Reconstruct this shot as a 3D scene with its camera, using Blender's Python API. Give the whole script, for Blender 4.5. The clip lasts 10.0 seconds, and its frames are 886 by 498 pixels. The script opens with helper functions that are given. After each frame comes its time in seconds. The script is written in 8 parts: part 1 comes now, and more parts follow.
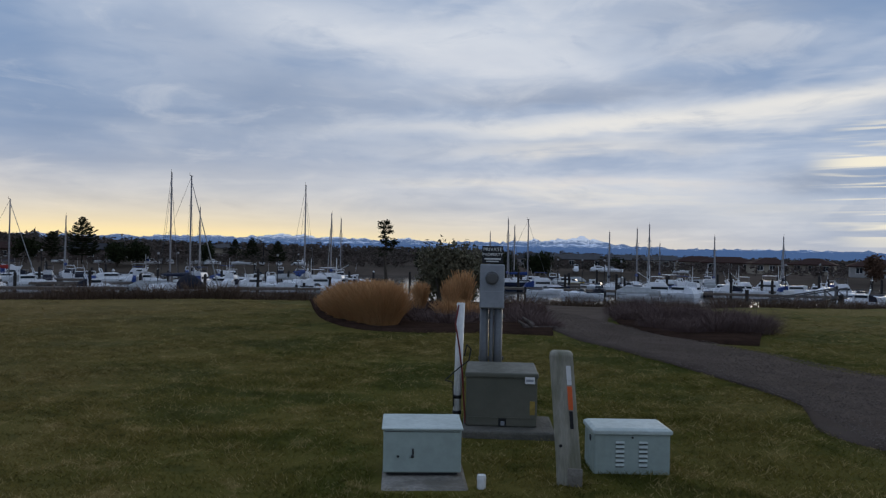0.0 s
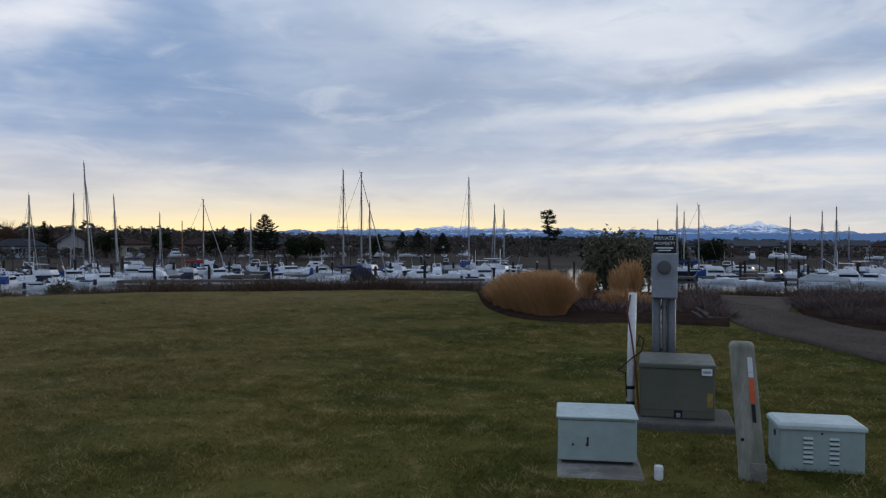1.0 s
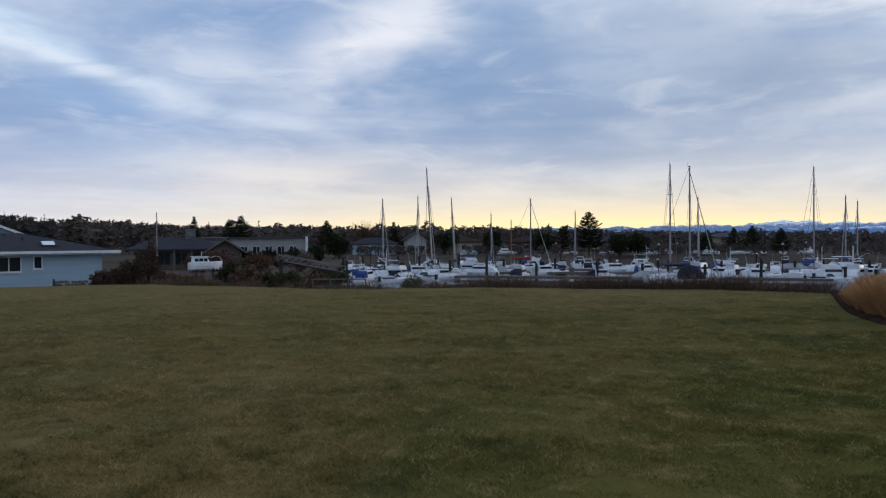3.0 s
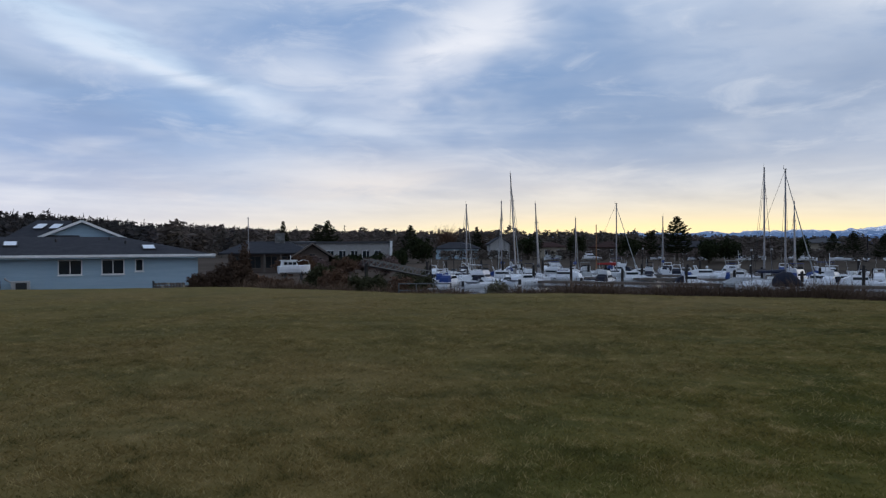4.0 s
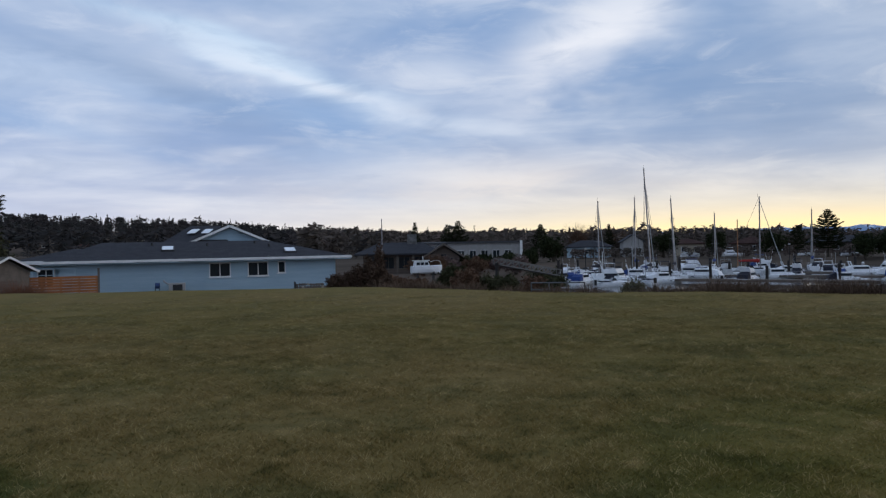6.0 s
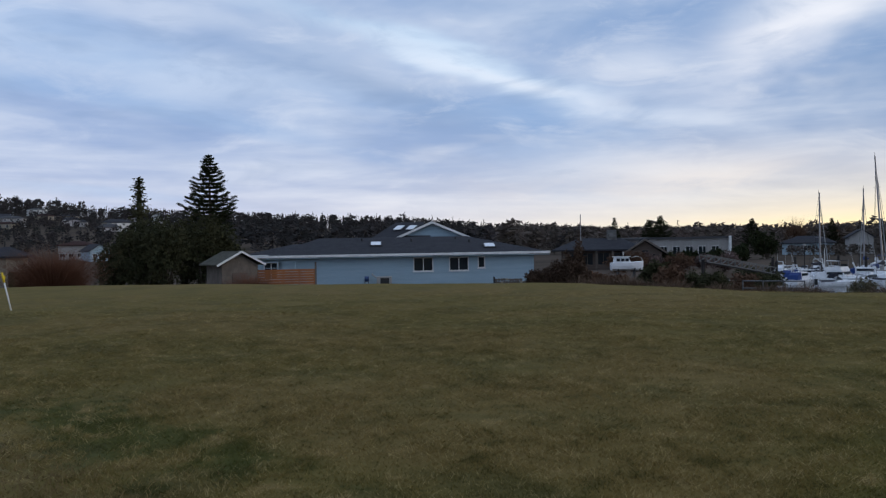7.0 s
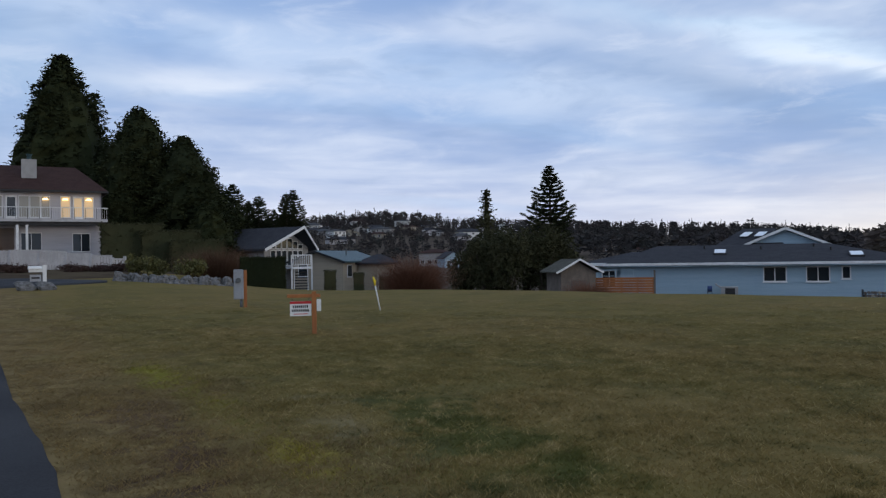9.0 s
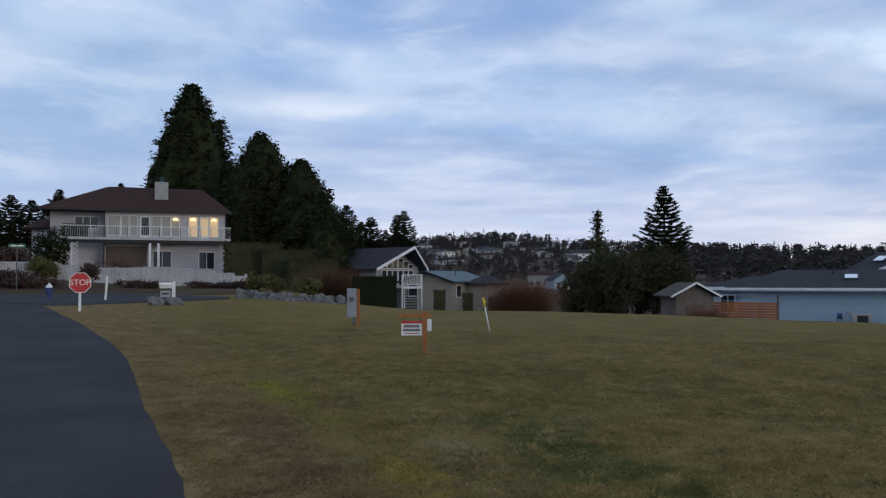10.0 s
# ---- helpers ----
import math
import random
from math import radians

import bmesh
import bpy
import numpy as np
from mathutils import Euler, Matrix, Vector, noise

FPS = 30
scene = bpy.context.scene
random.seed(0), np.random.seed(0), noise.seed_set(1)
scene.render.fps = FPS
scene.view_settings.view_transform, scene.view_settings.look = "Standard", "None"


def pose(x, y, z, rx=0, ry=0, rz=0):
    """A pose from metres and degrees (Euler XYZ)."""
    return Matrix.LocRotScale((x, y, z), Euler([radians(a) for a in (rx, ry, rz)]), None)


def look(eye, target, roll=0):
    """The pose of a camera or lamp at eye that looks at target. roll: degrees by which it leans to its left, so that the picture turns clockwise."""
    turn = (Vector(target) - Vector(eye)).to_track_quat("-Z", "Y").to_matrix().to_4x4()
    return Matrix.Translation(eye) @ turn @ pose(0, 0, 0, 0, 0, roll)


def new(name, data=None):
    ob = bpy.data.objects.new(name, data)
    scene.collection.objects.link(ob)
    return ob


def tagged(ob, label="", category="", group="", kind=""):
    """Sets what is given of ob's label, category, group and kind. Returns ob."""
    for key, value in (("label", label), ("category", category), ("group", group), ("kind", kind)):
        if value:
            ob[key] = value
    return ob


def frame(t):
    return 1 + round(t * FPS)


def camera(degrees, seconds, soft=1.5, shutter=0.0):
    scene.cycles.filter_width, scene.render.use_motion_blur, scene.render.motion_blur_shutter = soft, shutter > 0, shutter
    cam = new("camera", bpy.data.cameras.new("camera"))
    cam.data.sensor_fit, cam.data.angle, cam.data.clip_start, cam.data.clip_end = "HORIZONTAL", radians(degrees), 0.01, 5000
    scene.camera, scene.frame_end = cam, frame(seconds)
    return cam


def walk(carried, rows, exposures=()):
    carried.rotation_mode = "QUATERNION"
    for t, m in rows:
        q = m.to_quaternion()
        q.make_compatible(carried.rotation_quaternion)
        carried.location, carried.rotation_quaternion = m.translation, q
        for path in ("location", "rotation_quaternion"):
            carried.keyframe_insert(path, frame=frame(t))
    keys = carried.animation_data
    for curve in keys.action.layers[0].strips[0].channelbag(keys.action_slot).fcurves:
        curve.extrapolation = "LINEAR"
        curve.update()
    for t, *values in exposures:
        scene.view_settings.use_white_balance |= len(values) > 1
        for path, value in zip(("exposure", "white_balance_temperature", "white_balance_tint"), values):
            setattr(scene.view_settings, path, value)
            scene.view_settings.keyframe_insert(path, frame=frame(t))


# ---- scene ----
# The camera: eye height 1.6 m over the lawn, turning left on the spot.
cam = camera(59.87, 10.0, soft=1.25)
EYE = 1.6
PATH = [(0, 0.0, 0.0, 0.0, 0.0, 0.175, -1.082), (0.5, -0.0405, -0.0745, 0.001, 7.602, -0.309, -0.642), (1, -0.0505, -0.1356, 0.0091, 12.072, -0.659, -0.019), (1.5, -0.0816, -0.1869, 0.0089, 19.983, -1.213, 0.387), (2, -0.1431, -0.1741, 0.0043, 28.209, -1.225, 0.813), (3.5, -0.3413, -0.2872, 0.0446, 38.338, -0.604, 0.129), (4, -0.372, -0.297, 0.044, 41.885, -0.421, 0.208), (4.5, -0.4161, -0.3014, 0.0422, 44.073, -0.221, 0.223), (5, -0.4432, -0.3027, 0.0444, 46.411, -0.126, 0.23), (5.2, -0.4519, -0.2682, 0.0422, 47.149, -0.143, 0.322), (6.3, -0.4951, -0.3236, 0.0292, 54.737, -0.333, 1.002), (6.5, -0.5044, -0.3404, 0.0273, 57.652, -0.285, 0.778), (7, -0.4903, -0.3684, 0.0253, 66.158, -0.398, 1.028), (7.5, -0.5122, -0.309, 0.0232, 71.707, -0.761, 1.205), (8, -0.5743, -0.3035, 0.0392, 79.798, -0.526, 1.206), (8.5, -0.6055, -0.3193, 0.0324, 84.932, -0.125, 1.213), (9, -0.5902, -0.3216, 0.0371, 90.964, 0.599, 0.91), (9.5, -0.6041, -0.3628, 0.0383, 96.457, 1.462, 0.588), (10, -0.6292, -0.3669, 0.0466, 99.034, 2.222, 0.196)]
walk(cam, [(t, pose(x, y, EYE + z, 90 + pitch, roll, yaw)) for t, x, y, z, yaw, pitch, roll in PATH],
     [(0, -0.13), (0.5, -0.01), (1, 0.04), (2, 0.1), (4.5, 0.12), (6.5, 0.14), (8, 0.26), (10, 0.28)])


# ---- sky, sun ----
class Tree:
    """Short hand for a node tree."""

    def __init__(self, tree):
        self.tree = tree

    def add(self, kind):
        return self.tree.nodes.new(kind)

    def put(self, value, socket):
        if isinstance(value, bpy.types.NodeSocket):
            self.tree.links.new(value, socket)
        elif value is not None:
            socket.default_value = value

    def math(self, op, a, b=None, c=None, clamp=False):
        n = self.add("ShaderNodeMath")
        n.operation, n.use_clamp = op, clamp
        for i, v in enumerate((a, b, c)):
            self.put(v, n.inputs[i])
        return n.outputs[0]

    def mix(self, f, a, b, blend="MIX"):
        n = self.add("ShaderNodeMix")
        n.data_type, n.blend_type = "RGBA", blend
        self.put(f, n.inputs[0])
        for i, v in ((6, a), (7, b)):
            self.put((*v, 1) if isinstance(v, tuple) and len(v) == 3 else v, n.inputs[i])
        return n.outputs[2]

    def noise(self, vec, scale, detail=3, rough=0.55, distortion=0.0):
        n = self.add("ShaderNodeTexNoise")
        self.put(vec, n.inputs["Vector"])
        for key, v in (("Scale", scale), ("Detail", detail), ("Roughness", rough), ("Distortion", distortion)):
            n.inputs[key].default_value = v
        return n.outputs["Fac"]

    def ramp(self, f, lo, hi, a=0.0, b=1.0):
        n = self.add("ShaderNodeMapRange")
        n.interpolation_type = "SMOOTHSTEP"
        for i, v in enumerate((f, lo, hi, a, b)):
            self.put(v, n.inputs[i])
        return n.outputs[0]

    def xyz(self, x, y, z):
        n = self.add("ShaderNodeCombineXYZ")
        for i, v in enumerate((x, y, z)):
            self.put(v, n.inputs[i])
        return n.outputs[0]

    def split(self, v):
        n = self.add("ShaderNodeSeparateXYZ")
        self.put(v, n.inputs[0])
        return n.outputs


def build_sky():
    world = bpy.data.worlds.new("sky")
    scene.world = world
    world.use_nodes = True
    w = Tree(world.node_tree)
    back = world.node_tree.nodes["Background"]
    way = w.add("ShaderNodeTexCoord").outputs["Generated"]
    x, y, z = w.split(way)
    up = w.math("MAXIMUM", z, 0.0)
    # clouds lie on a sheet overhead; the streaks run towards bearing 20
    far = w.math("ADD", up, 0.10)
    px, py = w.math("DIVIDE", x, far), w.math("DIVIDE", y, far)
    ca, sa = math.cos(radians(24)), math.sin(radians(24))
    across = w.math("ADD", w.math("MULTIPLY", px, ca), w.math("MULTIPLY", py, sa))
    along = w.math("SUBTRACT", w.math("MULTIPLY", py, ca), w.math("MULTIPLY", px, sa))
    sheet = w.xyz(across, w.math("MULTIPLY", along, 0.78), 3.7)
    big = w.noise(sheet, 0.8, 2, 0.5, 0.2)
    mid = w.noise(sheet, 1.9, 3, 0.5, 0.3)
    fine = w.noise(sheet, 4.0, 3, 0.5, 0.2)
    # the bearing, positive to the left of +y
    bearing = w.math("ARCTAN2", w.math("MULTIPLY", x, -1), y)
    # low down the sheet is seen edge on, in level layers
    layer = w.noise(w.xyz(w.math("MULTIPLY", bearing, 1.5), w.math("MULTIPLY", up, 15.0), 4.4), 1.25, 5, 0.55, 0.35)
    level = w.ramp(up, 0.04, 0.28, 0.55, 0.05)
    sheets = w.math("ADD", w.math("MULTIPLY", big, 0.42), w.math("ADD", w.math("MULTIPLY", mid, 0.46), w.math("MULTIPLY", fine, 0.12)))
    puff = w.noise(w.xyz(w.math("MULTIPLY", bearing, 2.3), w.math("MULTIPLY", up, 6.2), 7.7), 1.5, 4, 0.48, 0.25)
    sheets = w.math("ADD", w.math("MULTIPLY", sheets, 0.5), w.math("MULTIPLY", puff, 0.5))
    cover = w.math("ADD", w.math("MULTIPLY", sheets, w.math("SUBTRACT", 1.0, level)), w.math("MULTIPLY", layer, level))
    west = w.ramp(bearing, radians(20), radians(95))
    dark = w.mix(west, (0.200, 0.325, 0.55), (0.215, 0.335, 0.585))
    lit = w.mix(west, (0.60, 0.67, 0.79), (0.515, 0.60, 0.76))
    col = w.mix(w.ramp(cover, 0.39, 0.62), dark, lit)
    blue = w.noise(w.xyz(across, w.math("MULTIPLY", along, 0.35), 9.1), 0.7, 2, 0.5)
    col = w.mix(w.math("MULTIPLY", w.ramp(blue, 0.50, 0.68), w.math("ADD", 0.12, w.math("MULTIPLY", west, 0.38))), col, (0.22, 0.41, 0.70))
    # thin bright edges
    edge = w.noise(w.xyz(across, w.math("MULTIPLY", along, 0.7), 1.3), 1.5, 3, 0.5, 0.3)
    col = w.mix(w.math("MULTIPLY", w.ramp(edge, 0.56, 0.78), w.math("SUBTRACT", 0.5, w.math("MULTIPLY", west, 0.35))), col, (0.84, 0.85, 0.88))
    cream = w.math("MULTIPLY", w.ramp(layer, 0.56, 0.70), w.ramp(bearing, radians(25), radians(-12)))
    col = w.mix(w.math("MULTIPLY", cream, w.math("MULTIPLY", w.ramp(up, 0.20, 0.10), 0.8)), col, (0.86, 0.84, 0.79))
    # banks of cloud: bearing, elevation, half-widths, slope, colour, strength
    wisp = w.math("SUBTRACT", puff, 0.5)
    curl = w.math("SUBTRACT", w.noise(w.xyz(w.math("MULTIPLY", bearing, 4.0), w.math("MULTIPLY", up, 16.0), 2.2), 1.6, 4, 0.55, 0.4), 0.5)
    for b0, e0, rb, re, tilt, tone, amount in (
            (7, 16.0, 12, 2.6, 0.05, (0.80, 0.83, 0.88), 0.75), (-3, 13.5, 8, 1.6, 0.1, (0.76, 0.79, 0.85), 0.6),
            (20, 9.0, 15, 2.6, 0.0, (0.19, 0.29, 0.47), 0.65), (-8, 11.5, 12, 0.9, -0.03, (0.24, 0.31, 0.45), 0.55),
            (-13, 9.3, 15, 0.75, -0.03, (0.90, 0.88, 0.84), 0.95), (-8, 7.6, 10, 0.5, -0.02, (0.86, 0.83, 0.78), 0.7),
            (-10, 5.0, 9, 0.45, 0.0, (0.85, 0.80, 0.76), 0.6), (-26, 10.4, 10, 0.7, -0.06, (0.95, 0.92, 0.86), 0.9),
            (-26, 5.2, 6, 0.7, 0.0, (0.26, 0.33, 0.46), 0.7), (-20, 16.5, 11, 3.0, 0.0, (0.36, 0.42, 0.54), 0.6),
            (39, 14.5, 6, 2.6, -0.5, (0.86, 0.87, 0.92), 0.8), (27, 12.5, 8, 3.0, 0.1, (0.22, 0.33, 0.53), 0.6),
            (66, 13.6, 13, 0.9, 0.28, (0.50, 0.70, 0.90), 0.85), (62, 12.3, 15, 0.8, 0.27, (0.72, 0.76, 0.86), 0.6),
            (70, 11.0, 10, 1.1, 0.25, (0.21, 0.31, 0.50), 0.65), (60, 17.0, 9, 2.0, 0.2, (0.24, 0.36, 0.58), 0.55),
            (47, 4.6, 15, 1.8, 0.0, (0.90, 0.82, 0.76), 0.45), (13, 11.5, 8, 2.6, 0.0, (0.27, 0.35, 0.50), 0.6), (20, 14.5, 6, 2.4, 0.0, (0.34, 0.42, 0.57), 0.5),
            (78, 14.5, 6, 4.5, 0.0, (0.24, 0.36, 0.58), 0.5), (98, 14.0, 9, 3.0, 0.05, (0.64, 0.71, 0.84), 0.55), (109, 12.6, 8, 0.8, 0.0, (0.66, 0.72, 0.83), 0.6),
            (123, 12.5, 8, 5.0, 0.0, (0.25, 0.40, 0.62), 0.55), (50, 12.0, 5, 2.2, 0.0, (0.70, 0.75, 0.85), 0.45), (13, 6.2, 10, 1.9, 0.0, (0.40, 0.48, 0.63), 0.6), (127, 8, 9, 3.5, 0.0, (0.33, 0.46, 0.66), 0.5), (-22, 3.4, 9, 1.2, 0.0, (0.46, 0.53, 0.64), 0.6)):
        db = w.math("SUBTRACT", w.math("ADD", bearing, w.math("MULTIPLY", wisp, 0.25)), radians(b0))
        de = w.math("SUBTRACT", w.math("ADD", up, w.math("MULTIPLY", curl, 0.045)), w.math("ADD", math.sin(radians(e0)), w.math("MULTIPLY", db, tilt)))
        p1, p2 = w.math("POWER", w.math("ABSOLUTE", w.math("DIVIDE", db, radians(rb))), 2.0), w.math("POWER", w.math("ABSOLUTE", w.math("DIVIDE", de, radians(re))), 2.0)
        f = w.math("POWER", 2.718, w.math("MULTIPLY", w.math("ADD", p1, p2), -1.0))
        f = w.math("MULTIPLY", f, w.math("ADD", amount, w.math("MULTIPLY", curl, 0.9)), clamp=True)
        col = w.mix(f, col, tone)
    # small soft mottling of the cloud base
    mottle = w.noise(w.xyz(w.math("MULTIPLY", bearing, 5.0), w.math("MULTIPLY", up, 17.0), 5.5), 1.4, 6, 0.6, 0.5)
    col = w.mix(w.math("MULTIPLY", w.ramp(mottle, 0.50, 0.72), 0.30), col, w.mix(west, (0.80, 0.82, 0.86), (0.66, 0.72, 0.84)))
    col = w.mix(w.math("MULTIPLY", w.ramp(mottle, 0.48, 0.30), 0.32), col, (0.22, 0.33, 0.53))
    # the low sun behind the cloud: glow along the horizon
    low = w.math("POWER", 2.718, w.math("MULTIPLY", up, -17.0))
    low2 = w.math("POWER", 2.718, w.math("MULTIPLY", up, -33.0))
    d = w.math("DIVIDE", w.math("SUBTRACT", bearing, radians(24)), radians(30))
    sunny = w.math("POWER", 2.718, w.math("MULTIPLY", w.math("MULTIPLY", d, d), -1.0))
    col = w.mix(w.math("MULTIPLY", low, w.ramp(bearing, radians(-28), radians(-6), 0.45, 0.85), clamp=True), col, w.mix(west, (0.78, 0.73, 0.70), (0.86, 0.80, 0.83)))
    col = w.mix(w.math("MULTIPLY", w.math("MULTIPLY", low2, sunny), 1.9, clamp=True), col, (1.09, 0.88, 0.49))
    # break in the cloud where the sun stands
    sx, sy, sz = (math.sin(radians(30)) * math.cos(radians(5)), math.cos(radians(30)) * math.cos(radians(5)), math.sin(radians(5)))
    dot = w.add("ShaderNodeVectorMath")
    dot.operation = "DOT_PRODUCT"
    w.put(way, dot.inputs[0])
    dot.inputs[1].default_value = (sx, sy, sz)
    streak = w.noise(w.xyz(w.math("MULTIPLY", bearing, 3.0), w.math("MULTIPLY", up, 60.0), 3.1), 1.3, 3, 0.5, 0.4)
    col = w.mix(w.math("MULTIPLY", w.ramp(dot.outputs["Value"], 0.9955, 0.9998), w.ramp(streak, 0.47, 0.60)), col, (1.0, 0.93, 0.76))
    # below the horizon: dull ground
    col = w.mix(w.ramp(z, -0.02, 0.0), (0.05, 0.05, 0.05), col)
    w.put(col, back.inputs["Color"])
    back.inputs["Strength"].default_value = 1.0


build_sky()
sun = new("sun", bpy.data.lights.new("sun", "SUN"))
sun.data.energy, sun.data.angle, sun.data.color = 0.5, radians(20), (1.0, 0.86, 0.68)
sun.matrix_world = look((30, 52, 8), (0, 0, 0))


# ---- materials ----
def material(name, color, rough=0.7, metal=0.0, scale=6.0, vary=0.25, tint=None, bump=0.2, stretch=(1, 1, 1), fine=8.0, island=0.0, grow=0.0, spec=0.3):
    """A surface with variation at two scales, and a fine relief. tint: the second colour. island: variation from piece to piece."""
    m = bpy.data.materials.new(name)
    m.use_nodes = True
    w = Tree(m.node_tree)
    shade = m.node_tree.nodes["Principled BSDF"]
    co = w.add("ShaderNodeTexCoord").outputs["Object"]
    mp = w.add("ShaderNodeMapping")
    w.put(co, mp.inputs["Vector"])
    mp.inputs["Scale"].default_value = stretch
    a = w.noise(mp.outputs[0], scale, 4, 0.6)
    b = w.noise(mp.outputs[0], scale * fine, 3, 0.6)
    tint = tint or tuple(c * (1 - vary) for c in color)
    col = w.mix(w.ramp(a, 0.32, 0.68), color, tint)
    col = w.mix(w.math("MULTIPLY", w.ramp(b, 0.35, 0.7), vary), col, tuple(c * 0.55 for c in color))
    if island:
        rnd = w.add("ShaderNodeNewGeometry").outputs["Random Per Island"]
        col = w.mix(w.math("MULTIPLY", rnd, island), col, tuple(c * 0.35 for c in color))
        rnd2 = w.math("FRACT", w.math("MULTIPLY", rnd, 7.31))
        col = w.mix(w.math("MULTIPLY", rnd2, island * 0.6), col, tuple(min(1, c * 1.7) for c in tint))
    w.put(col, shade.inputs["Base Color"])
    w.put(w.ramp(b, 0.2, 0.8, rough - 0.08, min(1.0, rough + 0.12)), shade.inputs["Roughness"])
    shade.inputs["Metallic"].default_value = metal
    shade.inputs["Specular IOR Level"].default_value = spec
    if bump:
        bp = w.add("ShaderNodeBump")
        bp.inputs["Strength"].default_value = bump
        bp.inputs["Distance"].default_value = 0.02
        w.put(w.math("ADD", b, a), bp.inputs["Height"])
        w.put(bp.outputs[0], shade.inputs["Normal"])
    return m


def glass_dark(name, color=(0.02, 0.025, 0.03), rough=0.06):
    m = bpy.data.materials.new(name)
    m.use_nodes = True
    shade = m.node_tree.nodes["Principled BSDF"]
    shade.inputs["Base Color"].default_value = (*color, 1)
    shade.inputs["Roughness"].default_value = rough
    shade.inputs["Specular IOR Level"].default_value = 0.5
    return m


def glowing(name, color, strength, base=(0.5, 0.4, 0.3)):
    m = bpy.data.materials.new(name)
    m.use_nodes = True
    shade = m.node_tree.nodes["Principled BSDF"]
    shade.inputs["Base Color"].default_value = (*base, 1)
    shade.inputs["Emission Color"].default_value = (*color, 1)
    shade.inputs["Emission Strength"].default_value = strength
    return m


def turf(name, gain, speck, relief):
    """Winter grass: olive, with straw-coloured, brown and dark green patches of several sizes."""
    m = bpy.data.materials.new(name)
    m.use_nodes = True
    w = Tree(m.node_tree)
    shade = m.node_tree.nodes["Principled BSDF"]
    co = w.add("ShaderNodeTexCoord").outputs["Object"]
    big, mid, small, fine = w.noise(co, 0.13, 3, 0.55), w.noise(co, 0.55, 4, 0.6, 0.4), w.noise(co, 2.6, 4, 0.6, 0.3), w.noise(co, 26, 3, 0.7)

    def c(*rgb):
        return tuple(v * gain for v in rgb)
    col = w.mix(w.ramp(mid, 0.38, 0.62), c(0.108, 0.113, 0.020), c(0.186, 0.150, 0.038))
    col = w.mix(w.math("MULTIPLY", w.ramp(big, 0.47, 0.62), 0.6), col, c(0.25, 0.172, 0.060))
    col = w.mix(w.math("MULTIPLY", w.ramp(mid, 0.49, 0.36), 0.7), col, c(0.058, 0.074, 0.018))
    col = w.mix(w.math("MULTIPLY", w.ramp(small, 0.56, 0.70), 0.75), col, c(0.34, 0.245, 0.096))
    col = w.mix(w.math("MULTIPLY", w.ramp(small, 0.44, 0.32), 0.7), col, c(0.066, 0.074, 0.017))
    # worn, dry and mossy strip along the road
    px, py, pz = w.split(co)
    off = w.math("SUBTRACT", w.math("MULTIPLY", py, 0.83), w.math("ADD", w.math("MULTIPLY", px, 0.548), 0.1))
    strip_f = w.ramp(w.math("ADD", off, w.math("MULTIPLY", w.math("SUBTRACT", mid, 0.5), 7.0)), 3.6, 0.6)
    worn = w.mix(w.ramp(small, 0.40, 0.60), c(0.11, 0.066, 0.040), c(0.36, 0.25, 0.115))
    col = w.mix(w.math("MULTIPLY", strip_f, 0.8), col, worn)
    # drier towards the west, greener by the utility boxes
    col = w.mix(w.math("MULTIPLY", w.ramp(px, 1.0, -9.0), 0.48), col, c(0.295, 0.205, 0.088))
    col = w.mix(w.math("MULTIPLY", w.ramp(px, -4.0, 2.0), 0.40), col, c(0.098, 0.098, 0.018))
    # patches: bright moss, bare reddish soil, pale straw
    warp = w.math("MULTIPLY", w.math("SUBTRACT", w.math("ADD", small, w.math("MULTIPLY", w.math("SUBTRACT", mid, 0.5), 1.2)), 0.5), 4.0)
    for cx, cy, ra, rb, tone, amount in ((-11.5, -4.6, 1.3, 0.32, (0.34, 0.33, 0.035), 0.62), (-7.1, -1.7, 0.7, 0.26, (0.44, 0.34, 0.07), 0.6), (-8.9, -2.9, 1.2, 0.3, (0.26, 0.22, 0.05), 0.4),
                                         (-8.5, -1.5, 1.3, 0.4, (0.36, 0.28, 0.16), 0.45), (-7.0, -2.5, 1.0, 0.45, (0.10, 0.052, 0.038), 0.75), (-9.2, -3.9, 1.4, 0.4, (0.12, 0.068, 0.045), 0.6),
                                         (-5.6, -2.1, 0.8, 0.3, (0.10, 0.058, 0.042), 0.7), (-13.5, -6.8, 2.2, 0.5, (0.33, 0.22, 0.09), 0.6), (-7.8, -0.2, 1.5, 0.6, (0.062, 0.088, 0.022), 0.6)):
        dx, dy = w.math("SUBTRACT", px, cx), w.math("SUBTRACT", py, cy)
        u = w.math("DIVIDE", w.math("ADD", w.math("MULTIPLY", dx, 0.87), w.math("MULTIPLY", dy, 0.5)), ra)
        v = w.math("DIVIDE", w.math("SUBTRACT", w.math("MULTIPLY", dy, 0.87), w.math("MULTIPLY", dx, 0.5)), rb)
        near = w.math("ADD", w.math("SQRT", w.math("ADD", w.math("MULTIPLY", u, u), w.math("MULTIPLY", v, v))), warp)
        col = w.mix(w.math("MULTIPLY", w.ramp(near, 1.35, 0.3), amount), col, c(*tone))
    col = w.mix(w.math("MULTIPLY", w.ramp(fine, 0.46, 0.66), speck), col, c(0.075, 0.068, 0.026))
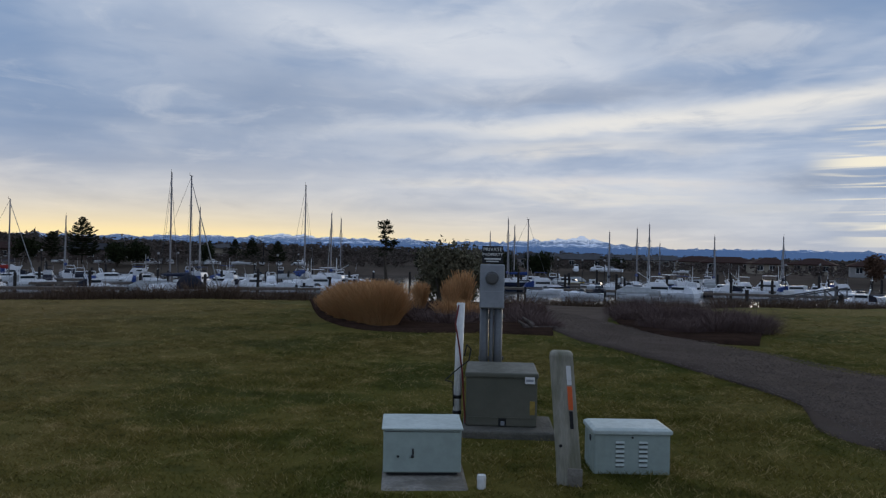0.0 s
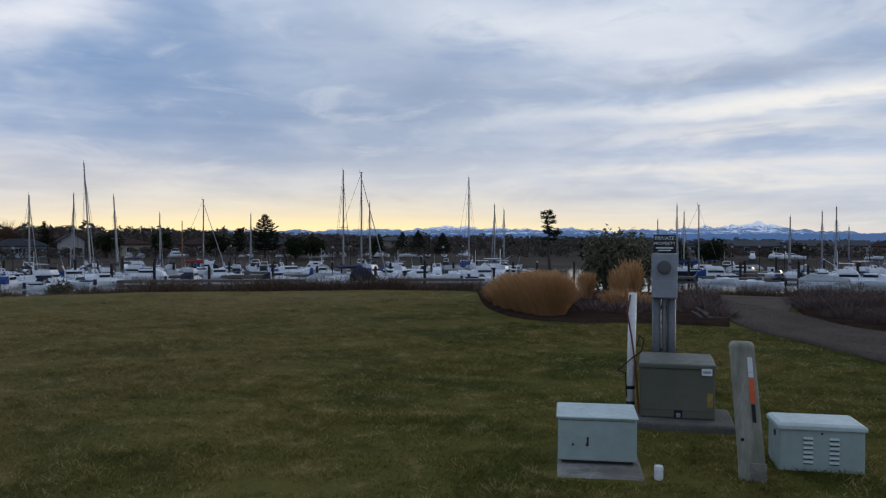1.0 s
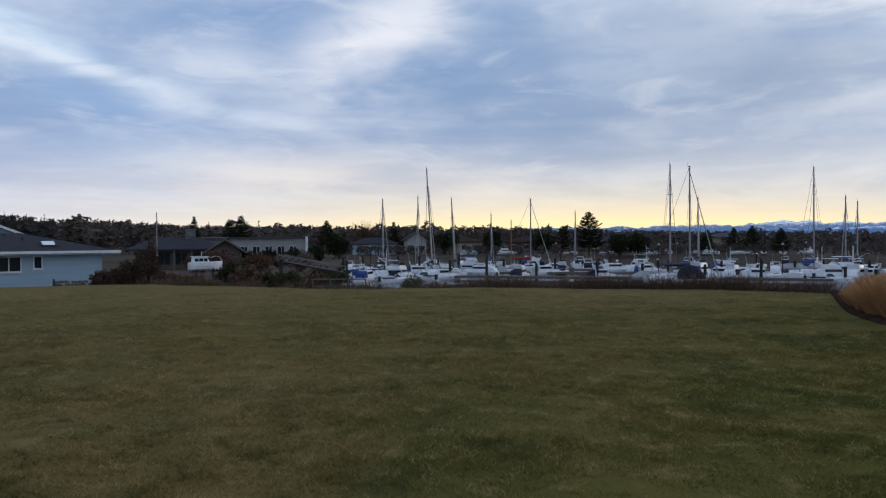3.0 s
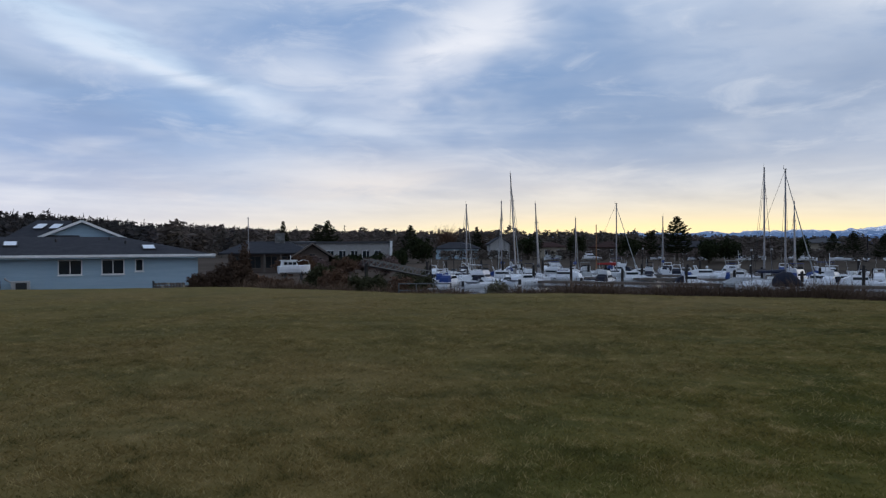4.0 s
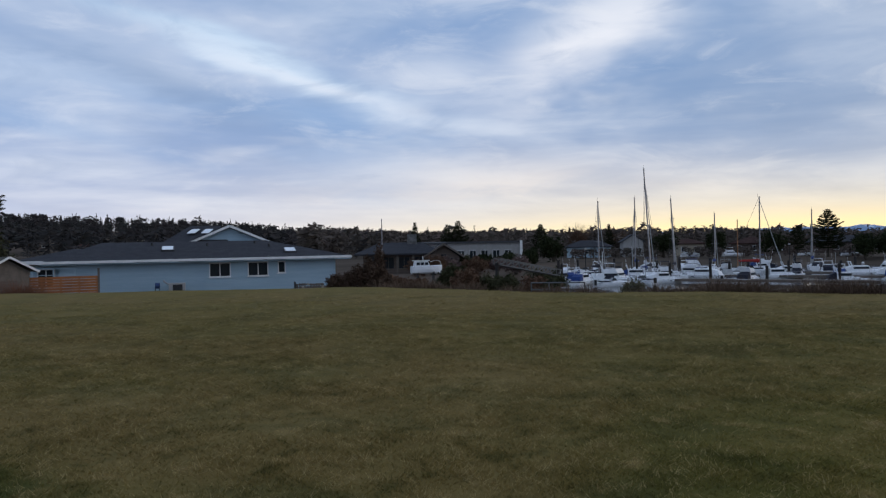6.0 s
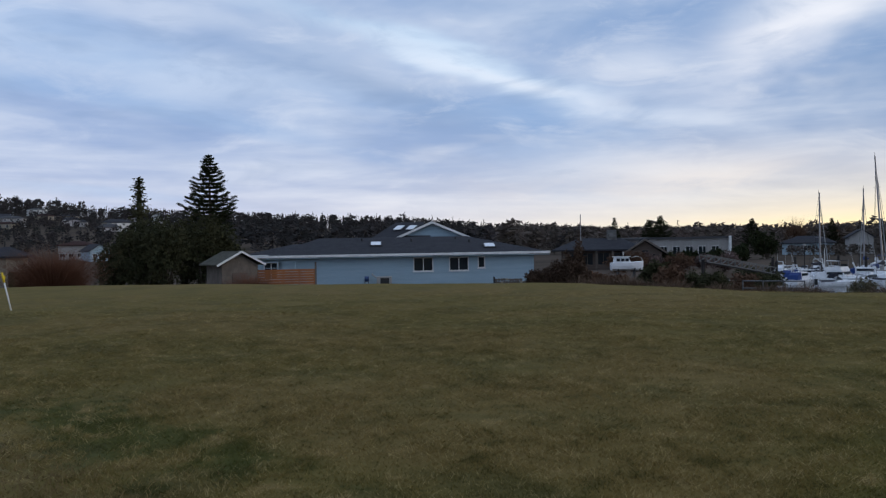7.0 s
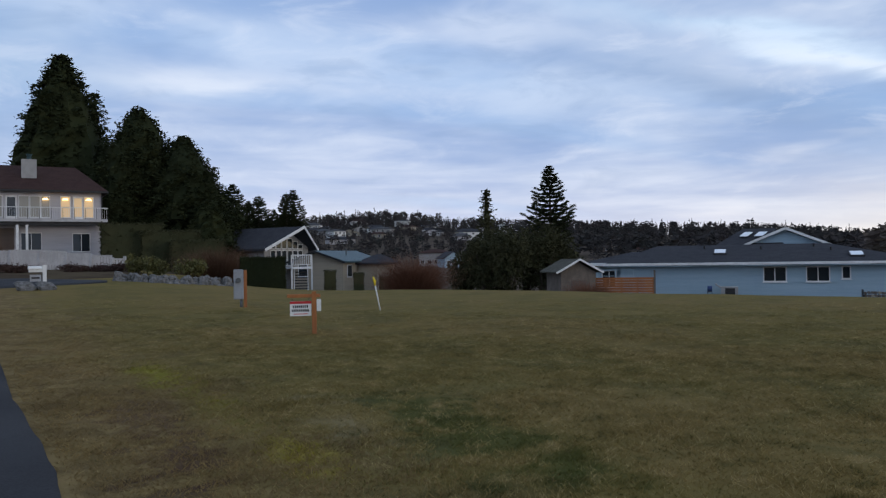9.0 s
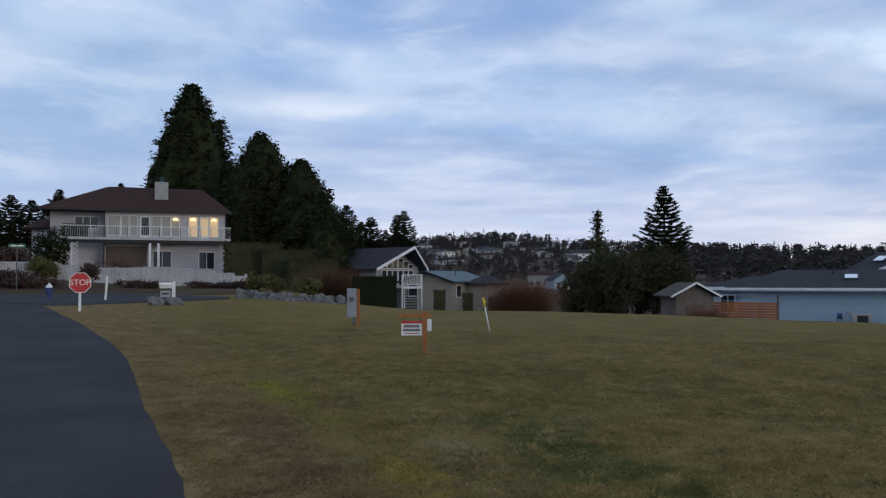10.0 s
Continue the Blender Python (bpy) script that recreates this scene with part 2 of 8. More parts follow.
    if not relief:
        rnd = w.add("ShaderNodeNewGeometry").outputs["Random Per Island"]
        pale = w.ramp(w.math("ADD", rnd, w.math("MULTIPLY", w.math("SUBTRACT", small, 0.5), 1.6)), 0.62, 1.0)
        col = w.mix(w.math("MULTIPLY", pale, 0.75), col, c(0.46, 0.36, 0.17))
        deep = w.ramp(w.math("ADD", w.math("FRACT", w.math("MULTIPLY", rnd, 11.7)), w.math("MULTIPLY", w.math("SUBTRACT", 0.5, small), 1.6)), 0.6, 1.0)
        col = w.mix(w.math("MULTIPLY", deep, 0.7), col, c(0.048, 0.052, 0.014))
    w.put(col, shade.inputs["Base Color"])
    shade.inputs["Roughness"].default_value = 0.9
    shade.inputs["Specular IOR Level"].default_value = 0.02
    if relief:
        bp = w.add("ShaderNodeBump")
        bp.inputs["Strength"].default_value = relief
        bp.inputs["Distance"].default_value = 0.05
        w.put(w.math("ADD", w.math("MULTIPLY", fine, 0.2), w.math("MULTIPLY", small, 1.2)), bp.inputs["Height"])
        w.put(bp.outputs[0], shade.inputs["Normal"])
    return m


def translucent(m):
    """Thin blades let about half of the light through."""
    w = Tree(m.node_tree)
    shade, out = m.node_tree.nodes["Principled BSDF"], m.node_tree.nodes["Material Output"]
    thin = w.add("ShaderNodeBsdfTranslucent")
    w.put(shade.inputs["Base Color"].links[0].from_socket, thin.inputs["Color"])
    both = w.add("ShaderNodeMixShader")
    both.inputs[0].default_value = 0.5
    w.put(shade.outputs[0], both.inputs[1])
    w.put(thin.outputs[0], both.inputs[2])
    w.put(both.outputs[0], out.inputs["Surface"])
    return m


LAWN = turf("winter_lawn", 0.66, 0.16, 0.25)
BLADES = translucent(turf("grass_blades", 0.98, 0.1, 0))
MOSS = translucent(material("bright_moss_grass", (0.34, 0.29, 0.045), 0.9, scale=2, tint=(0.25, 0.20, 0.05), vary=0.3, bump=0, island=0.4, spec=0.02))
VERGE = translucent(material("dry_mossy_verge", (0.38, 0.265, 0.105), 0.9, scale=1.3, tint=(0.15, 0.105, 0.055), vary=0.3, bump=0, island=0.5, spec=0.05))
SCRUB = material("bank_soil", (0.065, 0.048, 0.036), 0.95, spec=0.0, scale=0.3, tint=(0.105, 0.082, 0.052), vary=0.4, bump=0.6)
LAND = material("far_land", (0.074, 0.062, 0.050), 0.95, spec=0.0, scale=0.03, tint=(0.125, 0.098, 0.080), vary=0.4, bump=0.3)
GRAVEL = material("gravel_path", (0.075, 0.056, 0.045), 0.95, spec=0.02, scale=0.9, tint=(0.108, 0.083, 0.068), vary=0.3, bump=0.35, fine=60)
ASPHALT = material("asphalt", (0.036, 0.037, 0.041), 0.9, spec=0.08, scale=0.5, tint=(0.050, 0.051, 0.055), vary=0.25, bump=0.4, fine=90)
MULCH = material("bark_mulch", (0.034, 0.021, 0.016), 0.95, spec=0.0, scale=2.5, tint=(0.06, 0.036, 0.026), vary=0.5, bump=1.0, fine=12)
STRAW = material("dry_ornamental_grass", (0.56, 0.33, 0.16), 0.85, spec=0.05, scale=1.5, tint=(0.44, 0.23, 0.10), vary=0.3, bump=0, island=0.5)
TWIG = material("bare_purple_twigs", (0.115, 0.080, 0.074), 0.9, spec=0.05, scale=2, tint=(0.165, 0.115, 0.102), vary=0.3, bump=0, island=0.5)
BANKTWIG = material("bank_scrub_twigs", (0.110, 0.072, 0.054), 0.9, spec=0.05, scale=0.4, tint=(0.150, 0.105, 0.075), vary=0.35, bump=0, island=0.6)
RUSSET = material("russet_twigs", (0.140, 0.082, 0.052), 0.9, spec=0.05, scale=1, tint=(0.100, 0.060, 0.042), vary=0.3, bump=0, island=0.5)
NEEDLE = material("fir_needles", (0.020, 0.028, 0.014), 0.8, spec=0.05, scale=0.6, tint=(0.030, 0.034, 0.014), vary=0.3, bump=0, island=0.6)
CEDAR = material("cedar_foliage", (0.040, 0.046, 0.024), 0.85, spec=0.05, scale=0.5, tint=(0.060, 0.056, 0.028), vary=0.3, bump=0, island=0.6)
LEAF = material("evergreen_leaves", (0.098, 0.098, 0.054), 0.7, scale=0.8, tint=(0.135, 0.110, 0.066), vary=0.3, bump=0, island=0.6)
MOSSY = material("yellow_green_shrub", (0.075, 0.080, 0.022), 0.8, scale=0.8, tint=(0.11, 0.095, 0.03), vary=0.3, bump=0, island=0.5)
DARK_TWIG = material("dark_maroon_shrub", (0.062, 0.040, 0.036), 0.9, spec=0.05, scale=2, tint=(0.085, 0.056, 0.048), vary=0.3, bump=0, island=0.5)
RED_TWIG = material("orange_red_twigs", (0.190, 0.092, 0.058), 0.9, spec=0.05, scale=1, tint=(0.130, 0.066, 0.044), vary=0.3, bump=0, island=0.5)
RIDGEWOOD = material("ridge_conifers", (0.040, 0.044, 0.042), 0.9, spec=0.0, scale=0.02, tint=(0.066, 0.056, 0.056), vary=0.3, bump=0, island=0.4)
# Lightened and purpled: the haze over distant trees is painted into the colour.
HAZED_WOOD = material("hazed_far_woods", (0.070, 0.066, 0.054), 0.9, spec=0.0, scale=0.02, tint=(0.140, 0.108, 0.096), vary=0.3, bump=0, island=0.45)
BARK = material("bark", (0.055, 0.042, 0.032), 0.95, scale=3, tint=(0.08, 0.065, 0.05), vary=0.4, bump=0.8, stretch=(1, 1, 0.25))
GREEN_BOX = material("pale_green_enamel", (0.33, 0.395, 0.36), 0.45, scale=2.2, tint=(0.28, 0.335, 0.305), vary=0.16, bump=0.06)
# Lighter copy of the box enamel: sky light on top faces painted in.
GREEN_SKYLIT = material("skylit_green_enamel", (0.50, 0.56, 0.53), 0.5, scale=3, tint=(0.40, 0.455, 0.43), vary=0.2, bump=0.06)
OLIVE = material("olive_drab_enamel", (0.090, 0.090, 0.068), 0.5, scale=2, tint=(0.120, 0.115, 0.088), vary=0.2, bump=0.08)
GREY_METAL = material("grey_painted_steel", (0.29, 0.305, 0.33), 0.5, 0.2, scale=3, vary=0.15, bump=0.08)
DARK_METAL = material("dark_steel", (0.04, 0.04, 0.042), 0.5, 0.5, scale=4, vary=0.2, bump=0.05)
CONDUIT = material("grey_conduit", (0.13, 0.135, 0.14), 0.45, 0.5, scale=5, vary=0.2, bump=0.05)
CONCRETE = material("weathered_concrete", (0.34, 0.32, 0.265), 0.9, scale=9, tint=(0.17, 0.165, 0.115), vary=0.4, bump=0.35, fine=7, stretch=(1, 1, 0.22))
PAD = material("concrete_pad", (0.30, 0.275, 0.24), 0.9, scale=4, tint=(0.13, 0.115, 0.09), vary=0.5, bump=0.5)
OLD_PAD = material("lichen_concrete", (0.13, 0.12, 0.10), 0.95, scale=4, tint=(0.09, 0.085, 0.07), vary=0.4, bump=0.6)
FENCE_WHITE = material("weathered_white_boards", (0.46, 0.445, 0.45), 0.75, scale=1.6, tint=(0.36, 0.35, 0.35), vary=0.2, bump=0.1)
WHITE = material("white_paint", (0.74, 0.74, 0.73), 0.6, scale=1.2, tint=(0.62, 0.62, 0.61), vary=0.12, bump=0.05)
PVC = material("white_plastic", (0.72, 0.72, 0.70), 0.4, scale=4, tint=(0.58, 0.57, 0.54), vary=0.2, bump=0.03)
ORANGE = material("orange_sticker", (0.75, 0.14, 0.04), 0.5, scale=12, vary=0.2, bump=0)
BLACK = material("black_plastic", (0.012, 0.012, 0.013), 0.5, scale=6, vary=0.2, bump=0)
REDWIRE = material("red_cable", (0.19, 0.035, 0.03), 0.5, scale=6, vary=0.2, bump=0)
YELLOW = material("yellow_plastic", (0.72, 0.52, 0.03), 0.5, scale=6, vary=0.15, bump=0)
CEDAR_WOOD = material("orange_stained_timber", (0.36, 0.135, 0.045), 0.75, scale=3, tint=(0.26, 0.10, 0.04), vary=0.3, bump=0.3, stretch=(1, 1, 0.15))
DECK_WOOD = material("weathered_timber", (0.17, 0.14, 0.12), 0.9, scale=2, tint=(0.11, 0.095, 0.08), vary=0.3, bump=0.4)
BLUE_WALL = material("pale_blue_siding", (0.34, 0.45, 0.53), 0.75, scale=0.8, tint=(0.30, 0.41, 0.49), vary=0.1, bump=0.15, stretch=(0.3, 0.3, 6))
WHITE_WALL = material("white_siding", (0.46, 0.44, 0.455), 0.75, scale=0.6, tint=(0.40, 0.385, 0.40), vary=0.1, bump=0.15, stretch=(0.3, 0.3, 6))
TAN_WALL = material("tan_siding", (0.36, 0.31, 0.24), 0.8, scale=0.6, tint=(0.31, 0.27, 0.21), vary=0.12, bump=0.15, stretch=(0.3, 0.3, 6))
BROWN_WALL = material("brown_siding", (0.13, 0.10, 0.085), 0.85, scale=0.6, vary=0.2, bump=0.2, stretch=(0.3, 0.3, 6))
PALE_WALL = material("pale_stucco", (0.35, 0.34, 0.33), 0.8, scale=0.3, vary=0.15, bump=0.1)
SHINGLE = material("dark_grey_shingles", (0.036, 0.037, 0.043), 0.9, spec=0.08, scale=1.5, tint=(0.048, 0.048, 0.054), vary=0.3, bump=0.6, fine=10)
BROWN_ROOF = material("brown_red_shingles", (0.042, 0.022, 0.019), 0.9, spec=0.08, scale=1.5, tint=(0.056, 0.031, 0.026), vary=0.3, bump=0.6, fine=10)
GREEN_ROOF = material("blue_green_metal_roof", (0.045, 0.085, 0.095), 0.5, scale=1, vary=0.2, bump=0.1)
GREY_ROOF = material("grey_roof", (0.085, 0.085, 0.09), 0.9, spec=0.08, scale=0.6, vary=0.25, bump=0.3)
PANE = glass_dark("window_glass")
# Near-white base colour paints the sky's reflection onto the roof glass.
SKY_WHITE_PANE = glass_dark("sky_reflection_white", (0.78, 0.80, 0.82), 0.15)
WARM = glowing("lamp_lit_room", (1.0, 0.66, 0.28), 2.6)
GEL = material("white_gelcoat", (0.80, 0.81, 0.83), 0.25, scale=0.8, tint=(0.70, 0.71, 0.74), vary=0.08, bump=0)
NAVY = material("navy_hull", (0.012, 0.018, 0.045), 0.3, scale=0.8, vary=0.2, bump=0)
CANVAS = material("blue_canvas", (0.025, 0.055, 0.19), 0.85, scale=2, vary=0.2, bump=0.2)
DARKCANVAS = material("dark_canvas", (0.02, 0.022, 0.034), 0.9, scale=2, vary=0.2, bump=0.2)
TARP = material("pale_boat_tarpaulin", (0.36, 0.37, 0.37), 0.75, scale=1.2, tint=(0.27, 0.28, 0.28), vary=0.15, bump=0.5)
REDCANVAS = material("red_canvas", (0.30, 0.03, 0.025), 0.85, scale=2, vary=0.2, bump=0.2)
ALU = material("aluminium_spar", (0.30, 0.29, 0.30), 0.4, 0.4, scale=1, vary=0.15, bump=0)
PILE = material("tarred_piling", (0.035, 0.030, 0.028), 0.9, scale=2, vary=0.3, bump=0.4)
ROCK = material("grey_boulder", (0.20, 0.195, 0.19), 0.9, scale=2.5, tint=(0.075, 0.072, 0.068), vary=0.4, bump=0.8)
STOPRED = material("red_sign_sheet", (0.50, 0.025, 0.03), 0.4, scale=3, vary=0.1, bump=0)
SIGNGREEN = material("green_sign_sheet", (0.02, 0.14, 0.07), 0.4, scale=3, vary=0.1, bump=0)
INK = material("black_ink", (0.02, 0.02, 0.022), 0.6, scale=9, vary=0.1, bump=0)
LETTER = material("white_lettering", (0.72, 0.72, 0.70), 0.6, scale=9, vary=0.08, bump=0)
BLUEPAINT = material("dark_blue_paint", (0.03, 0.06, 0.16), 0.5, scale=6, vary=0.2, bump=0)


# ---- shape helpers ----
class Geo:
    """Gathers the faces of one mesh."""

    def __init__(self):
        self.v, self.f, self.m = [], [], []

    def add(self, verts, faces, mat=0):
        n = len(self.v)
        self.v.extend(tuple(p) for p in verts)
        self.f.extend(tuple(i + n for i in f) for f in faces)
        self.m.extend([mat] * len(faces))
        return self

    def box(self, x0, y0, z0, x1, y1, z1, mat=0):
        v = [(x0, y0, z0), (x1, y0, z0), (x1, y1, z0), (x0, y1, z0), (x0, y0, z1), (x1, y0, z1), (x1, y1, z1), (x0, y1, z1)]
        return self.add(v, [(0, 3, 2, 1), (4, 5, 6, 7), (0, 1, 5, 4), (1, 2, 6, 5), (2, 3, 7, 6), (3, 0, 4, 7)], mat)

    def rod(self, p0, p1, r0, r1=None, n=8, mat=0):
        r1 = r0 if r1 is None else r1
        p0, p1 = Vector(p0), Vector(p1)
        q = (p1 - p0).to_track_quat("Z", "Y")
        v = []
        for p, r in ((p0, r0), (p1, r1)):
            v += [p + q @ Vector((r * math.cos(2 * math.pi * i / n), r * math.sin(2 * math.pi * i / n), 0)) for i in range(n)]
        f = [(i, (i + 1) % n, n + (i + 1) % n, n + i) for i in range(n)] + [tuple(range(n))[::-1], tuple(range(n, 2 * n))]
        return self.add(v, f, mat)

    def tube(self, pts, r, n=6, mat=0):
        for a, b in zip(pts, pts[1:]):
            self.rod(a, b, r, r, n, mat)
        return self

    def beam(self, p0, p1, w, h, mat=0):
        """A square bar from p0 to p1, w wide and h high."""
        p0, p1 = Vector(p0), Vector(p1)
        d = (p1 - p0).normalized()
        s = d.cross(Vector((0, 0, 1)))
        s = (s.normalized() if s.length > 1e-4 else Vector((1, 0, 0))) * w / 2
        u = s.cross(d).normalized() * h / 2
        v = [p + i * s + j * u for p in (p0, p1) for i, j in ((-1, -1), (1, -1), (1, 1), (-1, 1))]
        return self.add(v, [(0, 1, 2, 3), (7, 6, 5, 4), (0, 4, 5, 1), (1, 5, 6, 2), (2, 6, 7, 3), (3, 7, 4, 0)], mat)

    def loft(self, rings, mat=0, caps=True):
        n = len(rings[0])
        v = [p for r in rings for p in r]
        f = [(k * n + i, k * n + (i + 1) % n, (k + 1) * n + (i + 1) % n, (k + 1) * n + i) for k in range(len(rings) - 1) for i in range(n)]
        if caps:
            f += [tuple(range(n))[::-1], tuple(range((len(rings) - 1) * n, len(rings) * n))]
        return self.add(v, f, mat)

    def slab(self, pts, h, mat=0):
        """A flat polygon, thickened downwards by h."""
        n = len(pts)
        v = [tuple(p) for p in pts] + [(p[0], p[1], p[2] - h) for p in pts]
        f = [tuple(range(n)), tuple(range(n, 2 * n))[::-1]] + [(i, n + i, n + (i + 1) % n, (i + 1) % n) for i in range(n)]
        return self.add(v, f, mat)


def finish(ob, mats, smooth=False):
    for m in mats if isinstance(mats, (list, tuple)) else [mats]:
        ob.data.materials.append(m)
    if smooth:
        ob.data.polygons.foreach_set("use_smooth", [True] * len(ob.data.polygons))
    return ob


def mesh_of(geo, bevel=0.0):
    me = bpy.data.meshes.new("mesh")
    me.from_pydata(geo.v, [], geo.f)
    me.polygons.foreach_set("material_index", geo.m)
    bm = bmesh.new()
    bm.from_mesh(me)
    bmesh.ops.recalc_face_normals(bm, faces=bm.faces)
    if bevel:
        sharp = [e for e in bm.edges if len(e.link_faces) == 2 and e.calc_face_angle(0) > 0.6]
        bmesh.ops.bevel(bm, geom=sharp, offset=bevel, segments=2, affect="EDGES", profile=0.5, clamp_overlap=True)
    bm.to_mesh(me)
    bm.free()
    return me


def part(name, geo, mats, parent=None, label="", bevel=0.0, smooth=False):
    ob = finish(new(name, mesh_of(geo, bevel)), mats, smooth)
    ob.parent = parent
    return tagged(ob, label)


def thing(name, label, category, m, group=""):
    ob = new(name)
    ob.empty_display_size = 0.2
    ob.matrix_world = m
    return tagged(ob, label, category, group)


def raw(name, verts, tris, mats, parent=None, smooth=False):
    """One mesh from arrays."""
    me = bpy.data.meshes.new(name)
    me.from_pydata(np.asarray(verts).tolist(), [], np.asarray(tris).tolist())
    ob = finish(new(name, me), mats, smooth)
    ob.parent = parent
    return ob


def boxed(*a, mat=0):
    return Geo().box(*a, mat=mat)


# ---- plan ----
def bd(b, d):
    """The place at bearing b (degrees, positive to the left of +y), d metres from where the eye is when it looks there."""
    ox, oy = np.interp(b, [0, 30, 55, 100], [0, -0.16, -0.45, -0.6]), np.interp(b, [0, 30, 55, 100], [0, -0.2, -0.31, -0.36])
    return float(ox - d * math.sin(radians(b))), float(oy + d * math.cos(radians(b)))


LIP = ([-180, -70, -40, -30, -24, -12, 10, 30, 46, 58, 76, 90, 106, 113, 125, 180], [60, 40, 33, 29.6, 27, 23.5, 24.6, 25, 26, 30.5, 33, 39, 42, 60, 90, 60])
DROP = ([-180, -90, -55, -40, 50, 57, 84, 92, 104, 112, 180], [0, -1.0, -3, -4.8, -4.8, -2.0, -1.9, -2.4, -1.7, 0, 0])
BANK = ([-60, -40, 0, 30, 44, 50, 55, 58], [120, 138, 152, 146, 120, 75, 52, 46])
HILL = ([-180, -40, 18, 33, 54, 62, 70, 76, 81, 88, 94, 100, 115, 130, 150], [0, 0, 0, 0.4, 0.5, 0.75, 1.35, 1.5, 1.75, 2.1, 2.55, 2.4, 2.2, 2.0, 0])


def smooth(x, a, b):
    t = np.clip((np.asarray(x, float) - a) / (b - a), 0, 1)
    return t * t * (3 - 2 * t)


def ground_z(x, y):
    """The height of the ground: a flat lawn, a bank down to the harbour, land and hills beyond it."""
    x, y = np.asarray(x, float), np.asarray(y, float)
    d, b = np.hypot(x, y), np.degrees(np.arctan2(-x, y))
    lip = np.interp(b, *LIP)
    side = smooth(b, 98, 115)
    z = 0.025 * np.clip(d - 14, 0, 60) * side + (0.08 + 0.5 * smooth(b, 119, 128)) * smooth(d, 47, 56) * smooth(b, 106, 118)
    drop = np.interp(b, *DROP)
    z = z + drop * smooth(d, lip - 0.5, lip + 15)
    far = np.interp(b, *BANK)
    wet = (b > -58) & (b < 56)
    z = np.where(wet, z + np.maximum(-drop - 2.2, 0) * smooth(d, far, far + 9), z)
    z = z + np.tan(np.radians(np.interp(b, *HILL))) * 900 * smooth(d, 160, 900)
    z = z + 0.02 * np.sin(x * 0.7 + 1.3) * np.sin(y * 0.55) + 0.012 * np.sin(x * 1.9) * np.sin(y * 2.3 + 0.7)
    return z


def gz(p):
    return float(ground_z(p[0], p[1]))


def spot(b, d, turn=0.0, z=None, lift=0.0):
    """A pose on the ground at bearing b, distance d, with its front (-y) towards the lawn's middle, then turned."""
    x, y = bd(b, d)
    return pose(x, y, (gz((x, y)) if z is None else z) + lift, 0, 0, b + turn)


# ---- ground, road, path, water ----
def build_ground():
    radii = np.concatenate([np.arange(0, 22, 0.9), np.arange(22, 62, 1.5), np.geomspace(62, 4700, 46)])
    angles = np.radians(np.arange(-180, 180, 1.5))
    r, a = np.meshgrid(radii[1:], angles, indexing="ij")
    x, y = -r * np.sin(a), r * np.cos(a)
    z = ground_z(x, y)
    z = np.where(r > 1500, z - (r - 1500) * 0.004, z)
    verts = np.concatenate([[[0, 0, 0]], np.stack([x, y, z], -1).reshape(-1, 3)])
    nr, na = r.shape
    faces, kinds = [], []
    lips = np.interp(np.degrees(angles), *LIP)
    for j in range(na):
        faces.append((0, 1 + j, 1 + (j + 1) % na))
        kinds.append(0)
    for i in range(nr - 1):
        for j in range(na):
            k = (j + 1) % na
            faces.append((1 + i * na + j, 1 + (i + 1) * na + j, 1 + (i + 1) * na + k, 1 + i * na + k))
            edge = lips[j] + 1.5 if np.degrees(angles[j]) < 112 else 46
            kinds.append(0 if radii[i + 1] < edge else (1 if radii[i + 1] < 62 else 2))
    me = bpy.data.meshes.new("ground")
    me.from_pydata(verts.tolist(), [], faces)
    me.polygons.foreach_set("material_index", kinds)
    me.polygons.foreach_set("use_smooth", [True] * len(faces))
    ob = finish(new("ground", me), [LAWN, SCRUB, LAND])
    tagged(ob, "mown olive-brown winter lawn falling to a harbour bank", "ground", kind="structure")


def curve_through(pts, cuts=10):
    """A smooth line through plan points."""
    pts = np.array(pts, float)
    s = np.linspace(0, len(pts) - 1, (len(pts) - 1) * cuts + 1)
    out = []
    for u in s:
        i = min(int(u), len(pts) - 2)
        t = u - i
        p0, p1, p2, p3 = pts[max(i - 1, 0)], pts[i], pts[i + 1], pts[min(i + 2, len(pts) - 1)]
        out.append(0.5 * (2 * p1 + (p2 - p0) * t + (2 * p0 - 5 * p1 + 4 * p2 - p3) * t * t + (3 * p1 - p0 - 3 * p2 + p3) * t ** 3))
    return np.array(out)


def strip(name, left, right, mat, label, lift=0.02, cuts=10, kind="structure", category="road"):
    """A paved band between two lines of plan points, laid on the ground."""
    a, b = curve_through(left, cuts), curve_through(right, cuts)
    rng = np.random.default_rng(5)
    n, w = len(a), 9
    a = a + rng.normal(0, 0.008, a.shape)
    b = b + rng.normal(0, 0.008, b.shape)
    u = np.array([0, 0.006, 0.15, 0.3, 0.5, 0.7, 0.85, 0.994, 1])[None, :, None]
    p = a[:, None] * (1 - u) + b[:, None] * u
    z = ground_z(p[..., 0], p[..., 1]) + lift
    z[:, 0] -= lift + 0.02
    z[:, -1] -= lift + 0.02
    v = np.concatenate([p, z[..., None]], -1).reshape(-1, 3)
    f = [(i * w + j, i * w + j + 1, (i + 1) * w + j + 1, (i + 1) * w + j) for i in range(n - 1) for j in range(w - 1)]
    ob = raw(name, v, f, mat, smooth=True)
    return tagged(ob, label, category, kind=kind)


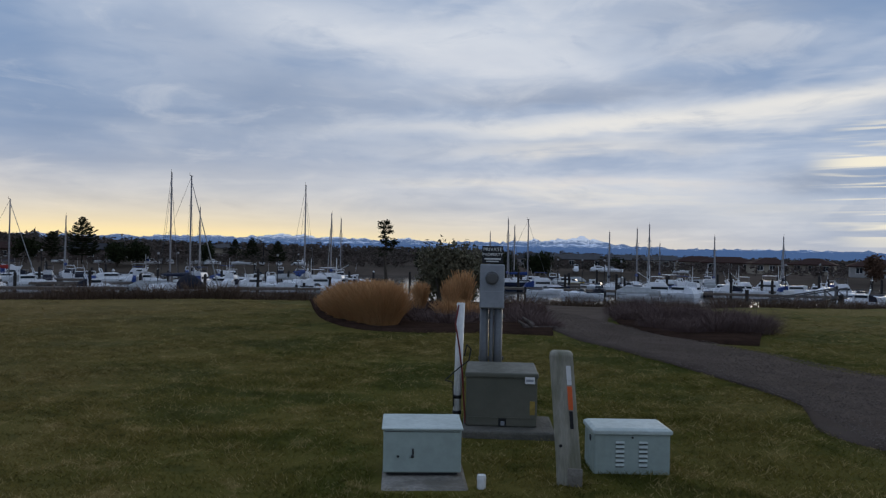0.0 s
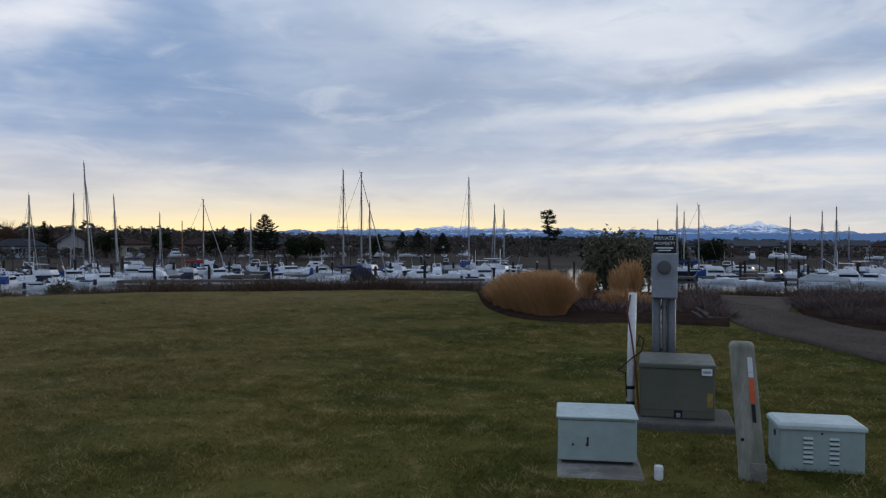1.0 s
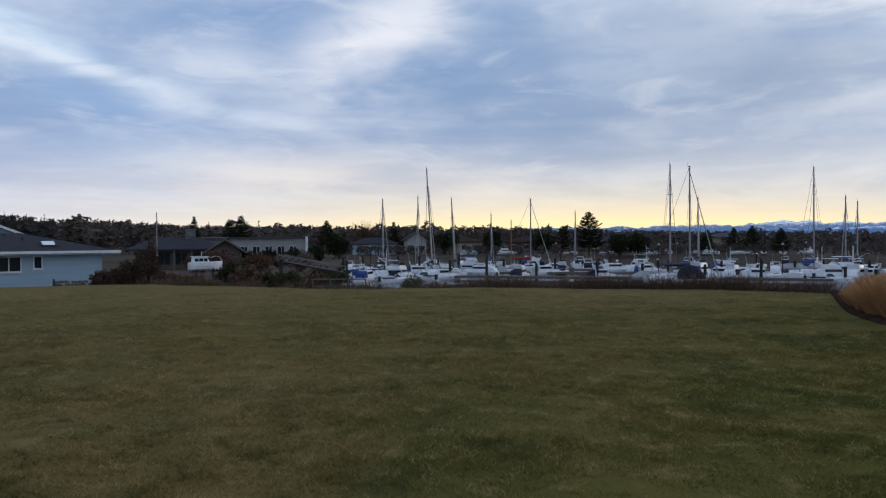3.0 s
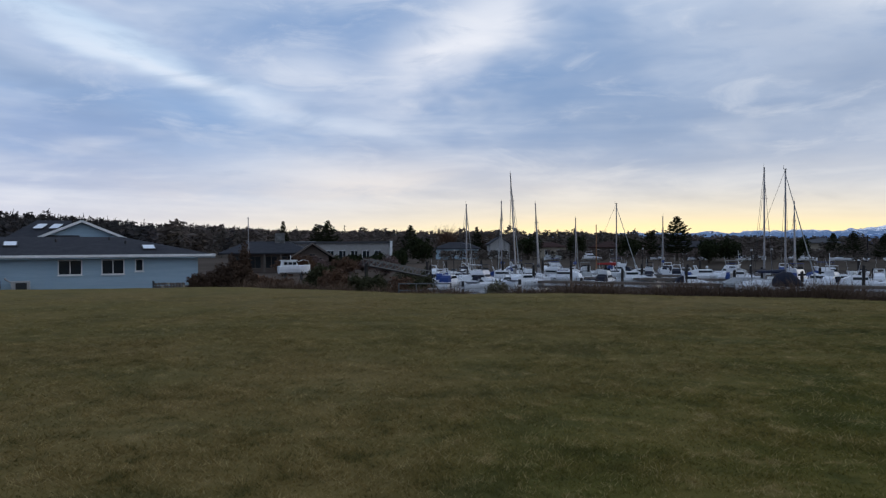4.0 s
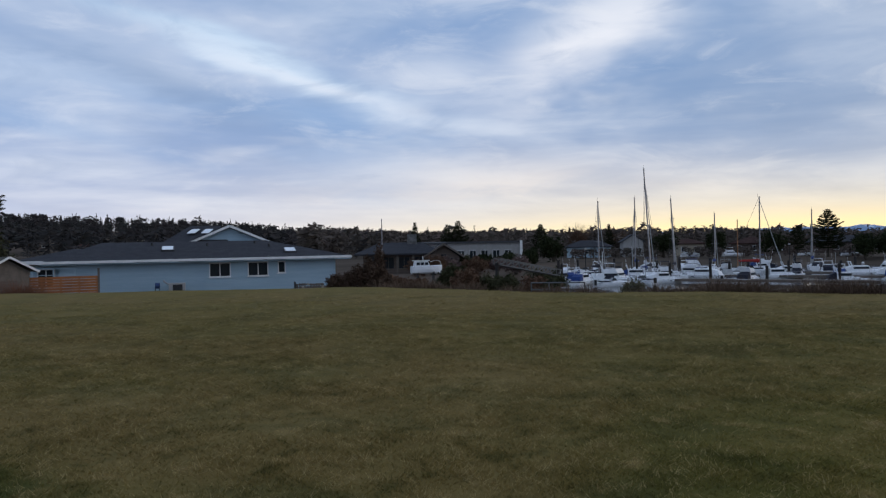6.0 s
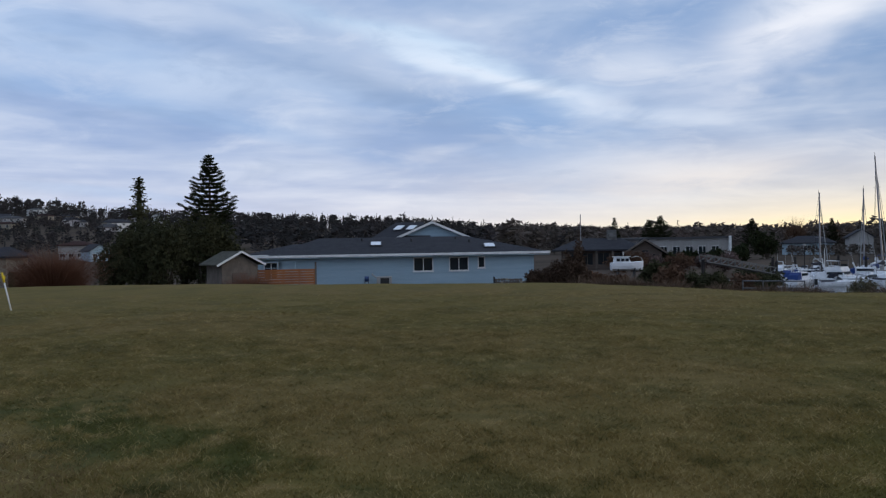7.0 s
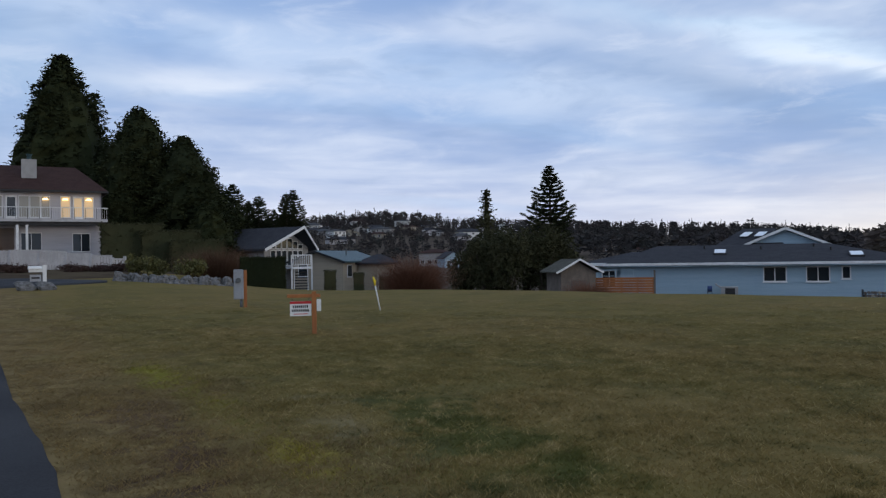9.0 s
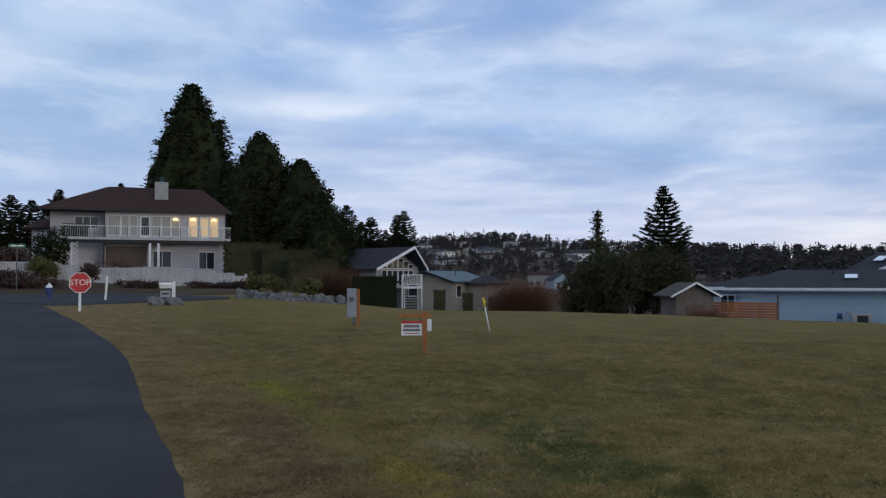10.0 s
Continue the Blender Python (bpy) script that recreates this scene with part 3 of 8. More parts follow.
build_ground()
ROAD_EDGE = [(9.5, 2.3), (5, 0.9), (1.5, -0.6), (-0.8, -1.3), (-3.2, -1.9), (-5.95, -3.1), (-9.7, -5.6), (-16.9, -10.6), (-28.5, -20.8), (-37, -29)]
strip("road", ROAD_EDGE,
      [(11.5, -5), (6, -6), (1.5, -7), (-2.5, -7.6), (-6, -8.6), (-9.5, -10), (-13, -12.3), (-21, -17.4), (-33, -27.5), (-44, -38)], ASPHALT, "dark asphalt road curving past the lawn", 0.03)
strip("road_side", [bd(131, 40), bd(126, 36.5), bd(121, 37.5), bd(117, 38.6), bd(114.5, 40.2)], [bd(131, 48), bd(126, 47), bd(121, 46.5), bd(117, 44.2), bd(114.5, 41.6)], ASPHALT, "grey side street below a planted bank", 0.045)
strip("path", [bd(-7.4, 23.6), bd(-7.8, 18.5), bd(-8.9, 15.4), bd(-17.1, 11.6), bd(-24.5, 9.3), bd(-30, 7.4), (7.0, 3.2), (9.5, 0.5)],
      [bd(-12.6, 23.6), bd(-12.3, 20), bd(-12.9, 17.6), bd(-22, 13.9), bd(-30, 11.7), (9.5, 8.0), (12, 5), (14, 1)], GRAVEL, "grey-brown gravel path across the lawn", 0.035, category="path")
strip("plant_bed", [bd(9.6, 24.3), bd(8.9, 18.5), bd(6.5, 15.8), bd(2.6, 14.9), bd(-2.3, 15.0), bd(-8.3, 15.0)],
      [bd(9.3, 24.6), bd(8, 24.6), bd(6, 24.6), bd(2.6, 24.6), bd(-2.3, 24.6), bd(-7.6, 23.8)], MULCH, "dark bark mulch bed with ornamental grasses", 0.06, category="bed")
strip("plant_bed_right", [bd(-12.5, 24.0), bd(-12.6, 19.5), bd(-14, 17), bd(-18, 15.3), bd(-22.5, 15.2)],
      [bd(-13.5, 24.5), bd(-16, 24.5), bd(-18.5, 24), bd(-20, 22), bd(-22.6, 17)], MULCH, "dark bark mulch bed with bare shrubs", 0.06, category="bed")

SEA = -3.4


def build_water():
    m = bpy.data.materials.new("harbour_water")
    m.use_nodes = True
    w = Tree(m.node_tree)
    shade = m.node_tree.nodes["Principled BSDF"]
    shade.inputs["Base Color"].default_value = (0.02, 0.028, 0.032, 1)
    shade.inputs["Roughness"].default_value = 0.06
    co = w.add("ShaderNodeTexCoord").outputs["Object"]
    bp = w.add("ShaderNodeBump")
    bp.inputs["Strength"].default_value = 0.12
    bp.inputs["Distance"].default_value = 0.1
    w.put(w.noise(co, 0.9, 3), bp.inputs["Height"])
    w.put(bp.outputs[0], shade.inputs["Normal"])
    g = Geo()
    b = np.radians(np.arange(-62, 58, 3.0))
    inner = [(-28 * math.sin(t), 28 * math.cos(t), SEA) for t in b]
    outer = [(-230 * math.sin(t), 230 * math.cos(t), SEA) for t in b]
    n = len(b)
    g.add(inner + outer, [(i, i + 1, n + i + 1, n + i) for i in range(n - 1)])
    ob = part("water", g, m)
    tagged(ob, "calm pale harbour water mirroring the sky", "water", kind="structure")


build_water()


def build_mountains():
    """Two far ranges: snow-topped peaks, and a dark blue ridge before them; the blue is painted haze."""
    def range_of(name, keys, dist, depth, seed, mats, label, rough):
        b = np.linspace(-48, 62, 1500)
        rng = np.random.default_rng(seed)
        top = np.interp(b, *keys)
        for step, amp in ((1.9, 0.9), (0.8, 0.75), (0.33, 0.5), (0.14, 0.28)):
            at = np.arange(-50, 64, step)
            top = top + rough * amp * np.interp(b, at + rng.uniform(-0.35, 0.35, len(at)) * step, rng.uniform(-1, 1, len(at)))
        top = np.maximum(top, 0.03)
        rows = []
        for u in np.linspace(0, 1, 9):
            r = dist + depth * u
            h = np.tan(np.radians(top)) * dist * u ** 0.85 * (1 + 0.10 * np.sin(b * 5 + u * 9) * (1 - u))
            a = np.radians(b)
            rows.append(np.stack([-r * np.sin(a), r * np.cos(a), h - 20 * (1 - u)], -1))
        v = np.concatenate(rows)
        n = len(b)
        f = [(i * n + j, i * n + j + 1, (i + 1) * n + j + 1, (i + 1) * n + j) for i in range(8) for j in range(n - 1)]
        tagged(raw(name, v, f, mats), label, "mountains", kind="structure")

    # Rock colour carries the blue of distant air; a faint glow imitates haze.
    def far_material(name, hazed_rock, snow, line, glow):
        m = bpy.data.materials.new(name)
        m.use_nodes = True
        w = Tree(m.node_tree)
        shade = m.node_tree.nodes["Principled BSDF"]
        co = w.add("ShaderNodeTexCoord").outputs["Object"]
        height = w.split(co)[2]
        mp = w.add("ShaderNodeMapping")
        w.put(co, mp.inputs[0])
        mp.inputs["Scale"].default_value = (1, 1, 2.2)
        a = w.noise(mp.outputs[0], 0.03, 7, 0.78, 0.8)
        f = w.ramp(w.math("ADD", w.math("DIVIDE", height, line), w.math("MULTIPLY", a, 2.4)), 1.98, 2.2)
        col = w.mix(f, hazed_rock, snow)
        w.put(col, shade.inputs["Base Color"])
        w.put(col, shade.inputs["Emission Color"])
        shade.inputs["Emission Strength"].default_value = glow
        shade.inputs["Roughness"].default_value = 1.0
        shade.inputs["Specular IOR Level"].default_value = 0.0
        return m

    peaks = ([-48, -30, -27, -23, -20, -16, -13.5, -11.8, -10.3, -9, -7.5, -5, -3, 0, 3, 6, 9, 13, 17, 21, 26, 34, 50, 62],
             [0.2, 0.35, 0.45, 0.5, 0.75, 0.6, 0.8, 1.2, 1.45, 1.25, 1.05, 0.85, 0.8, 0.85, 0.98, 1.05, 1.1, 1.05, 0.9, 0.9, 0.8, 0.6, 0.7, 0.5])
    ridge = ([-48, -34, -29, -25, -21.5, -18, -14, -11, -8, -4, 2, 6, 12, 17, 22, 30, 62], [0.25, 0.35, 0.42, 0.62, 0.55, 0.45, 0.55, 0.85, 0.75, 0.6, 0.65, 0.62, 0.62, 0.5, 0.4, 0.2, 0.1])
    range_of("mountain_range", peaks, 3900, 500, 3, far_material("hazed_snow_peaks", (0.13, 0.195, 0.31), (0.66, 0.70, 0.77), 74.0, 0.28), "snow-topped mountain range in painted haze blue on the horizon", 0.17)
    range_of("mountain_ridge", ridge, 3300, 400, 9, far_material("haze_blue_ridge", (0.095, 0.160, 0.285), (0.50, 0.58, 0.72), 42.0, 0.30), "foothill ridge in painted dark haze blue with snow streaks", 0.075)


build_mountains()


# ---- woods ----
def far_trees(rng, pos, height, radius, conifer, n=76):
    """Jagged crowns of small triangles for many far trees; returns vertices and faces."""
    k = len(pos)
    t = rng.random((k, n)) ** 0.8
    a = rng.random((k, n)) * 2 * np.pi
    shape = np.where(conifer[:, None], (1 - t) * 0.95 + 0.05, np.sqrt(np.clip(1 - (2 * t - 1.05) ** 2, 0.02, 1)))
    r = radius[:, None] * shape * (0.55 + 0.6 * rng.random((k, n)))
    base = np.where(conifer[:, None], 0.03, 0.15)
    z = height[:, None] * (base + (1 - base) * t)
    size = np.where(conifer[:, None], 0.06 * height[:, None], 0.10 * height[:, None]) * (0.6 + 0.8 * rng.random((k, n)))
    c = np.stack([pos[:, None, 0] + r * np.cos(a) * 0.6, pos[:, None, 1] + r * np.sin(a) * 0.6, pos[:, None, 2] + z], -1)
    j = rng.normal(0, 0.5, (k, n, 3, 3)) * size[..., None, None]
    tri = c[:, :, None, :] + j
    tri[..., 0, :2] = pos[:, None, :2]
    tri[..., 0, 2] = np.minimum(pos[:, None, 2] + height[:, None], tri[..., 0, 2] + size * 0.5)
    tri[..., 1, 0], tri[..., 1, 1] = pos[:, None, 0] + r * np.cos(a), pos[:, None, 1] + r * np.sin(a)
    v = tri.reshape(-1, 3)
    return v, np.arange(len(v)).reshape(-1, 3)


SKYLINE = ([-60, -30, -8, 3, 18, 25, 33, 41, 54, 62, 70, 76, 81, 88, 91, 93, 96, 99, 102, 115, 135], [0.0, -0.05, 0.15, 0.35, 0.45, 0.65, 0.95, 0.95, 1.05, 1.5, 2.15, 2.35, 2.6, 2.9, 3.0, 3.4, 3.5, 3.3, 3.1, 3.0, 2.8])


def build_woods():
    rng = np.random.default_rng(11)
    def batch(name, n, b0, b1, d0, d1, label, con, hmin, hmax, fill=0.5, mat=HAZED_WOOD):
        b = rng.uniform(b0, b1, n)
        d = np.sqrt(rng.uniform(d0 ** 2, d1 ** 2, n))
        x, y = -d * np.sin(np.radians(b)), d * np.cos(np.radians(b))
        z = ground_z(x, y)
        lim = np.tan(np.radians(np.interp(b, *SKYLINE))) * d + EYE - z
        h = np.clip(lim * rng.uniform(fill * 0.8, 1.02, n) * np.where(rng.random(n) < 0.05, 1.22, 1.0), hmin, hmax)
        c = rng.random(n) < con
        rad = np.where(c, 0.19, 0.42) * h * rng.uniform(0.7, 1.2, n)
        v, f = far_trees(rng, np.stack([x, y, z - 0.3], -1), h, rad, c)
        tagged(raw(name, v, f, mat), label, "woods", kind="stuff")
    batch("ridge_woods", 4200, 44, 135, 640, 960, "dark conifer woods along the far ridge", 0.85, 6, 24, 0.62, RIDGEWOOD)
    batch("slope_woods", 900, 55, 84, 230, 640, "bare and evergreen trees on the town's slope", 0.3, 3, 9, 0.3, RIDGEWOOD)
    batch("town_trees", 1500, 84, 112, 240, 700, "garden trees between the houses on the slope", 0.35, 2, 5, 0.1, RIDGEWOOD)
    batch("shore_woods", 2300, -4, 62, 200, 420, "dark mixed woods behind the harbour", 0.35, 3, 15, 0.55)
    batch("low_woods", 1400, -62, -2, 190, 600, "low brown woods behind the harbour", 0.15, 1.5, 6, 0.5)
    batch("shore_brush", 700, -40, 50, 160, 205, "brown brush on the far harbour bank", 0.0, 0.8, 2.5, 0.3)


build_woods()


# ---- utility boxes on the lawn ----
def written(name, text, size, mat, parent, x, y, z, label=""):
    """Lettering that stands upright, facing -y, with its middle at x, y, z."""
    cu = bpy.data.curves.new("text", "FONT")
    cu.body, cu.size, cu.align_x, cu.align_y, cu.extrude = text, size, "CENTER", "CENTER", 0.0015
    tmp = new("text", cu)
    me = bpy.data.meshes.new_from_object(tmp.evaluated_get(bpy.context.evaluated_depsgraph_get()))
    bpy.data.objects.remove(tmp)
    me.transform(pose(x, y, z, 90, 0, 0))
    ob = finish(new(name, me), mat)
    ob.data.materials.clear()
    ob.data.materials.append(mat)
    ob.parent = parent
    return tagged(ob, label)


FADED = material("faded_yellow_label", (0.36, 0.25, 0.06), 0.7, scale=20, vary=0.4, bump=0)


def green_cabinet():
    t = thing("utility_cabinet", "pale green steel utility box on a concrete pad", "utility box", pose(*bd(1.25, 5.62), 0.022, 0, 0, 3))
    part("body", boxed(-0.275, -0.2, 0.02, 0.275, 0.21, 0.325), GREEN_BOX, t, bevel=0.008)
    part("plinth", boxed(-0.25, -0.175, 0, 0.25, 0.19, 0.02), DARK_METAL, t)
    g = Geo().loft([[(-0.287, -0.215, 0.321), (0.287, -0.215, 0.321), (0.287, 0.222, 0.321), (-0.287, 0.222, 0.321)],
                    [(-0.287, -0.215, 0.335), (0.287, -0.215, 0.335), (0.287, 0.222, 0.345), (-0.287, 0.222, 0.345)]])
    part("lid", g, GREEN_SKYLIT, t, "weathered lid painted lighter for sky light", bevel=0.01)
    part("hasp", boxed(-0.072, -0.208, 0.145, -0.06, -0.2, 0.19), DARK_METAL, t, "dark steel hasp", bevel=0.003)
    part("padlock", Geo().box(-0.079, -0.22, 0.128, -0.059, -0.208, 0.148), DARK_METAL, t, bevel=0.004)
    part("latch", Geo().rod((-0.17, -0.201, 0.135), (-0.17, -0.212, 0.135), 0.008), DARK_METAL, t)
    part("seam", boxed(-0.262, -0.2035, 0.306, 0.262, -0.1995, 0.309), DARK_METAL, t)
    p = thing("concrete_pad", "worn pale concrete pad under a green utility box", "pad", pose(*bd(1.05, 5.42), -0.06, 0, 0, 3))
    part("slab", boxed(-0.30, -0.30, 0, 0.30, 0.4, 0.075), PAD, p, bevel=0.03)


def louvre_cabinet():
    t = thing("louvred_cabinet", "pale green steel equipment box with louvred front", "utility box", pose(1.125, 5.60, -0.01, 0, 0, 1))
    part("body", boxed(0, 0, 0.0, 0.56, 0.34, 0.312), GREEN_BOX, t, bevel=0.014)
    g = Geo().loft([[(-0.012, -0.016, 0.302), (0.572, -0.016, 0.302), (0.572, 0.352, 0.302), (-0.012, 0.352, 0.302)],
                    [(-0.012, -0.016, 0.332), (0.572, -0.016, 0.332), (0.572, 0.352, 0.332), (-0.012, 0.352, 0.332)],
                    [(0.015, 0.01, 0.346), (0.545, 0.01, 0.346), (0.545, 0.33, 0.346), (0.015, 0.33, 0.346)]])
    part("lid", g, GREEN_SKYLIT, t, "overhanging lid painted lighter for sky light", bevel=0.006)
    slot = mesh_of(Geo().loft([[(-0.032, -0.002, 0), (0.032, -0.002, 0), (0.032, -0.002, 0.012), (-0.032, -0.002, 0.012)],
                               [(-0.03, -0.012, -0.002), (0.03, -0.012, -0.002), (0.03, -0.006, 0.008), (-0.03, -0.006, 0.008)]]))
    slot.materials.append(GREEN_SKYLIT)
    dark = mesh_of(boxed(-0.03, -0.003, -0.012, 0.03, 0.001, -0.003))
    dark.materials.append(BLACK)
    for cx in (0.19, 0.36):
        for k in range(6):
            for name, me in (("louvre", slot), ("louvre_slot", dark)):
                o = new(name, me)
                o.parent, o.location = t, (cx, 0, 0.075 + 0.033 * k)
    part("latch", boxed(-0.006, 0.10, 0.23, 0.002, 0.14, 0.27), DARK_METAL, t, bevel=0.002)
    part("bolt", Geo().rod((0.28, 0.0, 0.28), (0.28, -0.006, 0.28), 0.008), DARK_METAL, t)


def transformer():
    t = thing("pad_transformer", "olive drab pad-mounted transformer with warning stickers", "transformer", pose(*bd(-4.5, 7.05), 0.06, 0, 0, -3))
    g = Geo().loft([[(-0.315, -0.22, 0), (0.315, -0.22, 0), (0.315, 0.24, 0), (-0.315, 0.24, 0)], [(-0.315, -0.22, 0.44), (0.315, -0.22, 0.44), (0.315, 0.24, 0.47), (-0.315, 0.24, 0.47)]])
    part("tank", g, OLIVE, t, bevel=0.012)
    g = Geo().loft([[(-0.325, -0.235, 0.43), (0.325, -0.235, 0.43), (0.325, 0.25, 0.455), (-0.325, 0.25, 0.455)], [(-0.325, -0.235, 0.475), (0.325, -0.235, 0.475), (0.31, 0.23, 0.51), (-0.31, 0.23, 0.51)]])
    part("hood", g, OLIVE, t, "lighter worn hood", bevel=0.012)
    part("sticker", boxed(0.205, -0.239, 0.385, 0.29, -0.221, 0.445), WHITE, t, "white faded sticker")
    part("sticker_print", boxed(0.215, -0.2405, 0.405, 0.28, -0.2385, 0.425), GREY_METAL, t)
    part("warning_label", boxed(0.25, -0.2235, 0.11, 0.295, -0.2195, 0.23), FADED, t, "faded yellow warning label")
    part("lock_pocket", boxed(-0.025, -0.227, 0.01, 0.045, -0.2195, 0.075), BLACK, t)
    part("padlock", boxed(-0.005, -0.24, 0.012, 0.03, -0.226, 0.05), GREY_METAL, t, bevel=0.004)
    part("rib", boxed(-0.30, -0.2245, 0.075, 0.30, -0.2195, 0.083), OLIVE, t)
    p = thing("transformer_pad", "dark lichen-stained concrete pad under the transformer", "pad", pose(*bd(-5.0, 6.98), -0.03, 0, 0, -3))
    part("slab", boxed(-0.40, -0.33, 0, 0.41, 0.36, 0.088), OLD_PAD, p, bevel=0.02)


def meter_pedestal():
    t = thing("meter_pedestal", "grey electric meter box on twin steel conduits", "electric meter", pose(*bd(-3.7, 8.0), 0, 0, 0, -3.7))
    part("meter_box", boxed(-0.127, -0.06, 1.02, 0.127, 0.06, 1.475), GREY_METAL, t, bevel=0.012)
    part("box_cover", boxed(-0.115, -0.068, 1.03, 0.115, -0.058, 1.20), GREY_METAL, t, bevel=0.004)
    part("meter_ring", Geo().rod((0, -0.06, 1.335), (0, -0.085, 1.335), 0.07, 0.068, 24), CONDUIT, t, "steel meter ring", smooth=False)
    part("meter_dome", Geo().rod((0, -0.085, 1.335), (0, -0.14, 1.335), 0.06, 0.05, 24), glass_dark("meter_glass", (0.10, 0.10, 0.10), 0.1), t, "round glass meter dome")
    for x in (-0.075, 0.068):
        part("conduit", Geo().rod((x, 0, -0.05), (x, 0, 1.03), 0.045, 0.045, 14), CONDUIT, t, smooth=True)
    part("thin_conduit", Geo().rod((0.0, -0.03, -0.05), (0.0, -0.03, 1.03), 0.02, 0.02, 10), CONDUIT, t, smooth=True)
    for z in (0.48, 0.92):
        part("strut", boxed(-0.13, 0.03, z, 0.13, 0.06, z + 0.035), CONDUIT, t, bevel=0.003)
    s = part("warning_sign", boxed(-0.108, -0.012, 1.485, 0.108, -0.006, 1.665), INK, t, "black private property sign", bevel=0.002)
    written("sign_lettering", "PRIVATE", 0.052, LETTER, s, 0, -0.0145, 1.628)
    written("sign_lettering", "PROPERTY", 0.045, LETTER, s, 0, -0.0145, 1.575)
    part("sign_bar", boxed(-0.085, -0.015, 1.525, 0.085, -0.0125, 1.538), LETTER, s)
    part("sign_bar", boxed(-0.065, -0.015, 1.502, 0.065, -0.0125, 1.511), LETTER, s)


def cable_post():
    x, y = bd(-1.32, 7.0)
    t = thing("pvc_conduit", "white plastic conduit pipe with taped cables", "pipe", pose(x, y, 0, 0, 0, 0))
    g = Geo()
    n = 16
    rings = [[(r * math.cos(2 * math.pi * i / n) + dx, r * math.sin(2 * math.pi * i / n), z) for i in range(n)]
             for r, dx, z in ((0.036, -0.012, -0.05), (0.036, 0.012, 1.135), (0.03, 0.012, 1.135), (0.03, 0.011, 1.0))]
    part("pipe", g.loft(rings), PVC, t, smooth=True)
    red = [(-0.01, -0.04, 1.12), (-0.035, -0.045, 0.95), (0.0, -0.05, 0.75), (0.035, -0.045, 0.5), (0.05, -0.05, 0.28), (0.065, -0.06, 0.1), (0.07, -0.08, 0.0)]
    part("red_cable", Geo().tube(red, 0.008), REDWIRE, t, "dark red cable")
    part("black_cable", Geo().tube([(-0.04, -0.04, 0.2), (-0.05, -0.05, 0.42), (-0.12, -0.06, 0.44), (0.0, -0.06, 0.55), (0.09, -0.05, 0.62), (0.11, -0.04, 0.72), (0.07, -0.04, 0.76), (0.05, -0.04, 0.66)], 0.006), BLACK, t, "loose black cable")
    for z in (0.27, 0.13):
        part("tape", Geo().rod((-0.008, 0, z), (-0.008, 0, z + 0.03), 0.04, 0.04, 16), BLACK, t, smooth=True)


def concrete_marker():
    t = thing("concrete_marker_post", "leaning weathered concrete post with orange sticker", "marker post", pose(*bd(-9.6, 5.42), 0, 0, 0, -9))
    def ring(z, w, h, dx):
        return [(-w + dx, -h, z), (w + dx, -h, z), (w + dx, h, z), (-w + dx, h, z)]
    part("shaft", Geo().loft([ring(-0.1, 0.088, 0.07, 0.01), ring(0.15, 0.085, 0.068, -0.005), ring(0.5, 0.082, 0.066, -0.035), ring(0.905, 0.08, 0.065, -0.07), ring(0.925, 0.06, 0.05, -0.072)]), CONCRETE, t, bevel=0.012)
    def sticker(name, z0, z1, mat, label, w=0.016):
        f = lambda z: -0.07 * z / 0.9 + 0.045
        part(name, Geo().loft([[(f(z0) - w, -0.0725, z0), (f(z0) + w, -0.0725, z0), (f(z0) + w, -0.066, z0), (f(z0) - w, -0.066, z0)],
                               [(f(z1) - w, -0.0715, z1), (f(z1) + w, -0.0715, z1), (f(z1) + w, -0.064, z1), (f(z1) - w, -0.064, z1)]]), mat, t, label)
    sticker("white_sticker", 0.70, 0.83, WHITE, "white faded sticker")
    sticker("orange_sticker", 0.53, 0.69, ORANGE, "orange cable warning sticker")
    sticker("black_print", 0.40, 0.52, INK, "", 0.012)
    sticker("white_print", 0.73, 0.735, INK, "", 0.015)
    part("bolt_hole", Geo().rod((-0.06, -0.071, 0.28), (-0.06, -0.066, 0.28), 0.012), BLACK, t)
    part("patch", boxed(-0.01, -0.079, 0.0, 0.09, -0.06, 0.13), PAD, t, "paler concrete footing", bevel=0.006)


def stub():
    t = thing("pipe_stub", "short white capped pipe in the grass", "pipe", pose(*bd(-3.18, 5.2), 0, 0, 0, 0))
    part("pipe", Geo().rod((0, 0, -0.03), (0, 0, 0.075), 0.03, 0.03, 16), PVC, t, smooth=False)
    part("cap", Geo().rod((0, 0, 0.075), (0, 0, 0.098), 0.033, 0.028, 16), PVC, t)


green_cabinet()
louvre_cabinet()
transformer()
meter_pedestal()
cable_post()
concrete_marker()
stub()


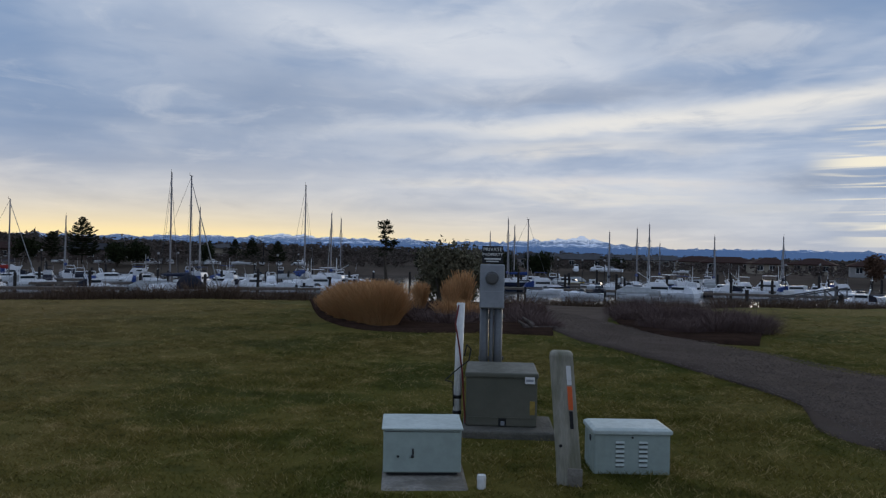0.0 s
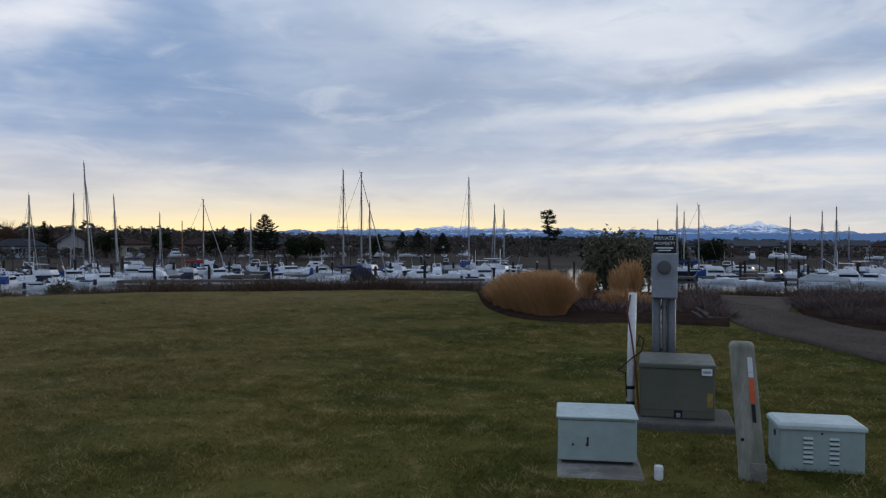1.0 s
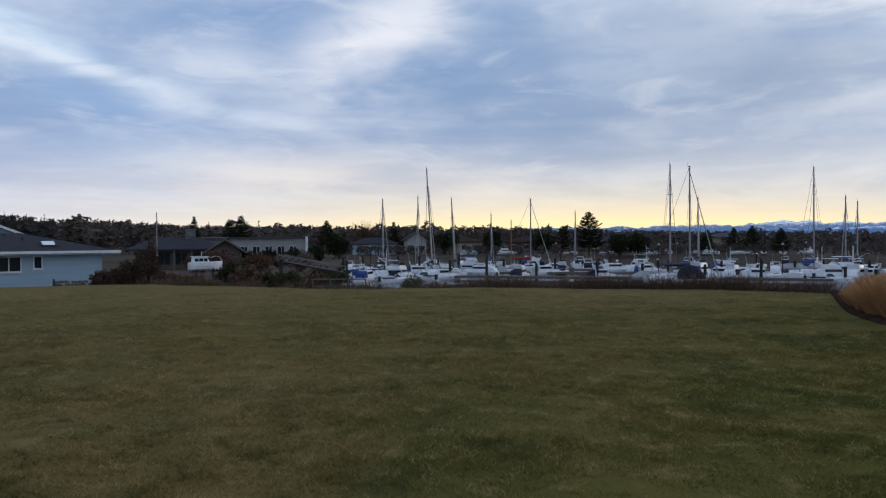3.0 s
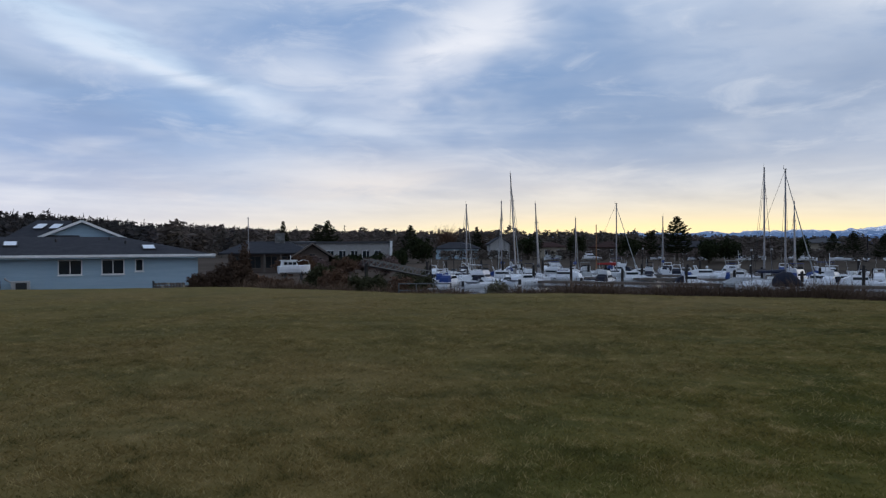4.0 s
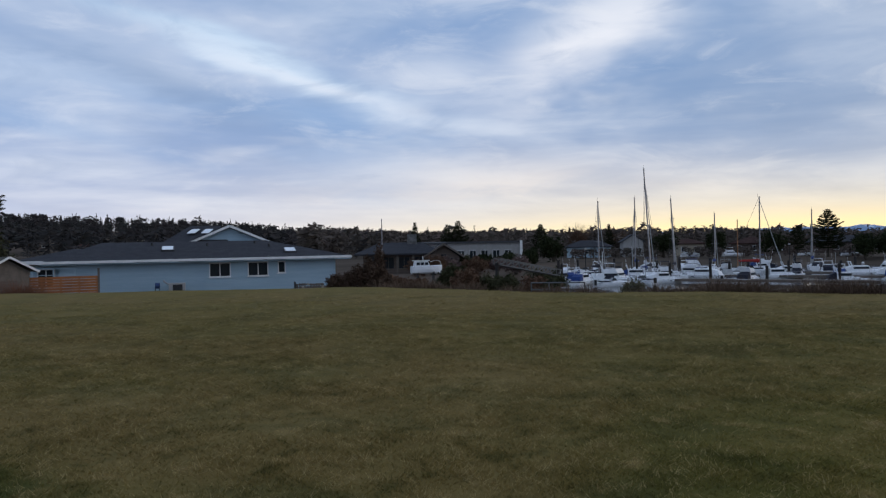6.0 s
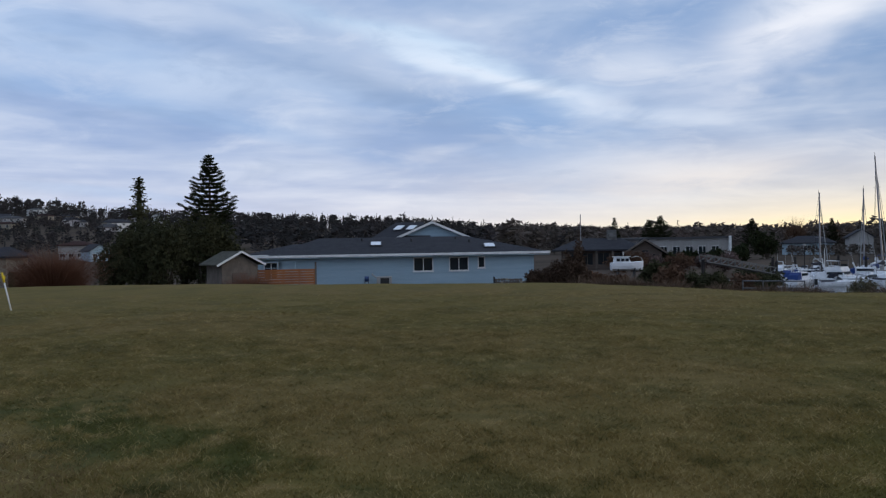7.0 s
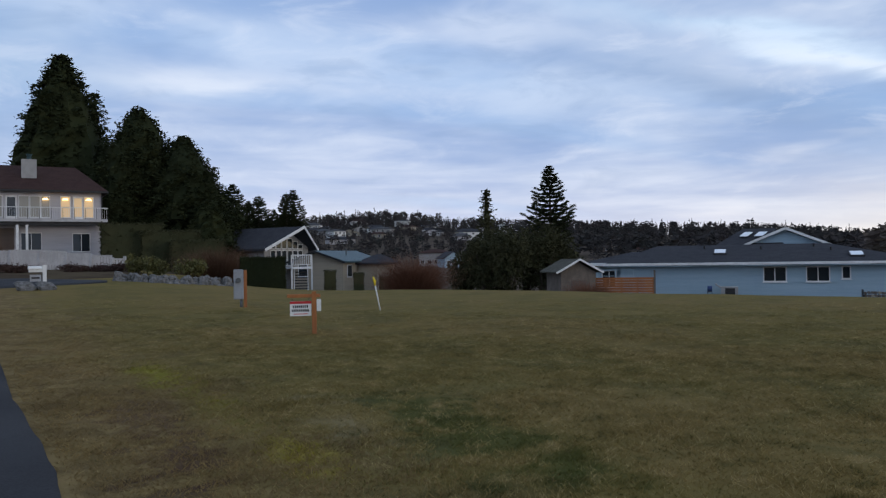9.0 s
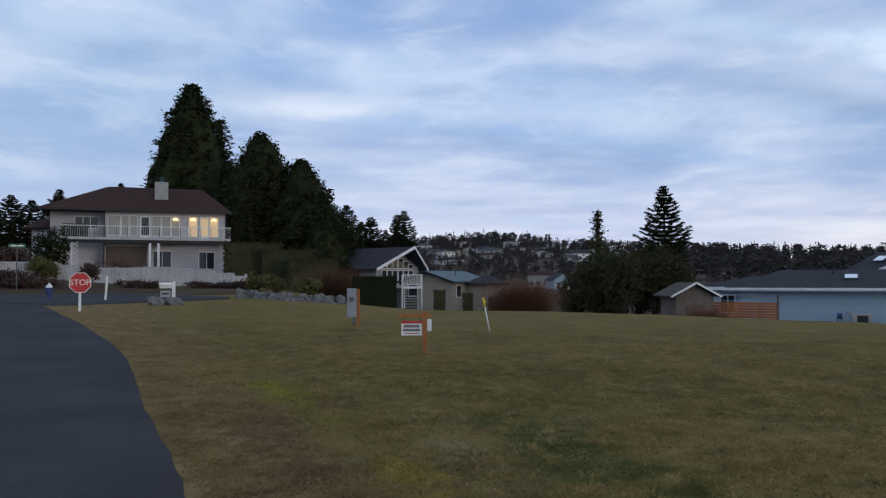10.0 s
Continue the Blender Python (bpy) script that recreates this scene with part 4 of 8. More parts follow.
# ---- signs and posts on the far lawn ----
def sale_sign():
    t = thing("sale_sign", "orange timber signpost with a hanging white sale board", "sign", spot(100.4, 17.1))
    part("post", boxed(-0.05, -0.05, -0.1, 0.05, 0.05, 0.93), CEDAR_WOOD, t, bevel=0.008)
    part("arm", boxed(-0.58, -0.035, 0.80, 0.14, 0.035, 0.875), CEDAR_WOOD, t, bevel=0.006)
    s = part("board", boxed(-0.52, -0.012, 0.40, -0.06, 0.012, 0.72), WHITE, t, "white sale board")
    part("board_header", boxed(-0.52, -0.0155, 0.665, -0.06, -0.0125, 0.72), STOPRED, s, "red header band")
    for x0, x1, z0, z1 in ((-0.46, -0.12, 0.575, 0.632), (-0.48, -0.10, 0.492, 0.545)):
        n = 8
        for k in range(n):
            a = x0 + (x1 - x0) * k / n
            part("print_bar", boxed(a, -0.0155, z0, a + (x1 - x0) / n * 0.72, -0.0125, z1), INK, s)
    part("print_bar", boxed(-0.44, -0.0155, 0.435, -0.14, -0.0125, 0.452), STOPRED, s)
    for x in (-0.47, -0.11):
        part("hanger", Geo().rod((x, 0, 0.72), (x, 0, 0.80), 0.006), DARK_METAL, t)
    part("leaflet_box", boxed(0.055, -0.06, 0.50, 0.15, 0.0, 0.76), WHITE, t, "white leaflet box", bevel=0.006)


def lot_meter():
    t = thing("lot_power_post", "grey power box on a brown timber post", "power post", spot(105.75, 25.2))
    part("post", boxed(0.14, -0.05, -0.1, 0.24, 0.05, 1.18), CEDAR_WOOD, t, bevel=0.008)
    part("box", boxed(-0.17, -0.10, 0.26, 0.135, 0.06, 1.20), GREY_METAL, t, bevel=0.012)
    part("meter", Geo().rod((-0.02, -0.10, 0.86), (-0.02, -0.16, 0.86), 0.085, 0.075, 18), CONDUIT, t, "round meter dome")
    part("lower_cover", boxed(-0.15, -0.112, 0.29, 0.115, -0.098, 0.62), GREY_METAL, t, bevel=0.004)
    part("conduit", Geo().rod((0.06, -0.02, -0.1), (0.06, -0.02, 0.28), 0.045, 0.045, 12), CONDUIT, t, smooth=True)


def marker_pole():
    t = thing("marker_pole", "leaning white marker pole with a yellow top", "marker pole", spot(95.55, 24.2))
    part("pole", Geo().rod((0, 0, -0.1), (-0.17, 0, 0.78), 0.022, 0.022, 10), PVC, t, smooth=True)
    part("top", Geo().rod((-0.17, 0, 0.78), (-0.225, 0, 1.06), 0.03, 0.03, 10), YELLOW, t, "bright yellow sleeve", smooth=True)
    part("flag", boxed(-0.20, -0.006, 0.88, -0.14, 0.006, 0.97), YELLOW, t)


def stop_sign():
    t = thing("stop_sign", "red octagonal stop sign on a white post", "road sign", spot(124.25, 32, 6))
    part("post", boxed(-0.045, -0.02, -0.2, 0.045, 0.04, 1.15), WHITE, t, bevel=0.005)
    n = 8
    def octo(r, y):
        return [(r * math.cos(math.pi / 8 + i * math.pi / 4), y, 1.08 + r * math.sin(math.pi / 8 + i * math.pi / 4)) for i in range(n)]
    p = part("plate", Geo().loft([octo(0.41, -0.03), octo(0.41, -0.022)]), LETTER, t, "white-edged octagonal plate")
    part("red_face", Geo().loft([octo(0.382, -0.034), octo(0.382, -0.0305)]), STOPRED, p)
    written("lettering", "STOP", 0.30, LETTER, p, 0, -0.0365, 1.08)


def mailbox():
    t = thing("mailbox_stand", "white timber mailbox stand with a name board", "mailbox", spot(118.6, 36, 8))
    part("post", boxed(0.12, -0.06, -0.2, 0.26, 0.06, 1.02), WHITE, t, bevel=0.01)
    part("arm", boxed(-0.40, -0.05, 0.72, 0.12, 0.05, 0.84), WHITE, t, bevel=0.01)
    b = part("box", Geo().loft([[(x, 0.10 * math.cos(a) * 1.0, 0.845 + (0.13 * math.sin(a) if math.sin(a) > 0 else 0.0)) for a in np.linspace(0, 2 * math.pi, 16, endpoint=False)] for x in (-0.42, 0.10)]), WHITE, t, "white domed mailbox")
    part("box_door", boxed(-0.43, -0.08, 0.85, -0.421, 0.08, 0.95), GREY_METAL, b)
    s = part("board", boxed(-0.36, -0.02, 0.34, 0.06, 0.0, 0.62), GREY_METAL, t, "hanging name board")
    part("print_bar", boxed(-0.30, -0.024, 0.45, 0.0, -0.0205, 0.52), INK, s)
    for x in (-0.3, 0.0):
        part("hanger", Geo().rod((x, -0.01, 0.62), (x, -0.01, 0.72), 0.008), DARK_METAL, t)


def hydrant():
    t = thing("fire_hydrant", "blue fire hydrant with a white cap", "hydrant", spot(126.1, 43))
    n = 14
    def ring(r, z):
        return [(r * math.cos(2 * math.pi * i / n), r * math.sin(2 * math.pi * i / n), z) for i in range(n)]
    part("barrel", Geo().loft([ring(0.2, -0.1), ring(0.2, 0.06), ring(0.13, 0.08), ring(0.13, 0.5), ring(0.17, 0.52), ring(0.17, 0.57)]), BLUEPAINT, t, smooth=False)
    part("bonnet", Geo().loft([ring(0.16, 0.57), ring(0.13, 0.66), ring(0.05, 0.74), ring(0.04, 0.80)]), WHITE, t, "white bonnet")
    for x in (-1, 1):
        part("outlet", Geo().rod((0.1 * x, 0, 0.40), (0.22 * x, 0, 0.40), 0.065, 0.065, 10), BLUEPAINT, t)
    part("pumper_outlet", Geo().rod((0, -0.1, 0.36), (0, -0.23, 0.36), 0.085, 0.085, 12), BLUEPAINT, t)


def road_post():
    t = thing("road_marker_post", "slim white roadside marker post", "marker post", spot(122.7, 40))
    part("post", Geo().loft([[(-0.05, -0.03, -0.2), (0.05, -0.03, -0.2), (0.05, 0.03, -0.2), (-0.05, 0.03, -0.2)], [(0.03, -0.03, 1.08), (0.13, -0.03, 1.08), (0.13, 0.03, 1.08), (0.03, 0.03, 1.08)], [(0.05, -0.03, 1.16), (0.11, -0.03, 1.16), (0.11, 0.03, 1.16), (0.05, 0.03, 1.16)]]), WHITE, t)


def street_sign():
    t = thing("street_name_sign", "green street name sign on a steel post", "road sign", spot(128.0, 50, 10))
    part("post", Geo().rod((0, 0, -0.3), (0, 0, 2.55), 0.03, 0.03, 8), CONDUIT, t)
    p = part("blade", boxed(-0.42, -0.012, 2.4, 0.42, 0.012, 2.6), SIGNGREEN, t, "green name blade")
    part("print_bar", boxed(-0.32, -0.016, 2.46, 0.32, -0.0125, 2.53), LETTER, p)


for make in (sale_sign, lot_meter, marker_pole, stop_sign, mailbox, hydrant, road_post, street_sign):
    make()


# ---- houses ----
def window(parent, x, y, z, w, h, bars=1, glass=None, frame_mat=None, sill=True, t=0.07):
    """A framed window that faces -y, its lower left corner at x, y, z."""
    g = Geo()
    g.box(x - t, y - 0.05, z - t, x, y + 0.02, z + h + t).box(x + w, y - 0.05, z - t, x + w + t, y + 0.02, z + h + t)
    g.box(x, y - 0.05, z + h, x + w, y + 0.02, z + h + t).box(x, y - 0.05, z - t, x + w, y + 0.02, z)
    for k in range(bars):
        c = x + w * (k + 1) / (bars + 1)
        g.box(c - 0.03, y - 0.045, z, c + 0.03, y + 0.02, z + h)
    o = part("window", g, frame_mat or WHITE, parent, "white-framed window")
    part("pane", boxed(x, y - 0.02, z, x + w, y - 0.005, z + h), glass or PANE, o)
    if sill:
        part("sill", boxed(x - 0.12, y - 0.10, z - t - 0.05, x + w + 0.12, y, z - t), frame_mat or WHITE, o)
    return o


def hip_roof(x0, x1, y0, y1, z, ridge, rx0, rx1, ry, thick=0.18):
    """A hipped roof over a rectangle, with its ridge from rx0 to rx1."""
    g = Geo()
    v = [(x0, y0, z), (x1, y0, z), (x1, y1, z), (x0, y1, z), (rx0, ry, ridge), (rx1, ry, ridge)]
    lo = [(a, b, c - thick) for a, b, c in v[:4]]
    g.add(v + lo, [(0, 1, 5, 4), (1, 2, 5), (2, 3, 4, 5), (3, 0, 4), (6, 9, 8, 7), (0, 6, 7, 1), (1, 7, 8, 2), (2, 8, 9, 3), (3, 9, 6, 0)])
    return g


def gable_roof(x0, x1, y0, y1, z, ridge, thick=0.16, front=0.0):
    """A gabled roof with its ridge along y; front: how far the peak leans out."""
    c = (x0 + x1) / 2
    g = Geo()
    for xa, s in ((x0, 1), (x1, -1)):
        v = [(xa, y0, z), (c, y0 - front, ridge), (c, y1, ridge), (xa, y1, z)]
        g.slab(v, thick)
    return g


def gable_wall(x0, x1, y0, y1, h, peak, base=-0.6):
    c = (x0 + x1) / 2
    a = [(x0, y0, base), (x1, y0, base), (x1, y0, h), (c, y0, peak), (x0, y0, h)]
    b = [(p[0], y1, p[2]) for p in a]
    return Geo().loft([a, b])


def blue_house():
    x, y = bd(69.1, 58)
    t = thing("blue_house", "long low pale blue bungalow with a dark shingle hip roof", "house", pose(x, y, -1.75, 0, 0, 69.1))
    w = part("wall", Geo().box(-9.1, 0, -0.6, 9.8, 11.5, 2.42), BLUE_WALL, t, "pale blue lap siding wall")
    for k in range(15):
        part("siding_lap", boxed(-9.1, -0.014, -0.02 + 0.162 * k, 9.8, 0.0, 0.0 + 0.162 * k), BLUE_WALL, w)
    part("porch_wall", boxed(-11.2, 1.6, -0.6, -9.1, 9.5, 2.42), BLUE_WALL, t)
    r = part("roof", hip_roof(-10.2, 10.9, -0.75, 12.2, 2.66, 3.98, -7.0, 5.2, 5.8, 0.05), SHINGLE, t)
    part("porch_roof", hip_roof(-12.4, -6.0, 0.9, 10.2, 2.72, 3.55, -9.0, -7.5, 5.6, 0.05), SHINGLE, t)
    part("fascia", Geo().box(-10.25, -0.80, 2.52, 10.95, -0.74, 2.70).box(10.9, -0.8, 2.52, 10.96, 12.2, 2.70).box(-12.05, 0.84, 2.5, -10.2, 0.9, 2.74), WHITE, t, "white fascia and gutter", bevel=0.01)
    part("soffit", boxed(-10.2, -0.74, 2.44, 10.9, 0.0, 2.48), BLUE_WALL, t)
    part("gable_wing", gable_wall(-0.2, 5.3, 11.0, 20, 4.0, 5.15, 1.5), BLUE_WALL, t, "pale blue gable end above the roof")
    part("wing_roof", gable_roof(-0.75, 5.85, 10.6, 20, 3.95, 5.35), SHINGLE, t)
    part("bargeboard", Geo().beam((-0.8, 10.55, 3.87), (2.55, 10.55, 5.30), 0.06, 0.2).beam((2.55, 10.55, 5.30), (5.9, 10.55, 3.87), 0.06, 0.2), WHITE, t, "pale bargeboard")
    for px, pw in ((0.75, 1.36), (3.45, 1.34)):
        window(t, px, -0.004, 1.38, pw, 0.92, 1)
    window(t, 5.62, -0.004, 1.56, 0.42, 0.74, 0)
    window(t, -10.7, 1.596, 0.9, 1.0, 1.2, 1, sill=False)
    part("downspout", Geo().box(0.3, -0.09, -0.3, 0.39, -0.015, 2.45), BLUE_WALL, t)
    part("corner_trim", Geo().box(9.72, -0.03, -0.5, 9.83, 0.0, 2.44).box(9.8, -0.03, -0.5, 9.83, 0.08, 2.44), BLUE_WALL, t)
    slope = (3.98 - 2.66) / 6.55
    for sx, sy in ((-2.2, 2.6), (6.6, 1.3)):
        zz = 2.66 + slope * (sy + 0.75)
        s = part("skylight", Geo().loft([[(sx - 0.45, sy - 0.55, zz - 0.2), (sx + 0.45, sy - 0.55, zz - 0.2), (sx + 0.45, sy + 0.55, zz + 0.09), (sx - 0.45, sy + 0.55, zz + 0.09)],
                                         [(sx - 0.45, sy - 0.55, zz + 0.02), (sx + 0.45, sy - 0.55, zz + 0.02), (sx + 0.45, sy + 0.55, zz + 0.30), (sx - 0.45, sy + 0.55, zz + 0.30)]]), DARK_METAL, t, "tilted skylight with the sky's reflection painted white")
        part("skylight_pane", Geo().slab([(sx - 0.38, sy - 0.48, zz + 0.055), (sx + 0.38, sy - 0.48, zz + 0.055), (sx + 0.38, sy + 0.48, zz + 0.30), (sx - 0.38, sy + 0.48, zz + 0.30)], 0.02), SKY_WHITE_PANE, s)
    part("rear_roof", hip_roof(-3.6, 2.6, 9.0, 21.0, 3.5, 5.45, -0.7, 1.9, 15.0, 0.05), SHINGLE, t)
    for k in range(2):
        a = -0.95 + 1.15 * k
        part("roof_window", Geo().slab([(a, 12.2, 4.78), (a + 0.65, 12.2, 4.78), (a + 1.05, 13.3, 5.13), (a + 0.4, 13.3, 5.13)], 0.05), SKY_WHITE_PANE, t, "roof window with the sky's reflection painted white")
    for vx, vy in ((0.6, 3.9), (4.2, 4.6), (-3.4, 4.4), (5.2, 3.2)):
        zz = 2.66 + slope * (vy + 0.75)
        part("roof_vent", Geo().rod((vx, vy, zz - 0.1), (vx, vy, zz + 0.22), 0.07, 0.07, 8), DARK_METAL, t)
    part("crawl_vent", boxed(7.2, -0.02, 0.05, 7.55, -0.005, 0.22), DARK_METAL, t)
    part("hose_rail", Geo().box(-1.0, -0.12, 0.28, 0.9, -0.08, 0.34).box(-0.98, -0.11, 0, -0.93, -0.08, 0.3).box(0.85, -0.11, 0, 0.9, -0.08, 0.3), BLUE_WALL, t)
    ac = thing("air_conditioner", "pale boxy air conditioner beside the blue wall", "air conditioner", pose(*bd(70.6, 57.2), -1.45, 0, 0, 69.1))
    part("case", boxed(-0.55, -0.35, -0.45, 0.55, 0.35, 0.72), PALE_WALL, ac, bevel=0.02)
    part("grille", boxed(-0.28, -0.36, 0.10, 0.36, -0.348, 0.62), DARK_METAL, ac, "dark fan grille")
    part("pipe", Geo().tube([(-0.5, 0.1, 0.6), (-0.9, 0.3, 0.85), (-0.9, 0.6, 0.9)], 0.05), PALE_WALL, ac)
    wood = thing("firewood_stack", "stacked firewood on a dark rack by the wall", "firewood", pose(*bd(61.2, 57.3), -1.75, 0, 0, 69.1))
    rng = random.Random(4)
    part("rack", Geo().box(-1.3, -0.3, 0.08, 1.3, 0.3, 0.14).box(-1.3, -0.3, -0.1, -1.24, 0.3, 0.85).box(1.24, -0.3, -0.1, 1.3, 0.3, 0.95), DARK_METAL, wood)
    for k in range(34):
        cx, cz = -1.12 + (k % 12) * 0.205 + rng.uniform(-0.02, 0.02), 0.24 + (k // 12) * 0.19 + rng.uniform(-0.02, 0.02)
        part("log", Geo().rod((cx, -0.28 + rng.uniform(-0.04, 0.04), cz), (cx, 0.25, cz), 0.09, 0.085, 7), DECK_WOOD if k % 7 else TAN_WALL, wood)


def shed_and_fence():
    x, y = bd(81.0, 50)
    t = thing("garden_shed", "weathered timber shed with a pale-edged gable roof", "shed", pose(x, y, -1.9, 0, 0, 81 + 20))
    part("wall", gable_wall(-1.15, 1.15, 0, 3.0, 2.42, 3.12), DECK_WOOD, t)
    part("roof", gable_roof(-1.55, 1.55, -0.35, 3.3, 2.46, 3.28, 0.08), material("mossy_shingles", (0.075, 0.07, 0.05), 0.95, scale=2, vary=0.4, bump=0.6), t, "mossy shingle roof")
    part("bargeboard", Geo().beam((-1.58, -0.37, 2.39), (0, -0.37, 3.25), 0.04, 0.12).beam((0, -0.37, 3.25), (1.58, -0.37, 2.39), 0.04, 0.12), WHITE, t, "white bargeboard")
    part("door", boxed(-0.5, -0.04, -0.5, 0.5, 0.0, 1.9), BROWN_WALL, t)
    x, y = bd(77.9, 51)
    f = thing("slat_fence", "orange-stained horizontal slat fence with posts", "fence", pose(x, y, -1.16, 0, 0, 76))
    for k in range(6):
        part("post", boxed(-3.0 + 0.99 * k - 0.05, -0.05, -0.6, -3.0 + 0.99 * k + 0.05, 0.05, 1.30), CEDAR_WOOD, f)
    for k in range(8):
        part("slat", boxed(-3.0, -0.085, 0.0 + 0.165 * k, 1.95, -0.052, 0.142 + 0.165 * k), CEDAR_WOOD, f)
    part("corner_post", boxed(1.97, -0.09, -0.6, 2.09, 0.03, 1.75), DECK_WOOD, f)
    low = thing("low_picket_fence", "low pale picket fence along the blue wall", "fence", pose(*bd(74.6, 56.6), -1.45, 0, 0, 69.1))
    for z in (0.28, 0.62):
        part("rail", boxed(-1.25, -0.02, z, 1.25, 0.02, z + 0.05), BLUE_WALL, low)
    for k in range(13):
        part("picket", boxed(-1.22 + 0.2 * k, -0.045, -0.4, -1.15 + 0.2 * k, -0.021, 0.74), BLUE_WALL, low)
    hose = thing("hose_reel", "dark garden hose reel by the blue wall", "hose reel", pose(*bd(71.9, 57.0), -1.2, 0, 0, 69.1))
    part("frame", Geo().box(-0.16, -0.03, -0.7, -0.12, 0.03, 0.5).box(0.12, -0.03, -0.7, 0.16, 0.03, 0.5), DARK_METAL, hose)
    part("drum", Geo().rod((-0.15, 0, 0.32), (0.15, 0, 0.32), 0.2, 0.2, 14), BLUEPAINT, hose)
    rail = thing("porch_railing", "slim pale porch railing behind the slat fence", "rail", pose(*bd(79.0, 53.5), -1.2, 0, 0, 69.1))
    for z in (1.35, 1.75):
        part("bar", boxed(-1.8, -0.015, z, 1.8, 0.015, z + 0.04), BLUE_WALL, rail)
    for k in range(4):
        part("post", boxed(-1.8 + 1.2 * k - 0.03, -0.03, -0.6, -1.8 + 1.2 * k + 0.03, 0.03, 1.79), BLUE_WALL, rail)


def white_house():
    x, y = bd(120.55, 74)
    t = thing("white_house", "two-storey white house with balcony and brown hip roof", "house", pose(x, y, 1.75, 0, 0, 120.55) @ Matrix.Translation((0.19, 0, 0)) @ Matrix.Diagonal((0.876, 1, 1, 1)))
    part("wall", boxed(-3.5, 0, -0.8, 8.2, 9.5, 6.0), WHITE_WALL, t)
    part("left_wing", boxed(-8.6, 1.2, -0.8, -3.5, 10.5, 6.0), WHITE_WALL, t)
    part("roof", hip_roof(-9.5, 8.75, -0.7, 11.2, 6.15, 8.75, -3.4, 6.3, 5.2, 0.12), BROWN_ROOF, t)
    part("gutter", Geo().box(-9.5, -0.78, 5.95, 8.78, -0.70, 6.12).box(8.75, -0.7, 5.95, 8.82, 11.2, 6.12), DARK_METAL, t)
    c = part("chimney", boxed(1.2, 2.0, 6.6, 2.55, 3.0, 9.0), PALE_WALL, t, "pale boxed chimney", bevel=0.02)
    part("chimney_cap", Geo().rod((1.9, 2.5, 9.0), (1.9, 2.5, 9.2), 0.22, 0.22, 10).rod((1.9, 2.5, 9.2), (1.9, 2.5, 9.5), 0.16, 0.3, 10), GREEN_ROOF, c)
    # upper floor
    for wx, ww, lit in ((-3.2, 1.1, 0), (-1.95, 0.65, 0), (-1.15, 0.65, 0), (0.95, 0.8, 0), (1.9, 0.8, 0), (2.85, 0.7, 1), (4.55, 0.8, 2), (6.65, 0.8, 2)):
        window(t, wx, -0.004, 3.85, ww, 1.75, 0, sill=False, t=0.06, glass=ROOM if lit == 2 else CURTAIN)
        if lit:
            part("wall_lamp", Geo().rod((wx + ww / 2, -0.05, 5.32), (wx + ww / 2, -0.05, 5.48), 0.30, 0.18, 12), WARM, t, "warm lit lamp behind glass")
    for dx, glass in ((-0.2, PANE), (5.6, ROOM)):
        d = part("balcony_door", boxed(dx, -0.05, 3.66, dx + 0.95, 0.01, 5.65), WHITE, t, "white glazed balcony door")
        part("pane", boxed(dx + 0.13, -0.06, 3.9, dx + 0.82, -0.045, 5.5), glass, d)
    window(t, -6.3, 1.196, 4.55, 2.1, 0.95, 2, sill=False)
    # balcony
    part("deck", boxed(-7.4, -1.6, 3.38, 8.6, 0, 3.62), FENCE_WHITE, t, "white balcony edge", bevel=0.02)
    part("deck_beam", boxed(-7.2, -1.4, 3.10, 8.5, -1.2, 3.38), DARK_METAL, t)
    rail = part("railing", Geo().box(-7.4, -1.58, 4.56, 8.6, -1.53, 4.62).box(8.55, -1.58, 4.56, 8.6, 0, 4.62).box(-7.4, -1.58, 4.56, -7.35, 0.5, 4.62), WHITE, t, "thin railing")
    for k in range(17):
        part("baluster", boxed(-7.4 + k, -1.58, 3.62, -7.36 + k, -1.54, 4.56), DARK_METAL, rail)
    part("rail_infill", [g := Geo(), [g.box(-7.3 + 0.2 * k, -1.565, 3.66, -7.28 + 0.2 * k, -1.55, 4.56) for k in range(80)]][0], WHITE, rail)["kind"] = "stuff"
    part("grill_cover", boxed(-7.3, -1.4, 3.62, -5.0, -0.3, 4.75), BLACK, t, "black covered grill", bevel=0.15)
    for cx in (0.75, 1.55, 8.3):
        part("column", boxed(cx - 0.11, -1.45, -0.8, cx + 0.11, -1.23, 3.12), WHITE, t)
    lat = part("lattice", boxed(-6.45, -1.45, -0.5, -6.35, -1.35, 3.12), WHITE, t, "white lattice post")
    for k in range(9):
        part("slat", Geo().beam((-6.4, -1.40, -0.4 + 0.4 * k), (-5.8, -1.40, 0.0 + 0.4 * k), 0.03, 0.05).beam((-5.8, -1.40, -0.4 + 0.4 * k), (-6.4, -1.40, 0.0 + 0.4 * k), 0.03, 0.05), WHITE, lat)
    # lower floor
    # Flat brown sheet paints the shade of the recess below the balcony.
    part("recess_shade", boxed(-3.4, -0.02, 0.2, 0.5, -0.006, 2.9), BROWN_WALL, t)
    window(t, 1.1, -0.004, 0.55, 1.7, 1.9, 1, sill=False)
    window(t, 5.6, -0.004, 0.9, 1.5, 1.5, 1, sill=False)
    part("downspout", boxed(-3.62, -0.12, 0, -3.5, 0.0, 6.0), DARK_METAL, t)
    part("downspout", boxed(8.2, -0.1, 0, 8.3, 0.0, 6.0), DARK_METAL, t)
    part("terrace_wall", Geo().box(-7.0, -4.4, -0.9, -2.6, -4.2, 1.15).box(-1.2, -4.4, -0.9, 5.2, -4.2, 1.0), FENCE_WHITE, t, "low white terrace wall")
